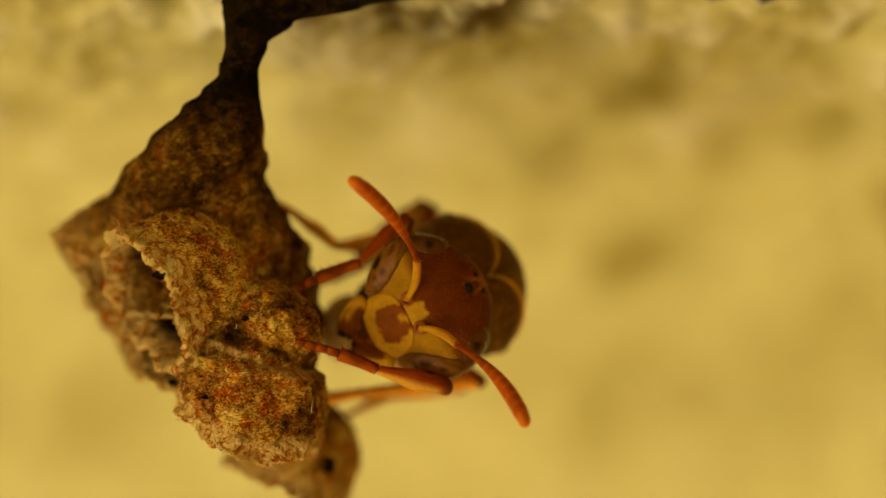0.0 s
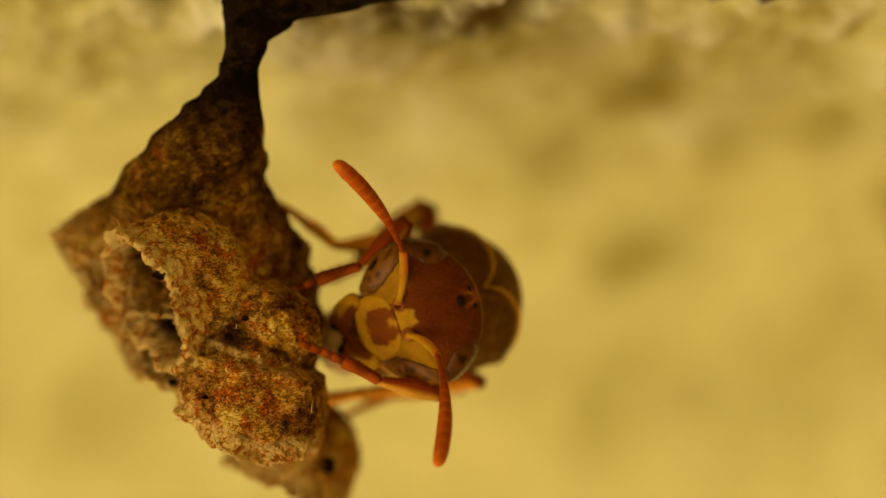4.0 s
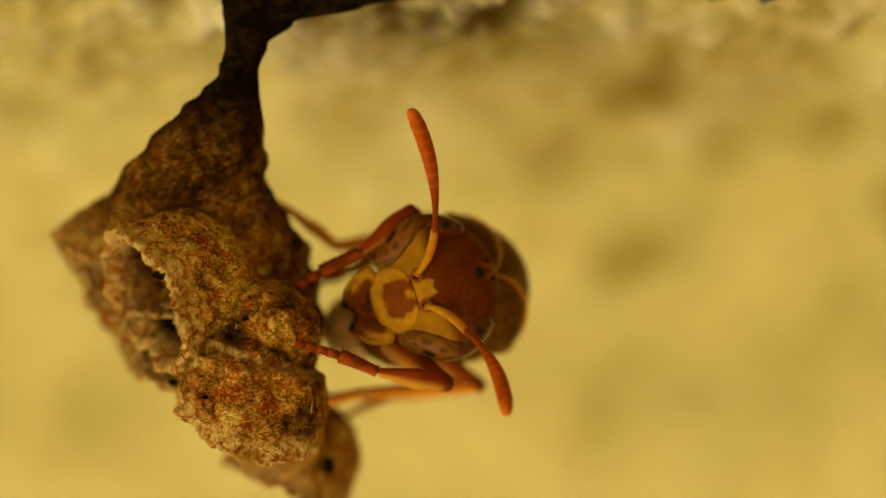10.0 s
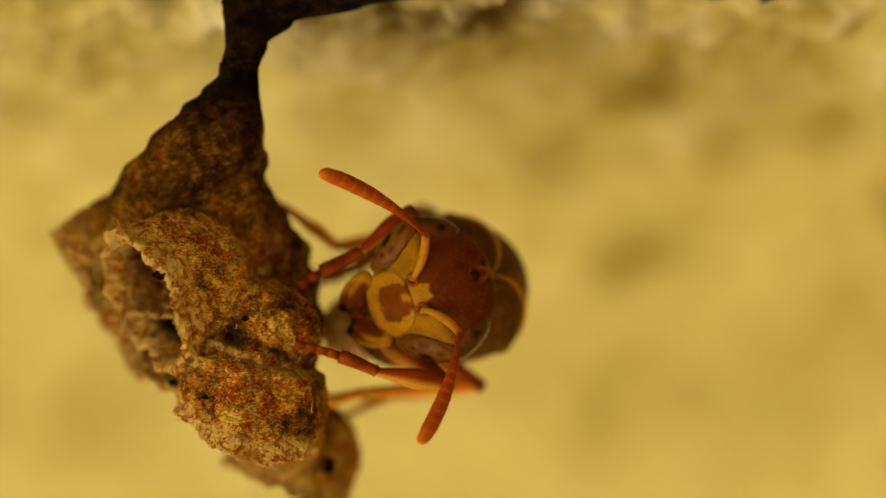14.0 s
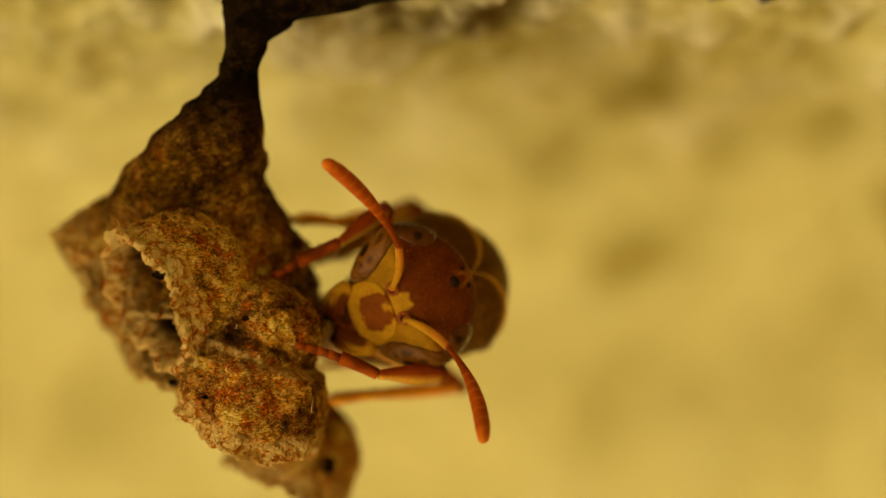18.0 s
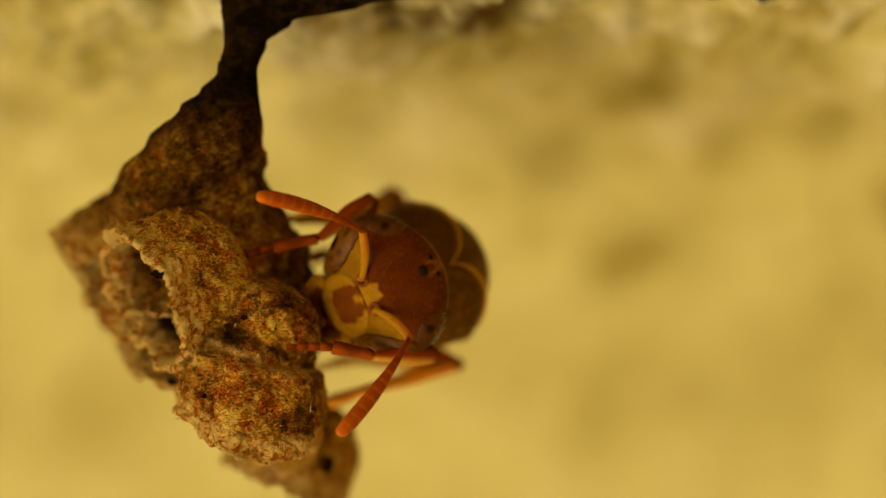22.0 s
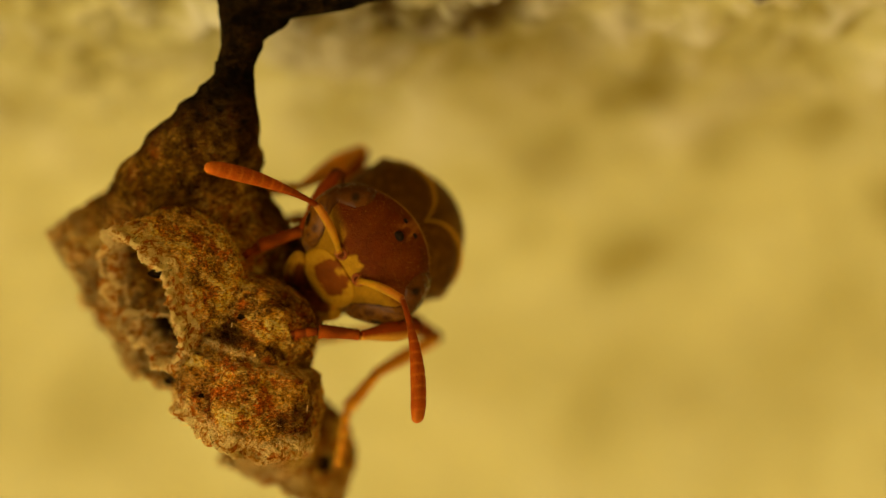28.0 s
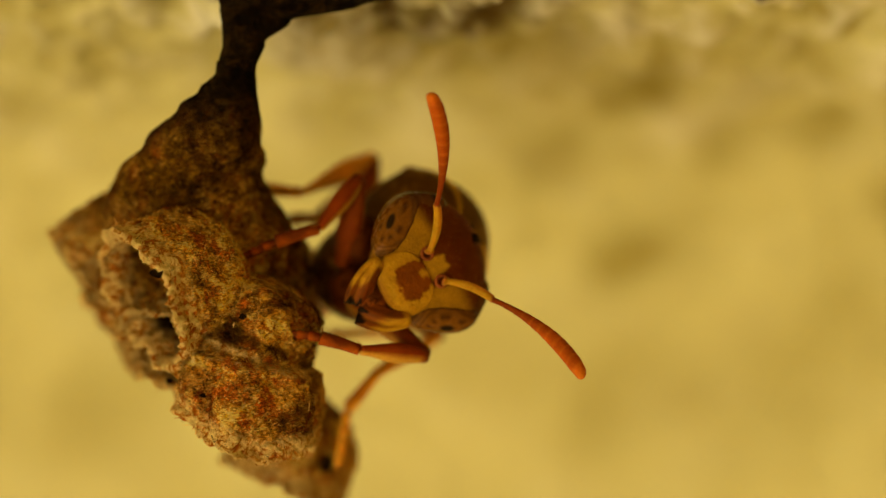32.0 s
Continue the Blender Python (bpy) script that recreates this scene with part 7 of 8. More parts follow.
    walk(legs["middle_upper"]["tarsus"], [
        (0, at(-4.738, 1.179, 2.07, -20.9, -55.2, 15.9)), (0.25, at(-4.738, 1.179, 2.07, -20.9, -55.2, 15.9)),
        (0.4, at(-4.65, 1.179, 2.561, -20.9, -55.2, 15.9)), (2, at(-4.615, 1.179, 2.5, -20.9, -55.2, 15.9)),
        (3, at(-4.597, 1.179, 2.421, -20.9, -55.2, 15.9)), (3.5, at(-4.597, 1.179, 2.421, -20.9, -55.2, 15.9)),
        (5.5, at(-4.685, 1.179, 2.315, -20.9, -55.2, 15.9)), (8.92, at(-4.685, 1.179, 2.315, -20.9, -55.2, 15.9)),
        (9.1, at(-4.843, 1.179, 2.07, -20.9, -55.2, 15.9)), (14.5, at(-4.791, 1.179, 2.07, -20.9, -55.2, 15.9)),
        (16.5, at(-3.955, 1.052, 2.04, -95.8, -74.5, 79.6)), (17, at(-3.99, 1.052, 2.058, -95.8, -74.5, 79.6)),
        (17.5, at(-4.148, 1.052, 2.075, -95.8, -74.5, 79.6)), (17.85, at(-4.464, 1.052, 2.093, -95.8, -74.5, 79.6)),
        (18.35, at(-4.464, 1.052, 2.128, -95.8, -74.5, 79.6)), (18.5, at(-4.429, 1.052, 2.304, -95.8, -74.5, 79.6)),
        (18.6, at(-4.06, 1.052, 1.9, -95.8, -74.5, 79.6)), (18.9, at(-3.964, 1.175, 1.848, -104.9, -74.2, 89.9)),
        (19, at(-3.93, 1.175, 1.83, -107.9, -74.1, 93.8)), (20, at(-3.924, 1.175, 1.86, -108.3, -74.1, 94.3)),
        (21, at(-3.864, 1.175, 1.801, -108.9, -74.1, 94.9)), (21.6, at(-3.893, 1.175, 1.798, -109.2, -74, 95.3)),
        (22, at(-3.876, 1.175, 1.83, -109.3, -74, 95.5)), (23, at(-3.93, 1.175, 1.819, -109.8, -74, 96.1)),
        (24.6, at(-3.963, 1.175, 1.901, -110.6, -73.9, 97)), (24.9, at(-4.053, 1.175, 1.9, -110.7, -73.9, 97.2)),
        (25, at(-4.012, 0.469, 3.305, -53.1, -68.7, 27.3)), (25.1, at(-2.717, 0.493, 3.362, -36.9, -57, -8)),
        (25.2, at(-4.246, 0.871, 2.066, -100.2, -72.2, 73.3)), (25.3, at(-4.183, 0.871, 1.981, -100.2, -72.2, 73.3)),
        (25.5, at(-4.022, 1.2, 1.913, 108.6, -5.8, -118.5)), (27.5, at(-4.255, 1.2, 1.507, 91.7, -17.9, -90.5)),
        (28.1, at(-4.239, 1.2, 1.404, 91.6, -18, -90.5)), (28.25, at(-4.442, 1.2, 1.504, 91.5, -18, -90.5)),
        (28.6, at(-4.501, 1.2, 1.528, 91.5, -18, -90.4)), (28.8, at(-5.089, 1.2, 1.681, 91, -18.1, -90.3)),
        (30, at(-5.059, 1.2, 1.74, 88.5, -18.9, -89.5)), (32, at(-4.883, 1.2, 1.67, 84.7, -19.8, -88.2)),])
    walk(legs["middle_lower"]["femur"], [
        (0, at(-3.413, 0.852, -0.478, -122.1, -18.1, -72.5)), (0.25, at(-3.412, 0.85, -0.478, -122.1, -18.1, -72.5)),
        (0.4, at(-3.639, 0.828, -0.629, -113.2, -19.2, -75.6)), (1, at(-3.632, 0.825, -0.643, -112.8, -19.2, -75.6)),
        (3, at(-3.516, 0.825, -0.616, -115.4, -18.8, -74.3)), (3.5, at(-3.514, 0.822, -0.615, -115.4, -18.7, -74.1)),
        (5.5, at(-3.51, 0.803, -0.541, -118, -18.1, -72.7)), (6, at(-3.508, 0.8, -0.541, -118, -18.1, -72.6)),
        (8.92, at(-3.498, 0.782, -0.539, -118.1, -17.7, -71.9)), (9.1, at(-3.355, 0.733, -0.406, -124.7, -15.1, -67.8)),
        (14.5, at(-3.327, 0.744, -0.44, -124.2, -15.3, -68.1)), (16.5, at(-2.45, 0.797, -1.069, -114.5, -10.9, -55)),
        (17, at(-2.439, 0.793, -1.075, -114.2, -10.5, -53.9)), (17.5, at(-2.468, 0.733, -1.03, -116.1, -8.2, -50)),
        (17.85, at(-2.557, 0.6, -0.924, -118.3, -5.2, -46)), (18.35, at(-2.559, 0.595, -0.929, -117.8, -5.4, -45.7)),
        (18.5, at(-2.834, 0.385, -0.897, -110.5, -9.7, -46.4)), (18.6, at(-2.704, 0.571, -0.969, -111.2, -10.6, -50.6)),
        (19, at(-2.57, 0.684, -1.024, -112.1, -10.6, -51.8)), (20, at(-2.576, 0.676, -1.014, -112.7, -10.3, -51.5)),
        (21, at(-2.542, 0.704, -1.037, -112.2, -10.6, -51.9)), (22, at(-2.565, 0.685, -1.027, -112.1, -10.6, -51.6)),
        (24, at(-2.636, 0.622, -0.994, -111.7, -10.4, -50.7)), (24.6, at(-2.652, 0.606, -0.986, -111.6, -10.4, -50.4)),
        (25, at(-2.227, 0.881, -1.141, -122.2, -2.4, -45.2)), (25.5, at(-2.14, 0.965, -1.218, -121, -3.7, -46.2)),
        (27.5, at(-2.154, 0.953, -1.218, -114.3, -7.5, -45.8)), (28.1, at(-2.1, 1, -1.25, -115.1, -7.3, -46.3)),
        (28.25, at(-2.218, 0.894, -1.178, -114.6, -6.9, -44.9)), (28.6, at(-2.242, 0.871, -1.164, -114.4, -7, -44.7)),
        (28.8, at(-2.499, 0.554, -0.975, -114.8, -4.8, -39.6)), (30, at(-2.53, 0.518, -0.965, -113.9, -5.4, -39.4)),
        (32, at(-2.503, 0.569, -0.99, -114, -5.7, -40.5)),])
    walk(legs["middle_lower"]["tibia"], [
        (0, at(0.745, 1.321, -2.923, 94.9, -16.9, -83.4)), (0.25, at(0.745, 1.325, -2.924, 94.9, -16.9, -83.3)),
        (0.4, at(0.832, 1.328, -2.433, 94.9, -16.9, -83.2)), (1, at(0.848, 1.337, -2.418, 94.9, -16.9, -83.1)),
        (3, at(0.88, 1.368, -2.585, 94.7, -17, -82.6)), (3.5, at(0.879, 1.375, -2.587, 94.7, -17, -82.4)),
        (5.5, at(0.787, 1.404, -2.701, 94.6, -17, -82)), (6, at(0.786, 1.411, -2.703, 94.5, -17, -81.8)),
        (8.92, at(0.781, 1.45, -2.715, 94.3, -17.1, -81.2)), (9.1, at(0.606, 1.575, -3.07, 92.6, -17.4, -78.7)),
        (14.5, at(0.659, 1.575, -3.07, 92.6, -17.4, -78.7)), (16.5, at(1.381, 3.014, -3.045, 95.1, -19.7, -55)),
        (17, at(1.346, 3.106, -3.029, 95, -20, -53.2)), (17.5, at(1.063, 3.295, -3.141, 93.3, -20.2, -48.9)),
        (17.85, at(0.659, 3.411, -3.214, 92.1, -20.3, -46.1)), (18.35, at(0.659, 3.435, -3.18, 92.6, -20.5, -45.7)),
        (18.5, at(0.651, 3.305, -2.573, 97.7, -21.7, -50)), (18.6, at(0.991, 3.193, -2.689, 101.1, -22, -53.2)),
        (19, at(1.166, 3.196, -2.819, 101.1, -22, -53.2)), (20, at(1.13, 3.201, -2.854, 101.2, -22, -53.1)),
        (21, at(1.199, 3.207, -2.836, 101.2, -22.1, -53)), (22, at(1.162, 3.213, -2.818, 101.3, -22.1, -52.9)),
        (24, at(1.055, 3.224, -2.755, 101.4, -22.2, -52.7)), (24.6, at(1.026, 3.228, -2.744, 101.4, -22.3, -52.6)),
        (25, at(0.761, 3.695, -3.718, 87.8, -19.4, -38.1)), (25.5, at(0.97, 3.723, -3.711, 89, -20.2, -37.8)),
        (27.5, at(1.192, 3.848, -3.195, 108.7, -31, -40.9)), (28.1, at(1.255, 3.843, -3.287, 108.8, -31, -41.1)),
        (28.25, at(1.064, 3.842, -3.184, 108.8, -31, -41.1)), (28.6, at(1.033, 3.839, -3.154, 108.9, -31, -41.2)),
        (28.8, at(0.438, 3.837, -2.999, 109, -31, -41.3)), (30, at(0.425, 3.826, -2.919, 109.2, -30.9, -41.6)),
        (32, at(0.525, 3.808, -2.948, 109.7, -30.8, -42.2)),])
    walk(legs["middle_lower"]["basitarsus"], [
        (0, at(-2.923, 0.8, -3.23, 99.2, -15.6, -117.1)), (0.25, at(-2.923, 0.8, -3.23, 99.3, -15.6, -117.1)),
        (0.4, at(-2.835, 0.8, -2.738, 99.3, -15.5, -117.1)), (1, at(-2.818, 0.8, -2.721, 99.5, -15.4, -117.2)),
        (3, at(-2.783, 0.8, -2.879, 100, -14.9, -117.6)), (3.5, at(-2.783, 0.8, -2.879, 100.1, -14.8, -117.7)),
        (5.5, at(-2.871, 0.8, -2.984, 100.7, -14.3, -118.1)), (6, at(-2.871, 0.8, -2.984, 100.8, -14.1, -118.2)),
        (8.92, at(-2.871, 0.8, -2.984, 101.6, -13.3, -118.7)), (9.1, at(-3.028, 0.8, -3.23, 101.7, -13.3, -118.7)),
        (14.5, at(-2.976, 0.8, -3.23, 103.2, -11.6, -119.6)), (16.5, at(-1.588, 0.8, -3.356, 101, -13.8, -111.8)),
        (17, at(-1.553, 0.8, -3.335, 100.6, -14.1, -110.4)), (17.5, at(-1.685, 0.8, -3.343, 99, -15.3, -109.8)),
        (17.85, at(-1.982, 0.8, -3.344, 97.9, -16.1, -109.3)), (18.35, at(-1.956, 0.8, -3.335, 96.3, -17.1, -108.6)),
        (18.5, at(-2.048, 0.8, -3.033, 104.7, -10.6, -111.8)), (18.6, at(-1.764, 0.8, -3.352, 111.1, -4.7, -112.7)),
        (19, at(-1.587, 0.8, -3.483, 110.7, -5, -112.8)), (20, at(-1.617, 0.8, -3.52, 109.7, -5.9, -113)),
        (21, at(-1.542, 0.8, -3.504, 108.7, -6.8, -113.2)), (22, at(-1.572, 0.8, -3.489, 107.7, -7.8, -113.4)),
        (24, at(-1.668, 0.8, -3.432, 105.6, -9.7, -113.6)), (24.6, at(-1.694, 0.8, -3.422, 105, -10.2, -113.6)),
        (25, at(-1.57, 0.8, -3.581, 93.4, -19, -107.2)), (25.5, at(-1.324, 0.8, -3.65, 112.1, -4.9, -109.1)),
        (27.5, at(-0.639, 0.8, -4.21, 140, 10.2, -95)), (28.1, at(-0.581, 0.8, -4.309, 140, 10.2, -94.9)),
        (28.25, at(-0.773, 0.8, -4.208, 140.1, 10.2, -94.9)), (28.6, at(-0.807, 0.8, -4.182, 140.1, 10.2, -94.9)),
        (28.8, at(-1.403, 0.8, -4.029, 140.1, 10.2, -94.9)), (30, at(-1.426, 0.8, -3.964, 140.2, 10.2, -94.8)),
        (32, at(-1.342, 0.8, -4.017, 140.4, 10.3, -94.7)),])
    walk(legs["middle_lower"]["tarsus"], [
        (0, at(-4.271, 1.416, -3.46, 99.2, -15.6, -117.1)), (0.25, at(-4.271, 1.417, -3.462, 99.3, -15.6, -117.1)),
        (0.4, at(-4.182, 1.417, -2.972, 99.3, -15.5, -117.1)), (1, at(-4.163, 1.419, -2.958, 99.5, -15.4, -117.2)),
        (3, at(-4.123, 1.425, -3.13, 100, -14.9, -117.6)), (3.5, at(-4.121, 1.427, -3.134, 100.1, -14.8, -117.7)),
        (5.5, at(-4.203, 1.433, -3.253, 100.7, -14.3, -118.1)), (6, at(-4.202, 1.435, -3.257, 100.8, -14.1, -118.2)),
        (8.92, at(-4.193, 1.444, -3.278, 101.6, -13.3, -118.7)), (9.1, at(-4.35, 1.444, -3.525, 101.7, -13.3, -118.7)),
        (14.5, at(-4.279, 1.461, -3.566, 103.2, -11.6, -119.6)), (16.5, at(-2.981, 1.283, -3.633, 101, -13.8, -111.8)),
        (17, at(-2.958, 1.252, -3.602, 100.6, -14.1, -110.4)), (17.5, at(-3.1, 1.244, -3.569, 99, -15.3, -109.8)),
        (17.85, at(-3.403, 1.238, -3.541, 97.9, -16.1, -109.3)), (18.35, at(-3.385, 1.23, -3.493, 96.3, -17.1, -108.6)),
        (18.5, at(-3.421, 1.274, -3.408, 104.7, -10.6, -111.8)), (18.6, at(-3.072, 1.3, -3.89, 111.1, -4.7, -112.7)),
        (19, at(-2.898, 1.302, -4.01, 110.7, -5, -112.8)), (20, at(-2.937, 1.305, -4.023, 109.7, -5.9, -113)),
        (21, at(-2.87, 1.308, -3.982, 108.7, -6.8, -113.2)), (22, at(-2.909, 1.311, -3.94, 107.7, -7.8, -113.4)),
        (24, at(-3.019, 1.316, -3.83, 105.6, -9.7, -113.6)), (24.6, at(-3.049, 1.318, -3.804, 105, -10.2, -113.6)),
        (25, at(-3.008, 1.216, -3.666, 93.4, -19, -107.2)), (25.5, at(-2.653, 1.209, -4.212, 112.1, -4.9, -109.1)),
        (27.5, at(-1.583, 1.086, -5.341, 173.3, 11.6, -75)), (28.1, at(-1.523, 1.085, -5.441, 173.2, 11.6, -75.1)),
        (28.25, at(-1.715, 1.085, -5.34, 173.1, 11.6, -75.1)), (28.6, at(-1.749, 1.085, -5.315, 173, 11.6, -75.2)),
        (28.8, at(-2.344, 1.085, -5.162, 173, 11.6, -75.2)), (30, at(-2.365, 1.084, -5.099, 172.6, 11.7, -75.4)),
        (32, at(-2.277, 1.083, -5.155, 172, 11.8, -75.7)),])
    walk(legs["hind_upper"]["femur"], [
        (0, at(-1.01, 3.287, -0.504, -18.5, -8.9, -29.8)), (0.25, at(-1.01, 3.287, -0.503, -18.5, -8.9, -29.8)),
        (0.4, at(-0.993, 3.444, -0.062, -17.3, -4.6, -24.1)), (2, at(-0.994, 3.43, -0.108, -17.6, -4.9, -25.9)),
        (3, at(-0.998, 3.409, -0.173, -17.9, -5.4, -27.8)), (3.5, at(-0.998, 3.41, -0.171, -17.9, -5.4, -27.7)),
        (5.5, at(-1.001, 3.387, -0.23, -19.8, -14, -36.3)), (8.92, at(-1.001, 3.387, -0.23, -19.8, -14, -36.3)),
        (9, at(-1.006, 3.282, -0.416, -21.1, -19.9, -44.3)), (9.1, at(-1.017, 3.109, -0.627, -22.2, -26.8, -51.3)),
        (13.6, at(-1.025, 3.123, -0.623, -22, -25.7, -52.1)), (14, at(-1.007, 3.233, -0.53, -20.6, -17.6, -41.1)),
        (14.5, at(-1.007, 3.233, -0.529, -20.6, -17.6, -41.3)), (16.5, at(-0.992, 3.463, -0.115, -22.4, -29.6, -57.3)),
        (17, at(-0.992, 3.469, -0.106, -22.5, -29.2, -56)), (17.5, at(-1, 3.399, -0.202, -21.8, -25.3, -55.3)),
        (17.7, at(-1.014, 3.323, -0.338, -21.2, -21.1, -53.1)), (17.85, at(-1.028, 3.275, -0.464, -20.7, -16, -48.8)),
        (18.35, at(-1.024, 3.296, -0.434, -20.4, -14.1, -46.4)), (18.5, at(-1.009, 3.365, -0.284, -20.1, -11.8, -44.1)),
        (18.6, at(-0.998, 3.421, -0.163, -21.3, -20.7, -48.4)), (19.1, at(-1.001, 3.394, -0.211, -21.3, -21.3, -53.4)),
        (20, at(-0.996, 3.443, -0.134, -22, -25.4, -52)), (21, at(-0.998, 3.416, -0.176, -22, -26.2, -54.7)),
        (22, at(-0.997, 3.426, -0.16, -22, -25.8, -54.1)), (23, at(-1.004, 3.372, -0.243, -21.8, -25.8, -56.5)),
        (24.6, at(-1.014, 3.34, -0.293, -21.6, -26.3, -61)), (24.9, at(-1.014, 3.324, -0.315, -21.8, -26.4, -58.2)),
        (25, at(-1.069, 3.214, -0.517, -20.5, -25.1, -69)), (25.3, at(-1.137, 3.214, -0.66, -17.9, -20.1, -83.2)),
        (25.5, at(-1.005, 3.225, -0.315, -29.9, -50.7, -55)), (27.5, at(-1.001, 3.415, -0.19, -31, -50.7, -47.8)),
        (28.1, at(-0.998, 3.358, -0.225, -32, -52.6, -49.2)), (28.25, at(-1.002, 3.415, -0.191, -31.7, -51.2, -45.2)),
        (28.6, at(-1.004, 3.43, -0.181, -31.7, -51, -44.5)), (28.7, at(-1.023, 3.499, -0.134, -31.7, -50.2, -38.4)),
        (28.8, at(-1.033, 3.509, -0.13, -32.9, -51.4, -33.8)), (31.5, at(-1.033, 3.517, -0.122, -32.1, -50.5, -35.4)),
        (32, at(-1.026, 3.49, -0.143, -32.9, -51.6, -34.4)),])
    walk(legs["hind_upper"]["tibia"], [
        (0, at(-0.904, 4.471, 2.681, -169.8, -50, -172.6)), (0.25, at(-0.906, 4.471, 2.682, -169.8, -50, -172.6)),
        (0.4, at(-0.819, 4.472, 3.174, -169.9, -50, -172.5)), (2, at(-0.792, 4.474, 3.121, -170, -49.8, -172.3)),
        (3, at(-0.779, 4.476, 3.047, -170, -49.7, -172.2)), (3.5, at(-0.781, 4.477, 3.05, -170.1, -49.6, -172.1)),
        (5.5, at(-0.942, 4.774, 2.874, -175.2, -51.8, -158.3)), (8.92, at(-0.942, 4.774, 2.874, -175.2, -51.8, -158.3)),
        (9, at(-0.924, 4.913, 2.566, -176.5, -56.3, -154.7)), (9.1, at(-0.903, 5.023, 2.181, -176.9, -61.5, -153.1)),
        (13.6, at(-0.859, 4.984, 2.217, -176.3, -60.8, -154.5)), (14, at(-0.944, 4.768, 2.503, -174.1, -54.5, -160.7)),
        (14.5, at(-0.94, 4.768, 2.503, -174.1, -54.5, -160.7)), (16.5, at(-0.737, 5.468, 2.619, 171.6, -57.7, -126.6)),
        (17, at(-0.772, 5.466, 2.637, 171.7, -57.8, -126.8)), (17.5, at(-0.73, 5.227, 2.652, 177.4, -58.2, -140.2)),
        (17.7, at(-0.714, 4.973, 2.619, -176.7, -59.1, -153.9)), (17.85, at(-0.702, 4.724, 2.595, -171.3, -59.5, -166.1)),
        (18.35, at(-0.702, 4.675, 2.657, -170.6, -59, -168)), (18.5, at(-0.667, 4.66, 2.841, -170.4, -58.8, -168.6)),
        (18.6, at(-0.821, 5.079, 2.8, 177.9, -51.4, -141.1)), (19, at(-0.682, 5.026, 2.748, 178.4, -49.8, -142.2)),
        (20, at(-0.827, 5.291, 2.715, 173.1, -51.3, -128.7)), (21, at(-0.765, 5.289, 2.652, 173.3, -51.7, -129.5)),
        (21.6, at(-0.792, 5.287, 2.646, 173.5, -51.9, -129.9)), (22, at(-0.774, 5.285, 2.678, 173.6, -52.1, -130.2)),
        (23, at(-0.708, 5.214, 2.599, 176, -54.1, -136.7)), (24, at(-0.607, 5.143, 2.584, 178.5, -56.3, -142.8)),
        (24.6, at(-0.601, 5.172, 2.541, 178.4, -57.7, -142.6)), (24.9, at(-0.68, 5.185, 2.512, 178.4, -58.4, -142.5)),
        (25, at(-0.44, 4.904, 2.366, -174.4, -61.3, -158.8)), (25.3, at(-0.231, 4.44, 2.379, -167.7, -55, -176.4)),
        (25.5, at(-0.924, 6.064, 1.554, 156.9, -67.3, -99.7)), (27.5, at(-1.216, 6.262, 1.656, 150.9, -66.9, -86.5)),
        (28.1, at(-1.127, 6.271, 1.524, 150.3, -67.4, -85.9)), (28.25, at(-1.32, 6.274, 1.622, 150.1, -67.5, -85.8)),
        (28.6, at(-1.355, 6.279, 1.642, 149.8, -67.8, -85.5)), (28.7, at(-1.654, 6.281, 1.717, 149.7, -67.8, -85.4)),
        (28.8, at(-1.861, 6.284, 1.651, 147.5, -70.6, -85)), (29.5, at(-1.917, 6.283, 1.658, 147.5, -70.6, -85.1)),
        (30, at(-1.898, 6.282, 1.685, 147.6, -70.6, -85.2)), (31, at(-1.85, 6.279, 1.677, 147.6, -70.6, -85.4)),
        (31.5, at(-1.799, 6.278, 1.709, 147.7, -70.6, -85.5)), (32, at(-1.827, 6.278, 1.632, 147.7, -70.6, -85.5)),])
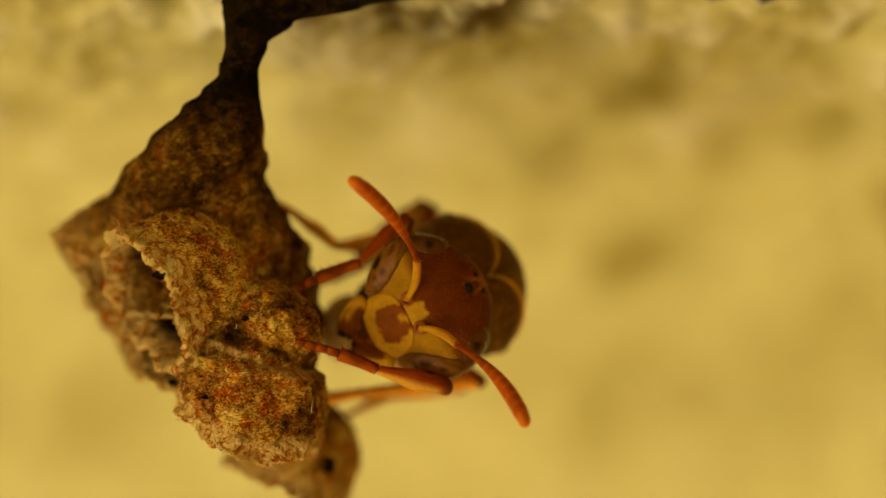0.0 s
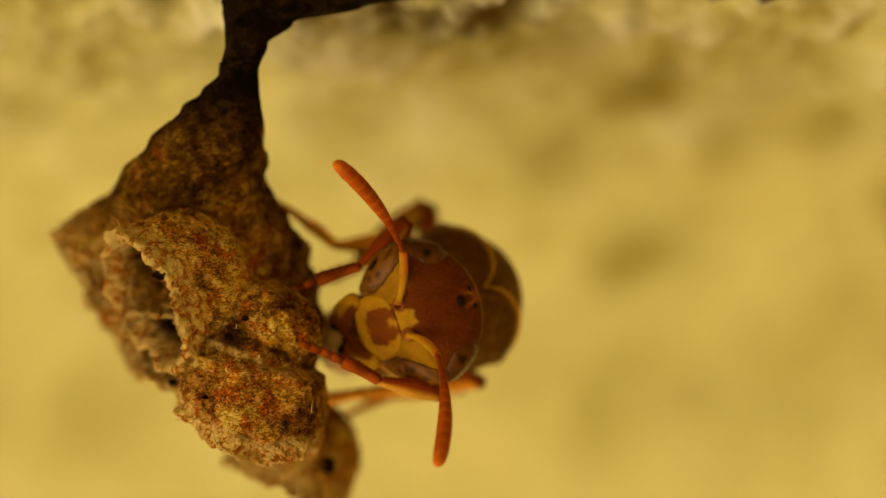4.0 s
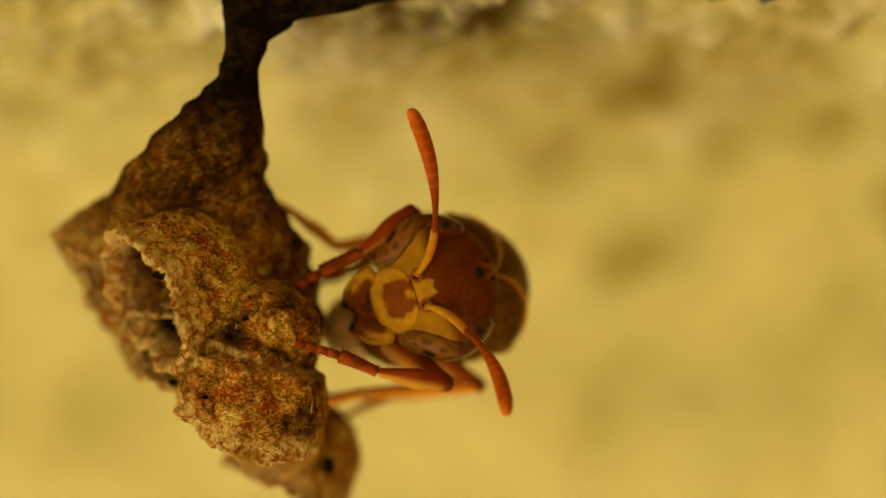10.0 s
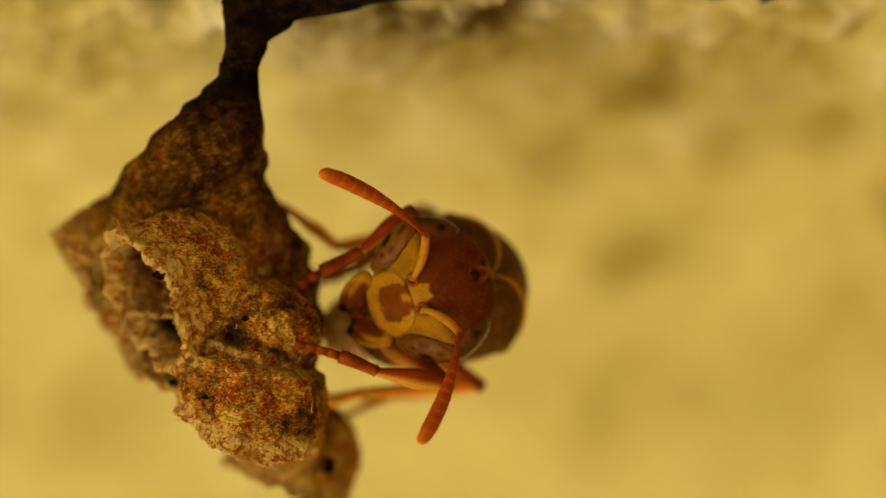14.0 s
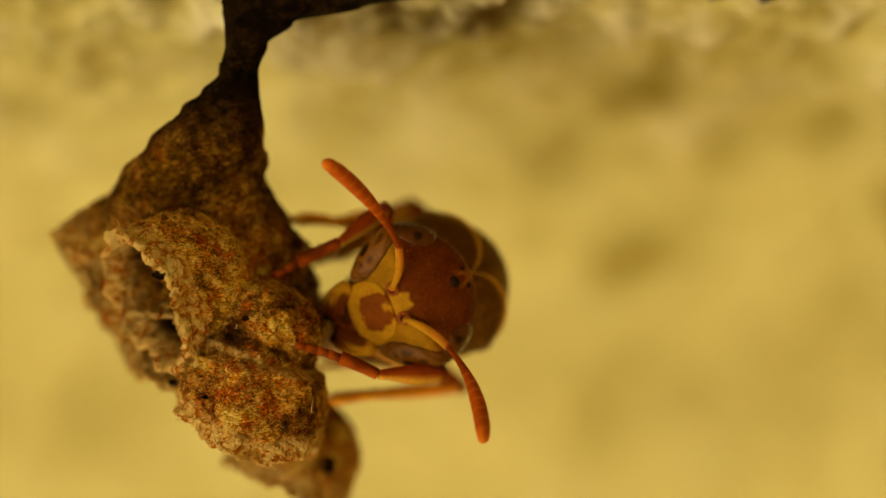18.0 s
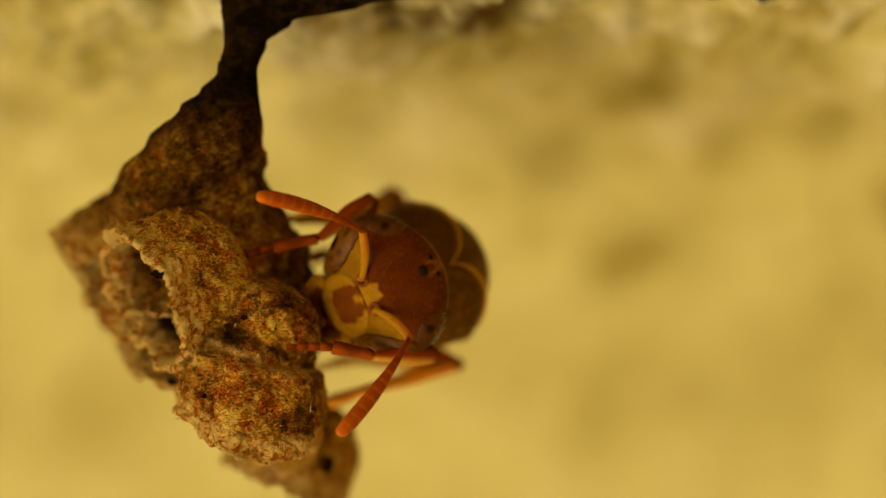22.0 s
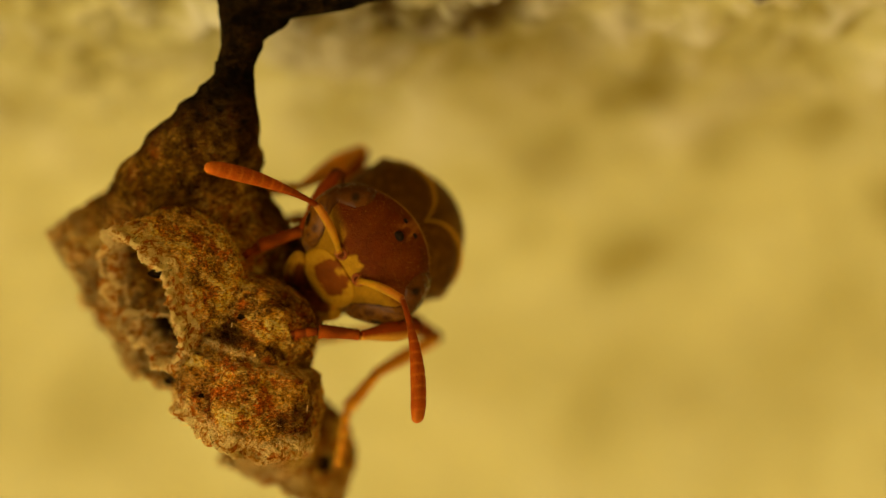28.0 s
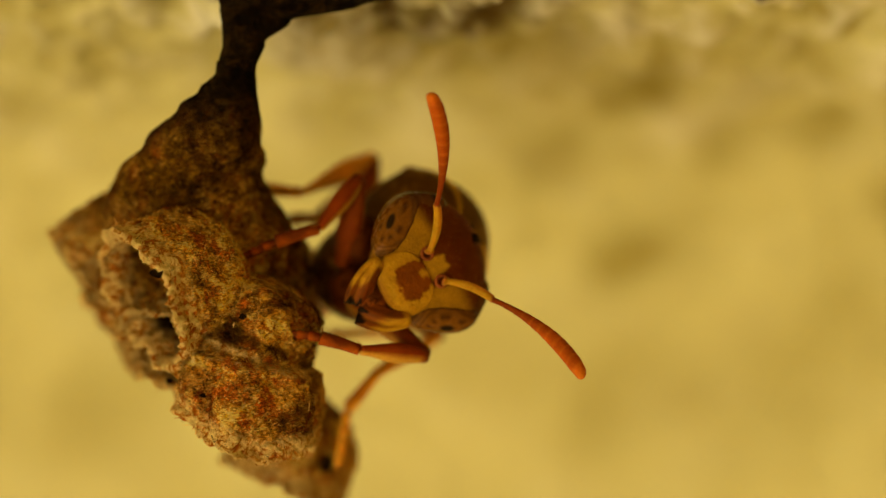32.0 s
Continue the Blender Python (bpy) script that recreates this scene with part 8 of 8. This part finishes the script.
    walk(legs["hind_upper"]["basitarsus"], [
        (0, at(-3.225, 3.6, 0.657, 170.6, -73.7, -130)), (0.25, at(-3.225, 3.6, 0.657, 170.6, -73.7, -130)),
        (0.4, at(-3.137, 3.6, 1.148, 170.6, -73.7, -130)), (2, at(-3.102, 3.6, 1.087, 170.6, -73.7, -130)),
        (3, at(-3.084, 3.6, 1.008, 170.6, -73.7, -130)), (3.5, at(-3.084, 3.6, 1.008, 170.6, -73.7, -130)),
        (5.5, at(-3.172, 3.6, 0.902, 170.6, -73.7, -130)), (8.92, at(-3.172, 3.6, 0.902, 170.6, -73.7, -130)),
        (9.1, at(-3.33, 3.6, 0.657, 170.6, -73.7, -130)), (14.5, at(-3.278, 3.6, 0.657, 170.6, -73.7, -130)),
        (16.5, at(-2.708, 3.6, 0.927, 175.9, -81.5, -140.6)), (17, at(-2.749, 3.6, 0.948, 176.5, -81.5, -141.4)),
        (17.5, at(-2.913, 3.6, 0.969, 177, -81.5, -142.1)), (17.85, at(-3.233, 3.6, 0.99, 177.4, -81.5, -142.7)),
        (18.35, at(-3.239, 3.6, 1.029, 178, -81.5, -143.5)), (18.5, at(-3.205, 3.6, 1.206, 178.1, -81.5, -143.7)),
        (18.6, at(-2.838, 3.6, 0.803, 178.2, -81.5, -143.8)), (19, at(-2.667, 3.6, 0.683, 178.7, -81.5, -144.5)),
        (20, at(-2.679, 3.6, 0.727, 179.8, -81.5, -146.1)), (20.5, at(-2.668, 3.6, 0.695, -179.6, -81.5, -146.9)),
        (21, at(-2.638, 3.6, 0.682, -179, -81.5, -147.7)), (21.6, at(-2.677, 3.6, 0.686, -178.4, -81.5, -148.6)),
        (22, at(-2.668, 3.6, 0.725, -177.9, -81.5, -149.3)), (23, at(-2.74, 3.6, 0.727, -176.7, -81.5, -150.9)),
        (24.6, at(-2.802, 3.6, 0.832, -174.8, -81.5, -153.6)), (25, at(-2.93, 3.6, 0.836, -174.3, -81.4, -154.3)),
        (25.5, at(-2.62, 3.6, 0.417, -173.7, -81.4, -155.1)), (27.5, at(-2.613, 3.6, 0.56, 167, -88.8, -132.6)),
        (28.1, at(-2.527, 3.6, 0.454, 165.4, -88.9, -131)), (28.25, at(-2.72, 3.6, 0.559, 164.9, -88.9, -130.5)),
        (28.6, at(-2.757, 3.6, 0.595, 163.6, -89, -129.2)), (28.8, at(-3.354, 3.6, 0.753, 162.8, -89.1, -128.3)),
        (29.5, at(-3.412, 3.6, 0.76, 158.7, -89.2, -124.2)), (30, at(-3.395, 3.6, 0.787, 155.1, -89.3, -120.7)),
        (31, at(-3.351, 3.6, 0.779, 142.9, -89.5, -108.4)), (31.5, at(-3.302, 3.6, 0.81, 133.1, -89.6, -98.6)),
        (32, at(-3.332, 3.6, 0.734, 115.2, -89.7, -80.7)),])
    walk(legs["hind_upper"]["tarsus"], [
        (0, at(-3.929, 3.004, 0.391, -171.8, -65.9, -163.1)), (0.25, at(-3.929, 3.004, 0.391, -171.8, -65.9, -163.1)),
        (0.4, at(-3.841, 3.004, 0.882, -171.8, -65.9, -163.1)), (2, at(-3.806, 3.004, 0.821, -171.8, -65.9, -163.1)),
        (3, at(-3.788, 3.004, 0.742, -171.8, -65.9, -163.1)), (3.5, at(-3.788, 3.004, 0.742, -171.8, -65.9, -163.1)),
        (5.5, at(-3.876, 3.004, 0.636, -171.8, -65.9, -163.1)), (8.92, at(-3.876, 3.004, 0.636, -171.8, -65.9, -163.1)),
        (9.1, at(-4.034, 3.004, 0.391, -171.8, -65.9, -163.1)), (14.5, at(-3.982, 3.004, 0.391, -171.8, -65.9, -163.1)),
        (16.5, at(-3.483, 3.052, 0.785, -171.7, -80.2, -158.4)), (17, at(-3.526, 3.055, 0.806, -173, -80.2, -156.5)),
        (17.5, at(-3.692, 3.058, 0.827, -174.2, -80.3, -154.7)), (17.85, at(-4.013, 3.06, 0.848, -175.1, -80.3, -153.4)),
        (18.35, at(-4.021, 3.062, 0.887, -176.3, -80.3, -151.7)), (18.5, at(-3.989, 3.063, 1.064, -176.7, -80.3, -151.1)),
        (18.6, at(-3.621, 3.064, 0.661, -176.9, -80.3, -150.8)), (19, at(-3.453, 3.066, 0.541, -177.9, -80.3, -149.4)),
        (19.8, at(-3.472, 3.071, 0.566, -179.8, -80.3, -146.7)), (20, at(-3.468, 3.073, 0.585, 179.8, -80.3, -146)),
        (21, at(-3.431, 3.079, 0.54, 177.5, -80.3, -142.6)), (21.6, at(-3.473, 3.082, 0.544, 176.1, -80.3, -140.7)),
        (22, at(-3.465, 3.085, 0.583, 175.2, -80.3, -139.4)), (23, at(-3.542, 3.091, 0.585, 173.1, -80.2, -136.2)),
        (24.6, at(-3.611, 3.102, 0.69, 169.8, -80.2, -131.4)), (25, at(-3.74, 3.104, 0.694, 169, -80.1, -130.3)),
        (25.5, at(-3.432, 3.108, 0.275, 168, -80.1, -128.8)), (27.5, at(-3.405, 3.057, 0.54, -177, -88.9, -149.4)),
        (28.1, at(-3.318, 3.057, 0.436, -176.9, -88.9, -149.6)), (28.25, at(-3.512, 3.057, 0.542, -176.9, -88.9, -149.5)),
        (28.6, at(-3.548, 3.057, 0.579, -177, -88.9, -149.5)), (28.8, at(-4.146, 3.057, 0.738, -177, -88.9, -149.5)),
        (29.5, at(-4.204, 3.057, 0.748, -177.2, -88.9, -149.3)), (30, at(-4.187, 3.057, 0.777, -177.1, -88.9, -149.4)),
        (31, at(-4.143, 3.057, 0.772, -177.1, -88.9, -149.3)), (31.5, at(-4.094, 3.057, 0.806, -177, -88.9, -149.5)),
        (32, at(-4.123, 3.057, 0.732, -177.3, -88.9, -149.2)),])
    walk(legs["hind_lower"]["femur"], [
        (0, at(-1.576, 2.573, -0.438, -133.1, 9.9, -42)), (0.25, at(-1.576, 2.573, -0.438, -133.1, 9.9, -42)),
        (0.4, at(-1.743, 2.355, -0.35, -125.3, 5.1, -38.1)), (1, at(-1.75, 2.354, -0.354, -124.9, 4.7, -38.1)),
        (3, at(-1.695, 2.446, -0.391, -127, 5.6, -39.7)), (3.5, at(-1.695, 2.446, -0.391, -127, 5.6, -39.7)),
        (5.5, at(-1.658, 2.466, -0.384, -129.2, 7.6, -40)), (8.92, at(-1.658, 2.466, -0.384, -129.2, 7.6, -40)),
        (9.1, at(-1.573, 2.542, -0.405, -134, 11.4, -41.7)), (14.5, at(-1.575, 2.558, -0.421, -133.5, 10.6, -41.8)),
        (16.5, at(-1.918, 2.342, -0.209, -127.5, 1.9, -44.7)), (17, at(-1.899, 2.322, -0.22, -127, 2.6, -43.4)),
        (17.5, at(-1.877, 2.25, -0.177, -127.5, 4.8, -41.3)), (17.85, at(-1.818, 2.114, -0.07, -129.6, 9.8, -38.4)),
        (18.35, at(-1.812, 2.1, -0.093, -128.6, 9.6, -37.2)), (18.5, at(-1.877, 2.009, -0.107, -125, 7.2, -35.2)),
        (18.6, at(-1.768, 2.39, -0.288, -128.7, 5.5, -41.9)), (19, at(-1.703, 2.521, -0.397, -128.9, 4.2, -43.4)),
        (20, at(-1.673, 2.527, -0.418, -128.9, 5.1, -42.4)), (21, at(-1.657, 2.549, -0.462, -127.4, 4.3, -41.7)),
        (22, at(-1.651, 2.531, -0.465, -126.8, 4.8, -40.4)), (24, at(-1.65, 2.469, -0.453, -125.3, 5.7, -37.4)),
        (24.6, at(-1.646, 2.456, -0.453, -125, 6, -36.6)), (25, at(-1.637, 2.412, -0.421, -125.6, 7.8, -35.4)),
        (25.5, at(-1.493, 2.723, -0.627, -129.3, 7.2, -40.6)), (27.5, at(-1.325, 2.94, -0.864, -119.2, 6.9, -26.2)),
        (28.1, at(-1.3, 3, -0.9, -120.5, 7.5, -27.9)), (28.25, at(-1.334, 2.909, -0.845, -119.9, 8.4, -25.5)),
        (28.6, at(-1.34, 2.891, -0.835, -119.8, 8.6, -25.1)), (28.8, at(-1.356, 2.702, -0.734, -119.7, 14.3, -18.6)),
        (30, at(-1.362, 2.674, -0.721, -119.2, 13.7, -18.3)), (32, at(-1.365, 2.719, -0.735, -120.7, 13.8, -21)),])
    walk(legs["hind_lower"]["tibia"], [
        (0, at(0.084, 5.14, -3.217, 95.1, -17.4, -73.3)), (0.25, at(0.084, 5.14, -3.217, 95.1, -17.4, -73.3)),
        (0.4, at(0.172, 5.14, -2.726, 95.1, -17.4, -73.3)), (1, at(0.189, 5.14, -2.708, 95.1, -17.4, -73.3)),
        (3, at(0.224, 5.14, -2.866, 95.1, -17.4, -73.3)), (3.5, at(0.224, 5.14, -2.866, 95.1, -17.4, -73.3)),
        (5.5, at(0.137, 5.14, -2.971, 95.1, -17.4, -73.3)), (8.92, at(0.137, 5.14, -2.971, 95.1, -17.4, -73.3)),
        (9.1, at(-0.021, 5.14, -3.217, 95.1, -17.4, -73.3)), (14.5, at(0.031, 5.14, -3.217, 95.1, -17.4, -73.3)),
        (16.5, at(0.328, 4.733, -2.72, 83, -18.7, -79.6)), (17, at(0.287, 4.797, -2.703, 83, -18.4, -78.1)),
        (17.5, at(0.124, 4.852, -2.685, 83, -18.2, -76.7)), (17.85, at(-0.196, 4.887, -2.668, 83, -18.1, -75.9)),
        (18.35, at(-0.202, 4.932, -2.632, 83, -17.9, -74.8)), (18.5, at(-0.168, 4.945, -2.457, 83, -17.9, -74.4)),
        (18.6, at(0.199, 4.954, -2.86, 83, -17.9, -74.2)), (19, at(0.37, 4.986, -2.983, 83, -17.8, -73.4)),
        (20, at(0.324, 5.06, -3, 83, -17.6, -71.6)), (21, at(0.383, 5.125, -2.964, 83.1, -17.4, -70)),
        (22, at(0.337, 5.185, -2.928, 83.1, -17.2, -68.5)), (24, at(0.209, 5.291, -2.829, 83.2, -17, -65.8)),
        (24.6, at(0.175, 5.32, -2.808, 83.2, -16.9, -65)), (25, at(0.04, 5.339, -2.805, 83.2, -16.9, -64.5)),
        (25.5, at(0.342, 5.362, -3.223, 83.2, -16.8, -63.9)), (27.5, at(0.051, 6.281, -2.867, 94.1, -23.1, -38.7)),
        (28.1, at(0.122, 6.273, -2.981, 93.8, -22.9, -38.9)), (28.25, at(-0.068, 6.271, -2.883, 93.7, -22.8, -39)),
        (28.6, at(-0.095, 6.266, -2.865, 93.5, -22.6, -39.1)), (28.8, at(-0.687, 6.264, -2.717, 93.4, -22.6, -39.2)),
        (30, at(-0.686, 6.246, -2.681, 92.8, -22.1, -39.6)), (32, at(-0.561, 6.216, -2.782, 91.7, -21.3, -40.4)),])
    walk(legs["hind_lower"]["basitarsus"], [
        (0, at(-2.159, 4.4, -3.416, 109.8, -17.2, -72.5)), (0.25, at(-2.159, 4.4, -3.416, 109.8, -17.2, -72.5)),
        (0.4, at(-2.072, 4.4, -2.925, 109.8, -17.2, -72.5)), (1, at(-2.054, 4.4, -2.907, 109.8, -17.2, -72.5)),
        (3, at(-2.019, 4.4, -3.065, 109.8, -17.2, -72.5)), (3.5, at(-2.019, 4.4, -3.065, 109.8, -17.2, -72.5)),
        (5.5, at(-2.107, 4.4, -3.171, 109.8, -17.2, -72.5)), (8.92, at(-2.107, 4.4, -3.171, 109.8, -17.2, -72.5)),
        (9.1, at(-2.265, 4.4, -3.416, 109.8, -17.2, -72.5)), (14.5, at(-2.212, 4.4, -3.416, 109.8, -17.2, -72.5)),
        (16.5, at(-2.003, 4.4, -2.445, 95.3, -17.9, -68)), (17, at(-2.033, 4.4, -2.427, 95.3, -17.9, -68.1)),
        (17.5, at(-2.187, 4.4, -2.41, 95.3, -17.9, -68.1)), (17.85, at(-2.5, 4.4, -2.392, 95.4, -17.9, -68.1)),
        (18.35, at(-2.495, 4.4, -2.357, 95.4, -17.9, -68.1)), (18.5, at(-2.459, 4.4, -2.182, 95.4, -17.9, -68.1)),
        (18.6, at(-2.089, 4.4, -2.585, 95.4, -17.9, -68.1)), (19, at(-1.91, 4.4, -2.708, 95.4, -17.9, -68.1)),
        (20, at(-1.936, 4.4, -2.726, 95.5, -17.9, -68.1)), (21, at(-1.857, 4.4, -2.691, 95.6, -17.9, -68.1)),
        (22, at(-1.883, 4.4, -2.656, 95.6, -17.9, -68.2)), (24, at(-1.971, 4.4, -2.559, 95.8, -17.9, -68.2)),
        (24.6, at(-1.993, 4.4, -2.538, 95.8, -17.9, -68.2)), (25, at(-2.12, 4.4, -2.536, 95.8, -17.9, -68.2)),
        (25.5, at(-1.808, 4.4, -2.954, 95.9, -17.9, -68.2)), (27.5, at(-1.373, 4.4, -3.024, 96.9, -18.1, -67.3)),
        (28.1, at(-1.314, 4.4, -3.125, 96.9, -18.1, -67.3)), (28.25, at(-1.506, 4.4, -3.024, 96.9, -18.1, -67.3)),
        (28.6, at(-1.541, 4.4, -3, 96.9, -18.1, -67.3)), (28.8, at(-2.137, 4.4, -2.848, 96.9, -18.1, -67.3)),
        (30, at(-2.16, 4.4, -2.788, 96.9, -18.1, -67.3)), (32, at(-2.075, 4.4, -2.848, 96.9, -18.1, -67.3)),])
    walk(legs["hind_lower"]["tarsus"], [
        (0, at(-2.96, 4.051, -3.714, 119.8, -10.4, -85.3)), (0.25, at(-2.96, 4.051, -3.714, 119.8, -10.4, -85.3)),
        (0.4, at(-2.872, 4.051, -3.223, 119.8, -10.4, -85.3)), (1, at(-2.854, 4.051, -3.205, 119.8, -10.4, -85.3)),
        (3, at(-2.819, 4.051, -3.363, 119.8, -10.4, -85.3)), (3.5, at(-2.819, 4.051, -3.363, 119.8, -10.4, -85.3)),
        (5.5, at(-2.907, 4.051, -3.469, 119.8, -10.4, -85.3)), (8.92, at(-2.907, 4.051, -3.469, 119.8, -10.4, -85.3)),
        (9.1, at(-3.065, 4.051, -3.714, 119.8, -10.4, -85.3)), (14.5, at(-3.012, 4.051, -3.714, 119.8, -10.4, -85.3)),
        (16.5, at(-2.845, 4.032, -2.526, 107.3, -14.1, -84.5)), (17, at(-2.876, 4.032, -2.508, 107.3, -14.1, -84.5)),
        (17.5, at(-3.029, 4.032, -2.491, 107.4, -14.1, -84.5)), (17.85, at(-3.342, 4.032, -2.474, 107.4, -14.1, -84.5)),
        (18.35, at(-3.337, 4.032, -2.44, 107.4, -14, -84.5)), (18.5, at(-3.301, 4.032, -2.264, 107.4, -14, -84.5)),
        (18.6, at(-2.931, 4.033, -2.668, 107.4, -14, -84.5)), (19, at(-2.752, 4.033, -2.791, 107.5, -14, -84.5)),
        (20, at(-2.778, 4.033, -2.81, 107.5, -14, -84.5)), (21, at(-2.699, 4.033, -2.776, 107.6, -14, -84.5)),
        (22, at(-2.725, 4.033, -2.742, 107.6, -14, -84.5)), (24, at(-2.812, 4.033, -2.647, 107.8, -14, -84.5)),
        (24.6, at(-2.835, 4.033, -2.627, 107.8, -13.9, -84.5)), (25, at(-2.961, 4.033, -2.625, 107.8, -13.9, -84.6)),
        (25.5, at(-2.649, 4.033, -3.044, 107.9, -13.9, -84.6)), (27.5, at(-2.204, 4.015, -3.129, 110.1, -13.2, -85.2)),
        (28.1, at(-2.146, 4.015, -3.23, 110.1, -13.2, -85.2)), (28.25, at(-2.338, 4.015, -3.129, 110.1, -13.2, -85.2)),
        (28.6, at(-2.372, 4.015, -3.105, 110.1, -13.2, -85.2)), (28.8, at(-2.969, 4.015, -2.953, 110.1, -13.2, -85.2)),
        (30, at(-2.992, 4.015, -2.893, 110.1, -13.2, -85.2)), (32, at(-2.907, 4.015, -2.953, 110.1, -13.2, -85.2)),])


motions()
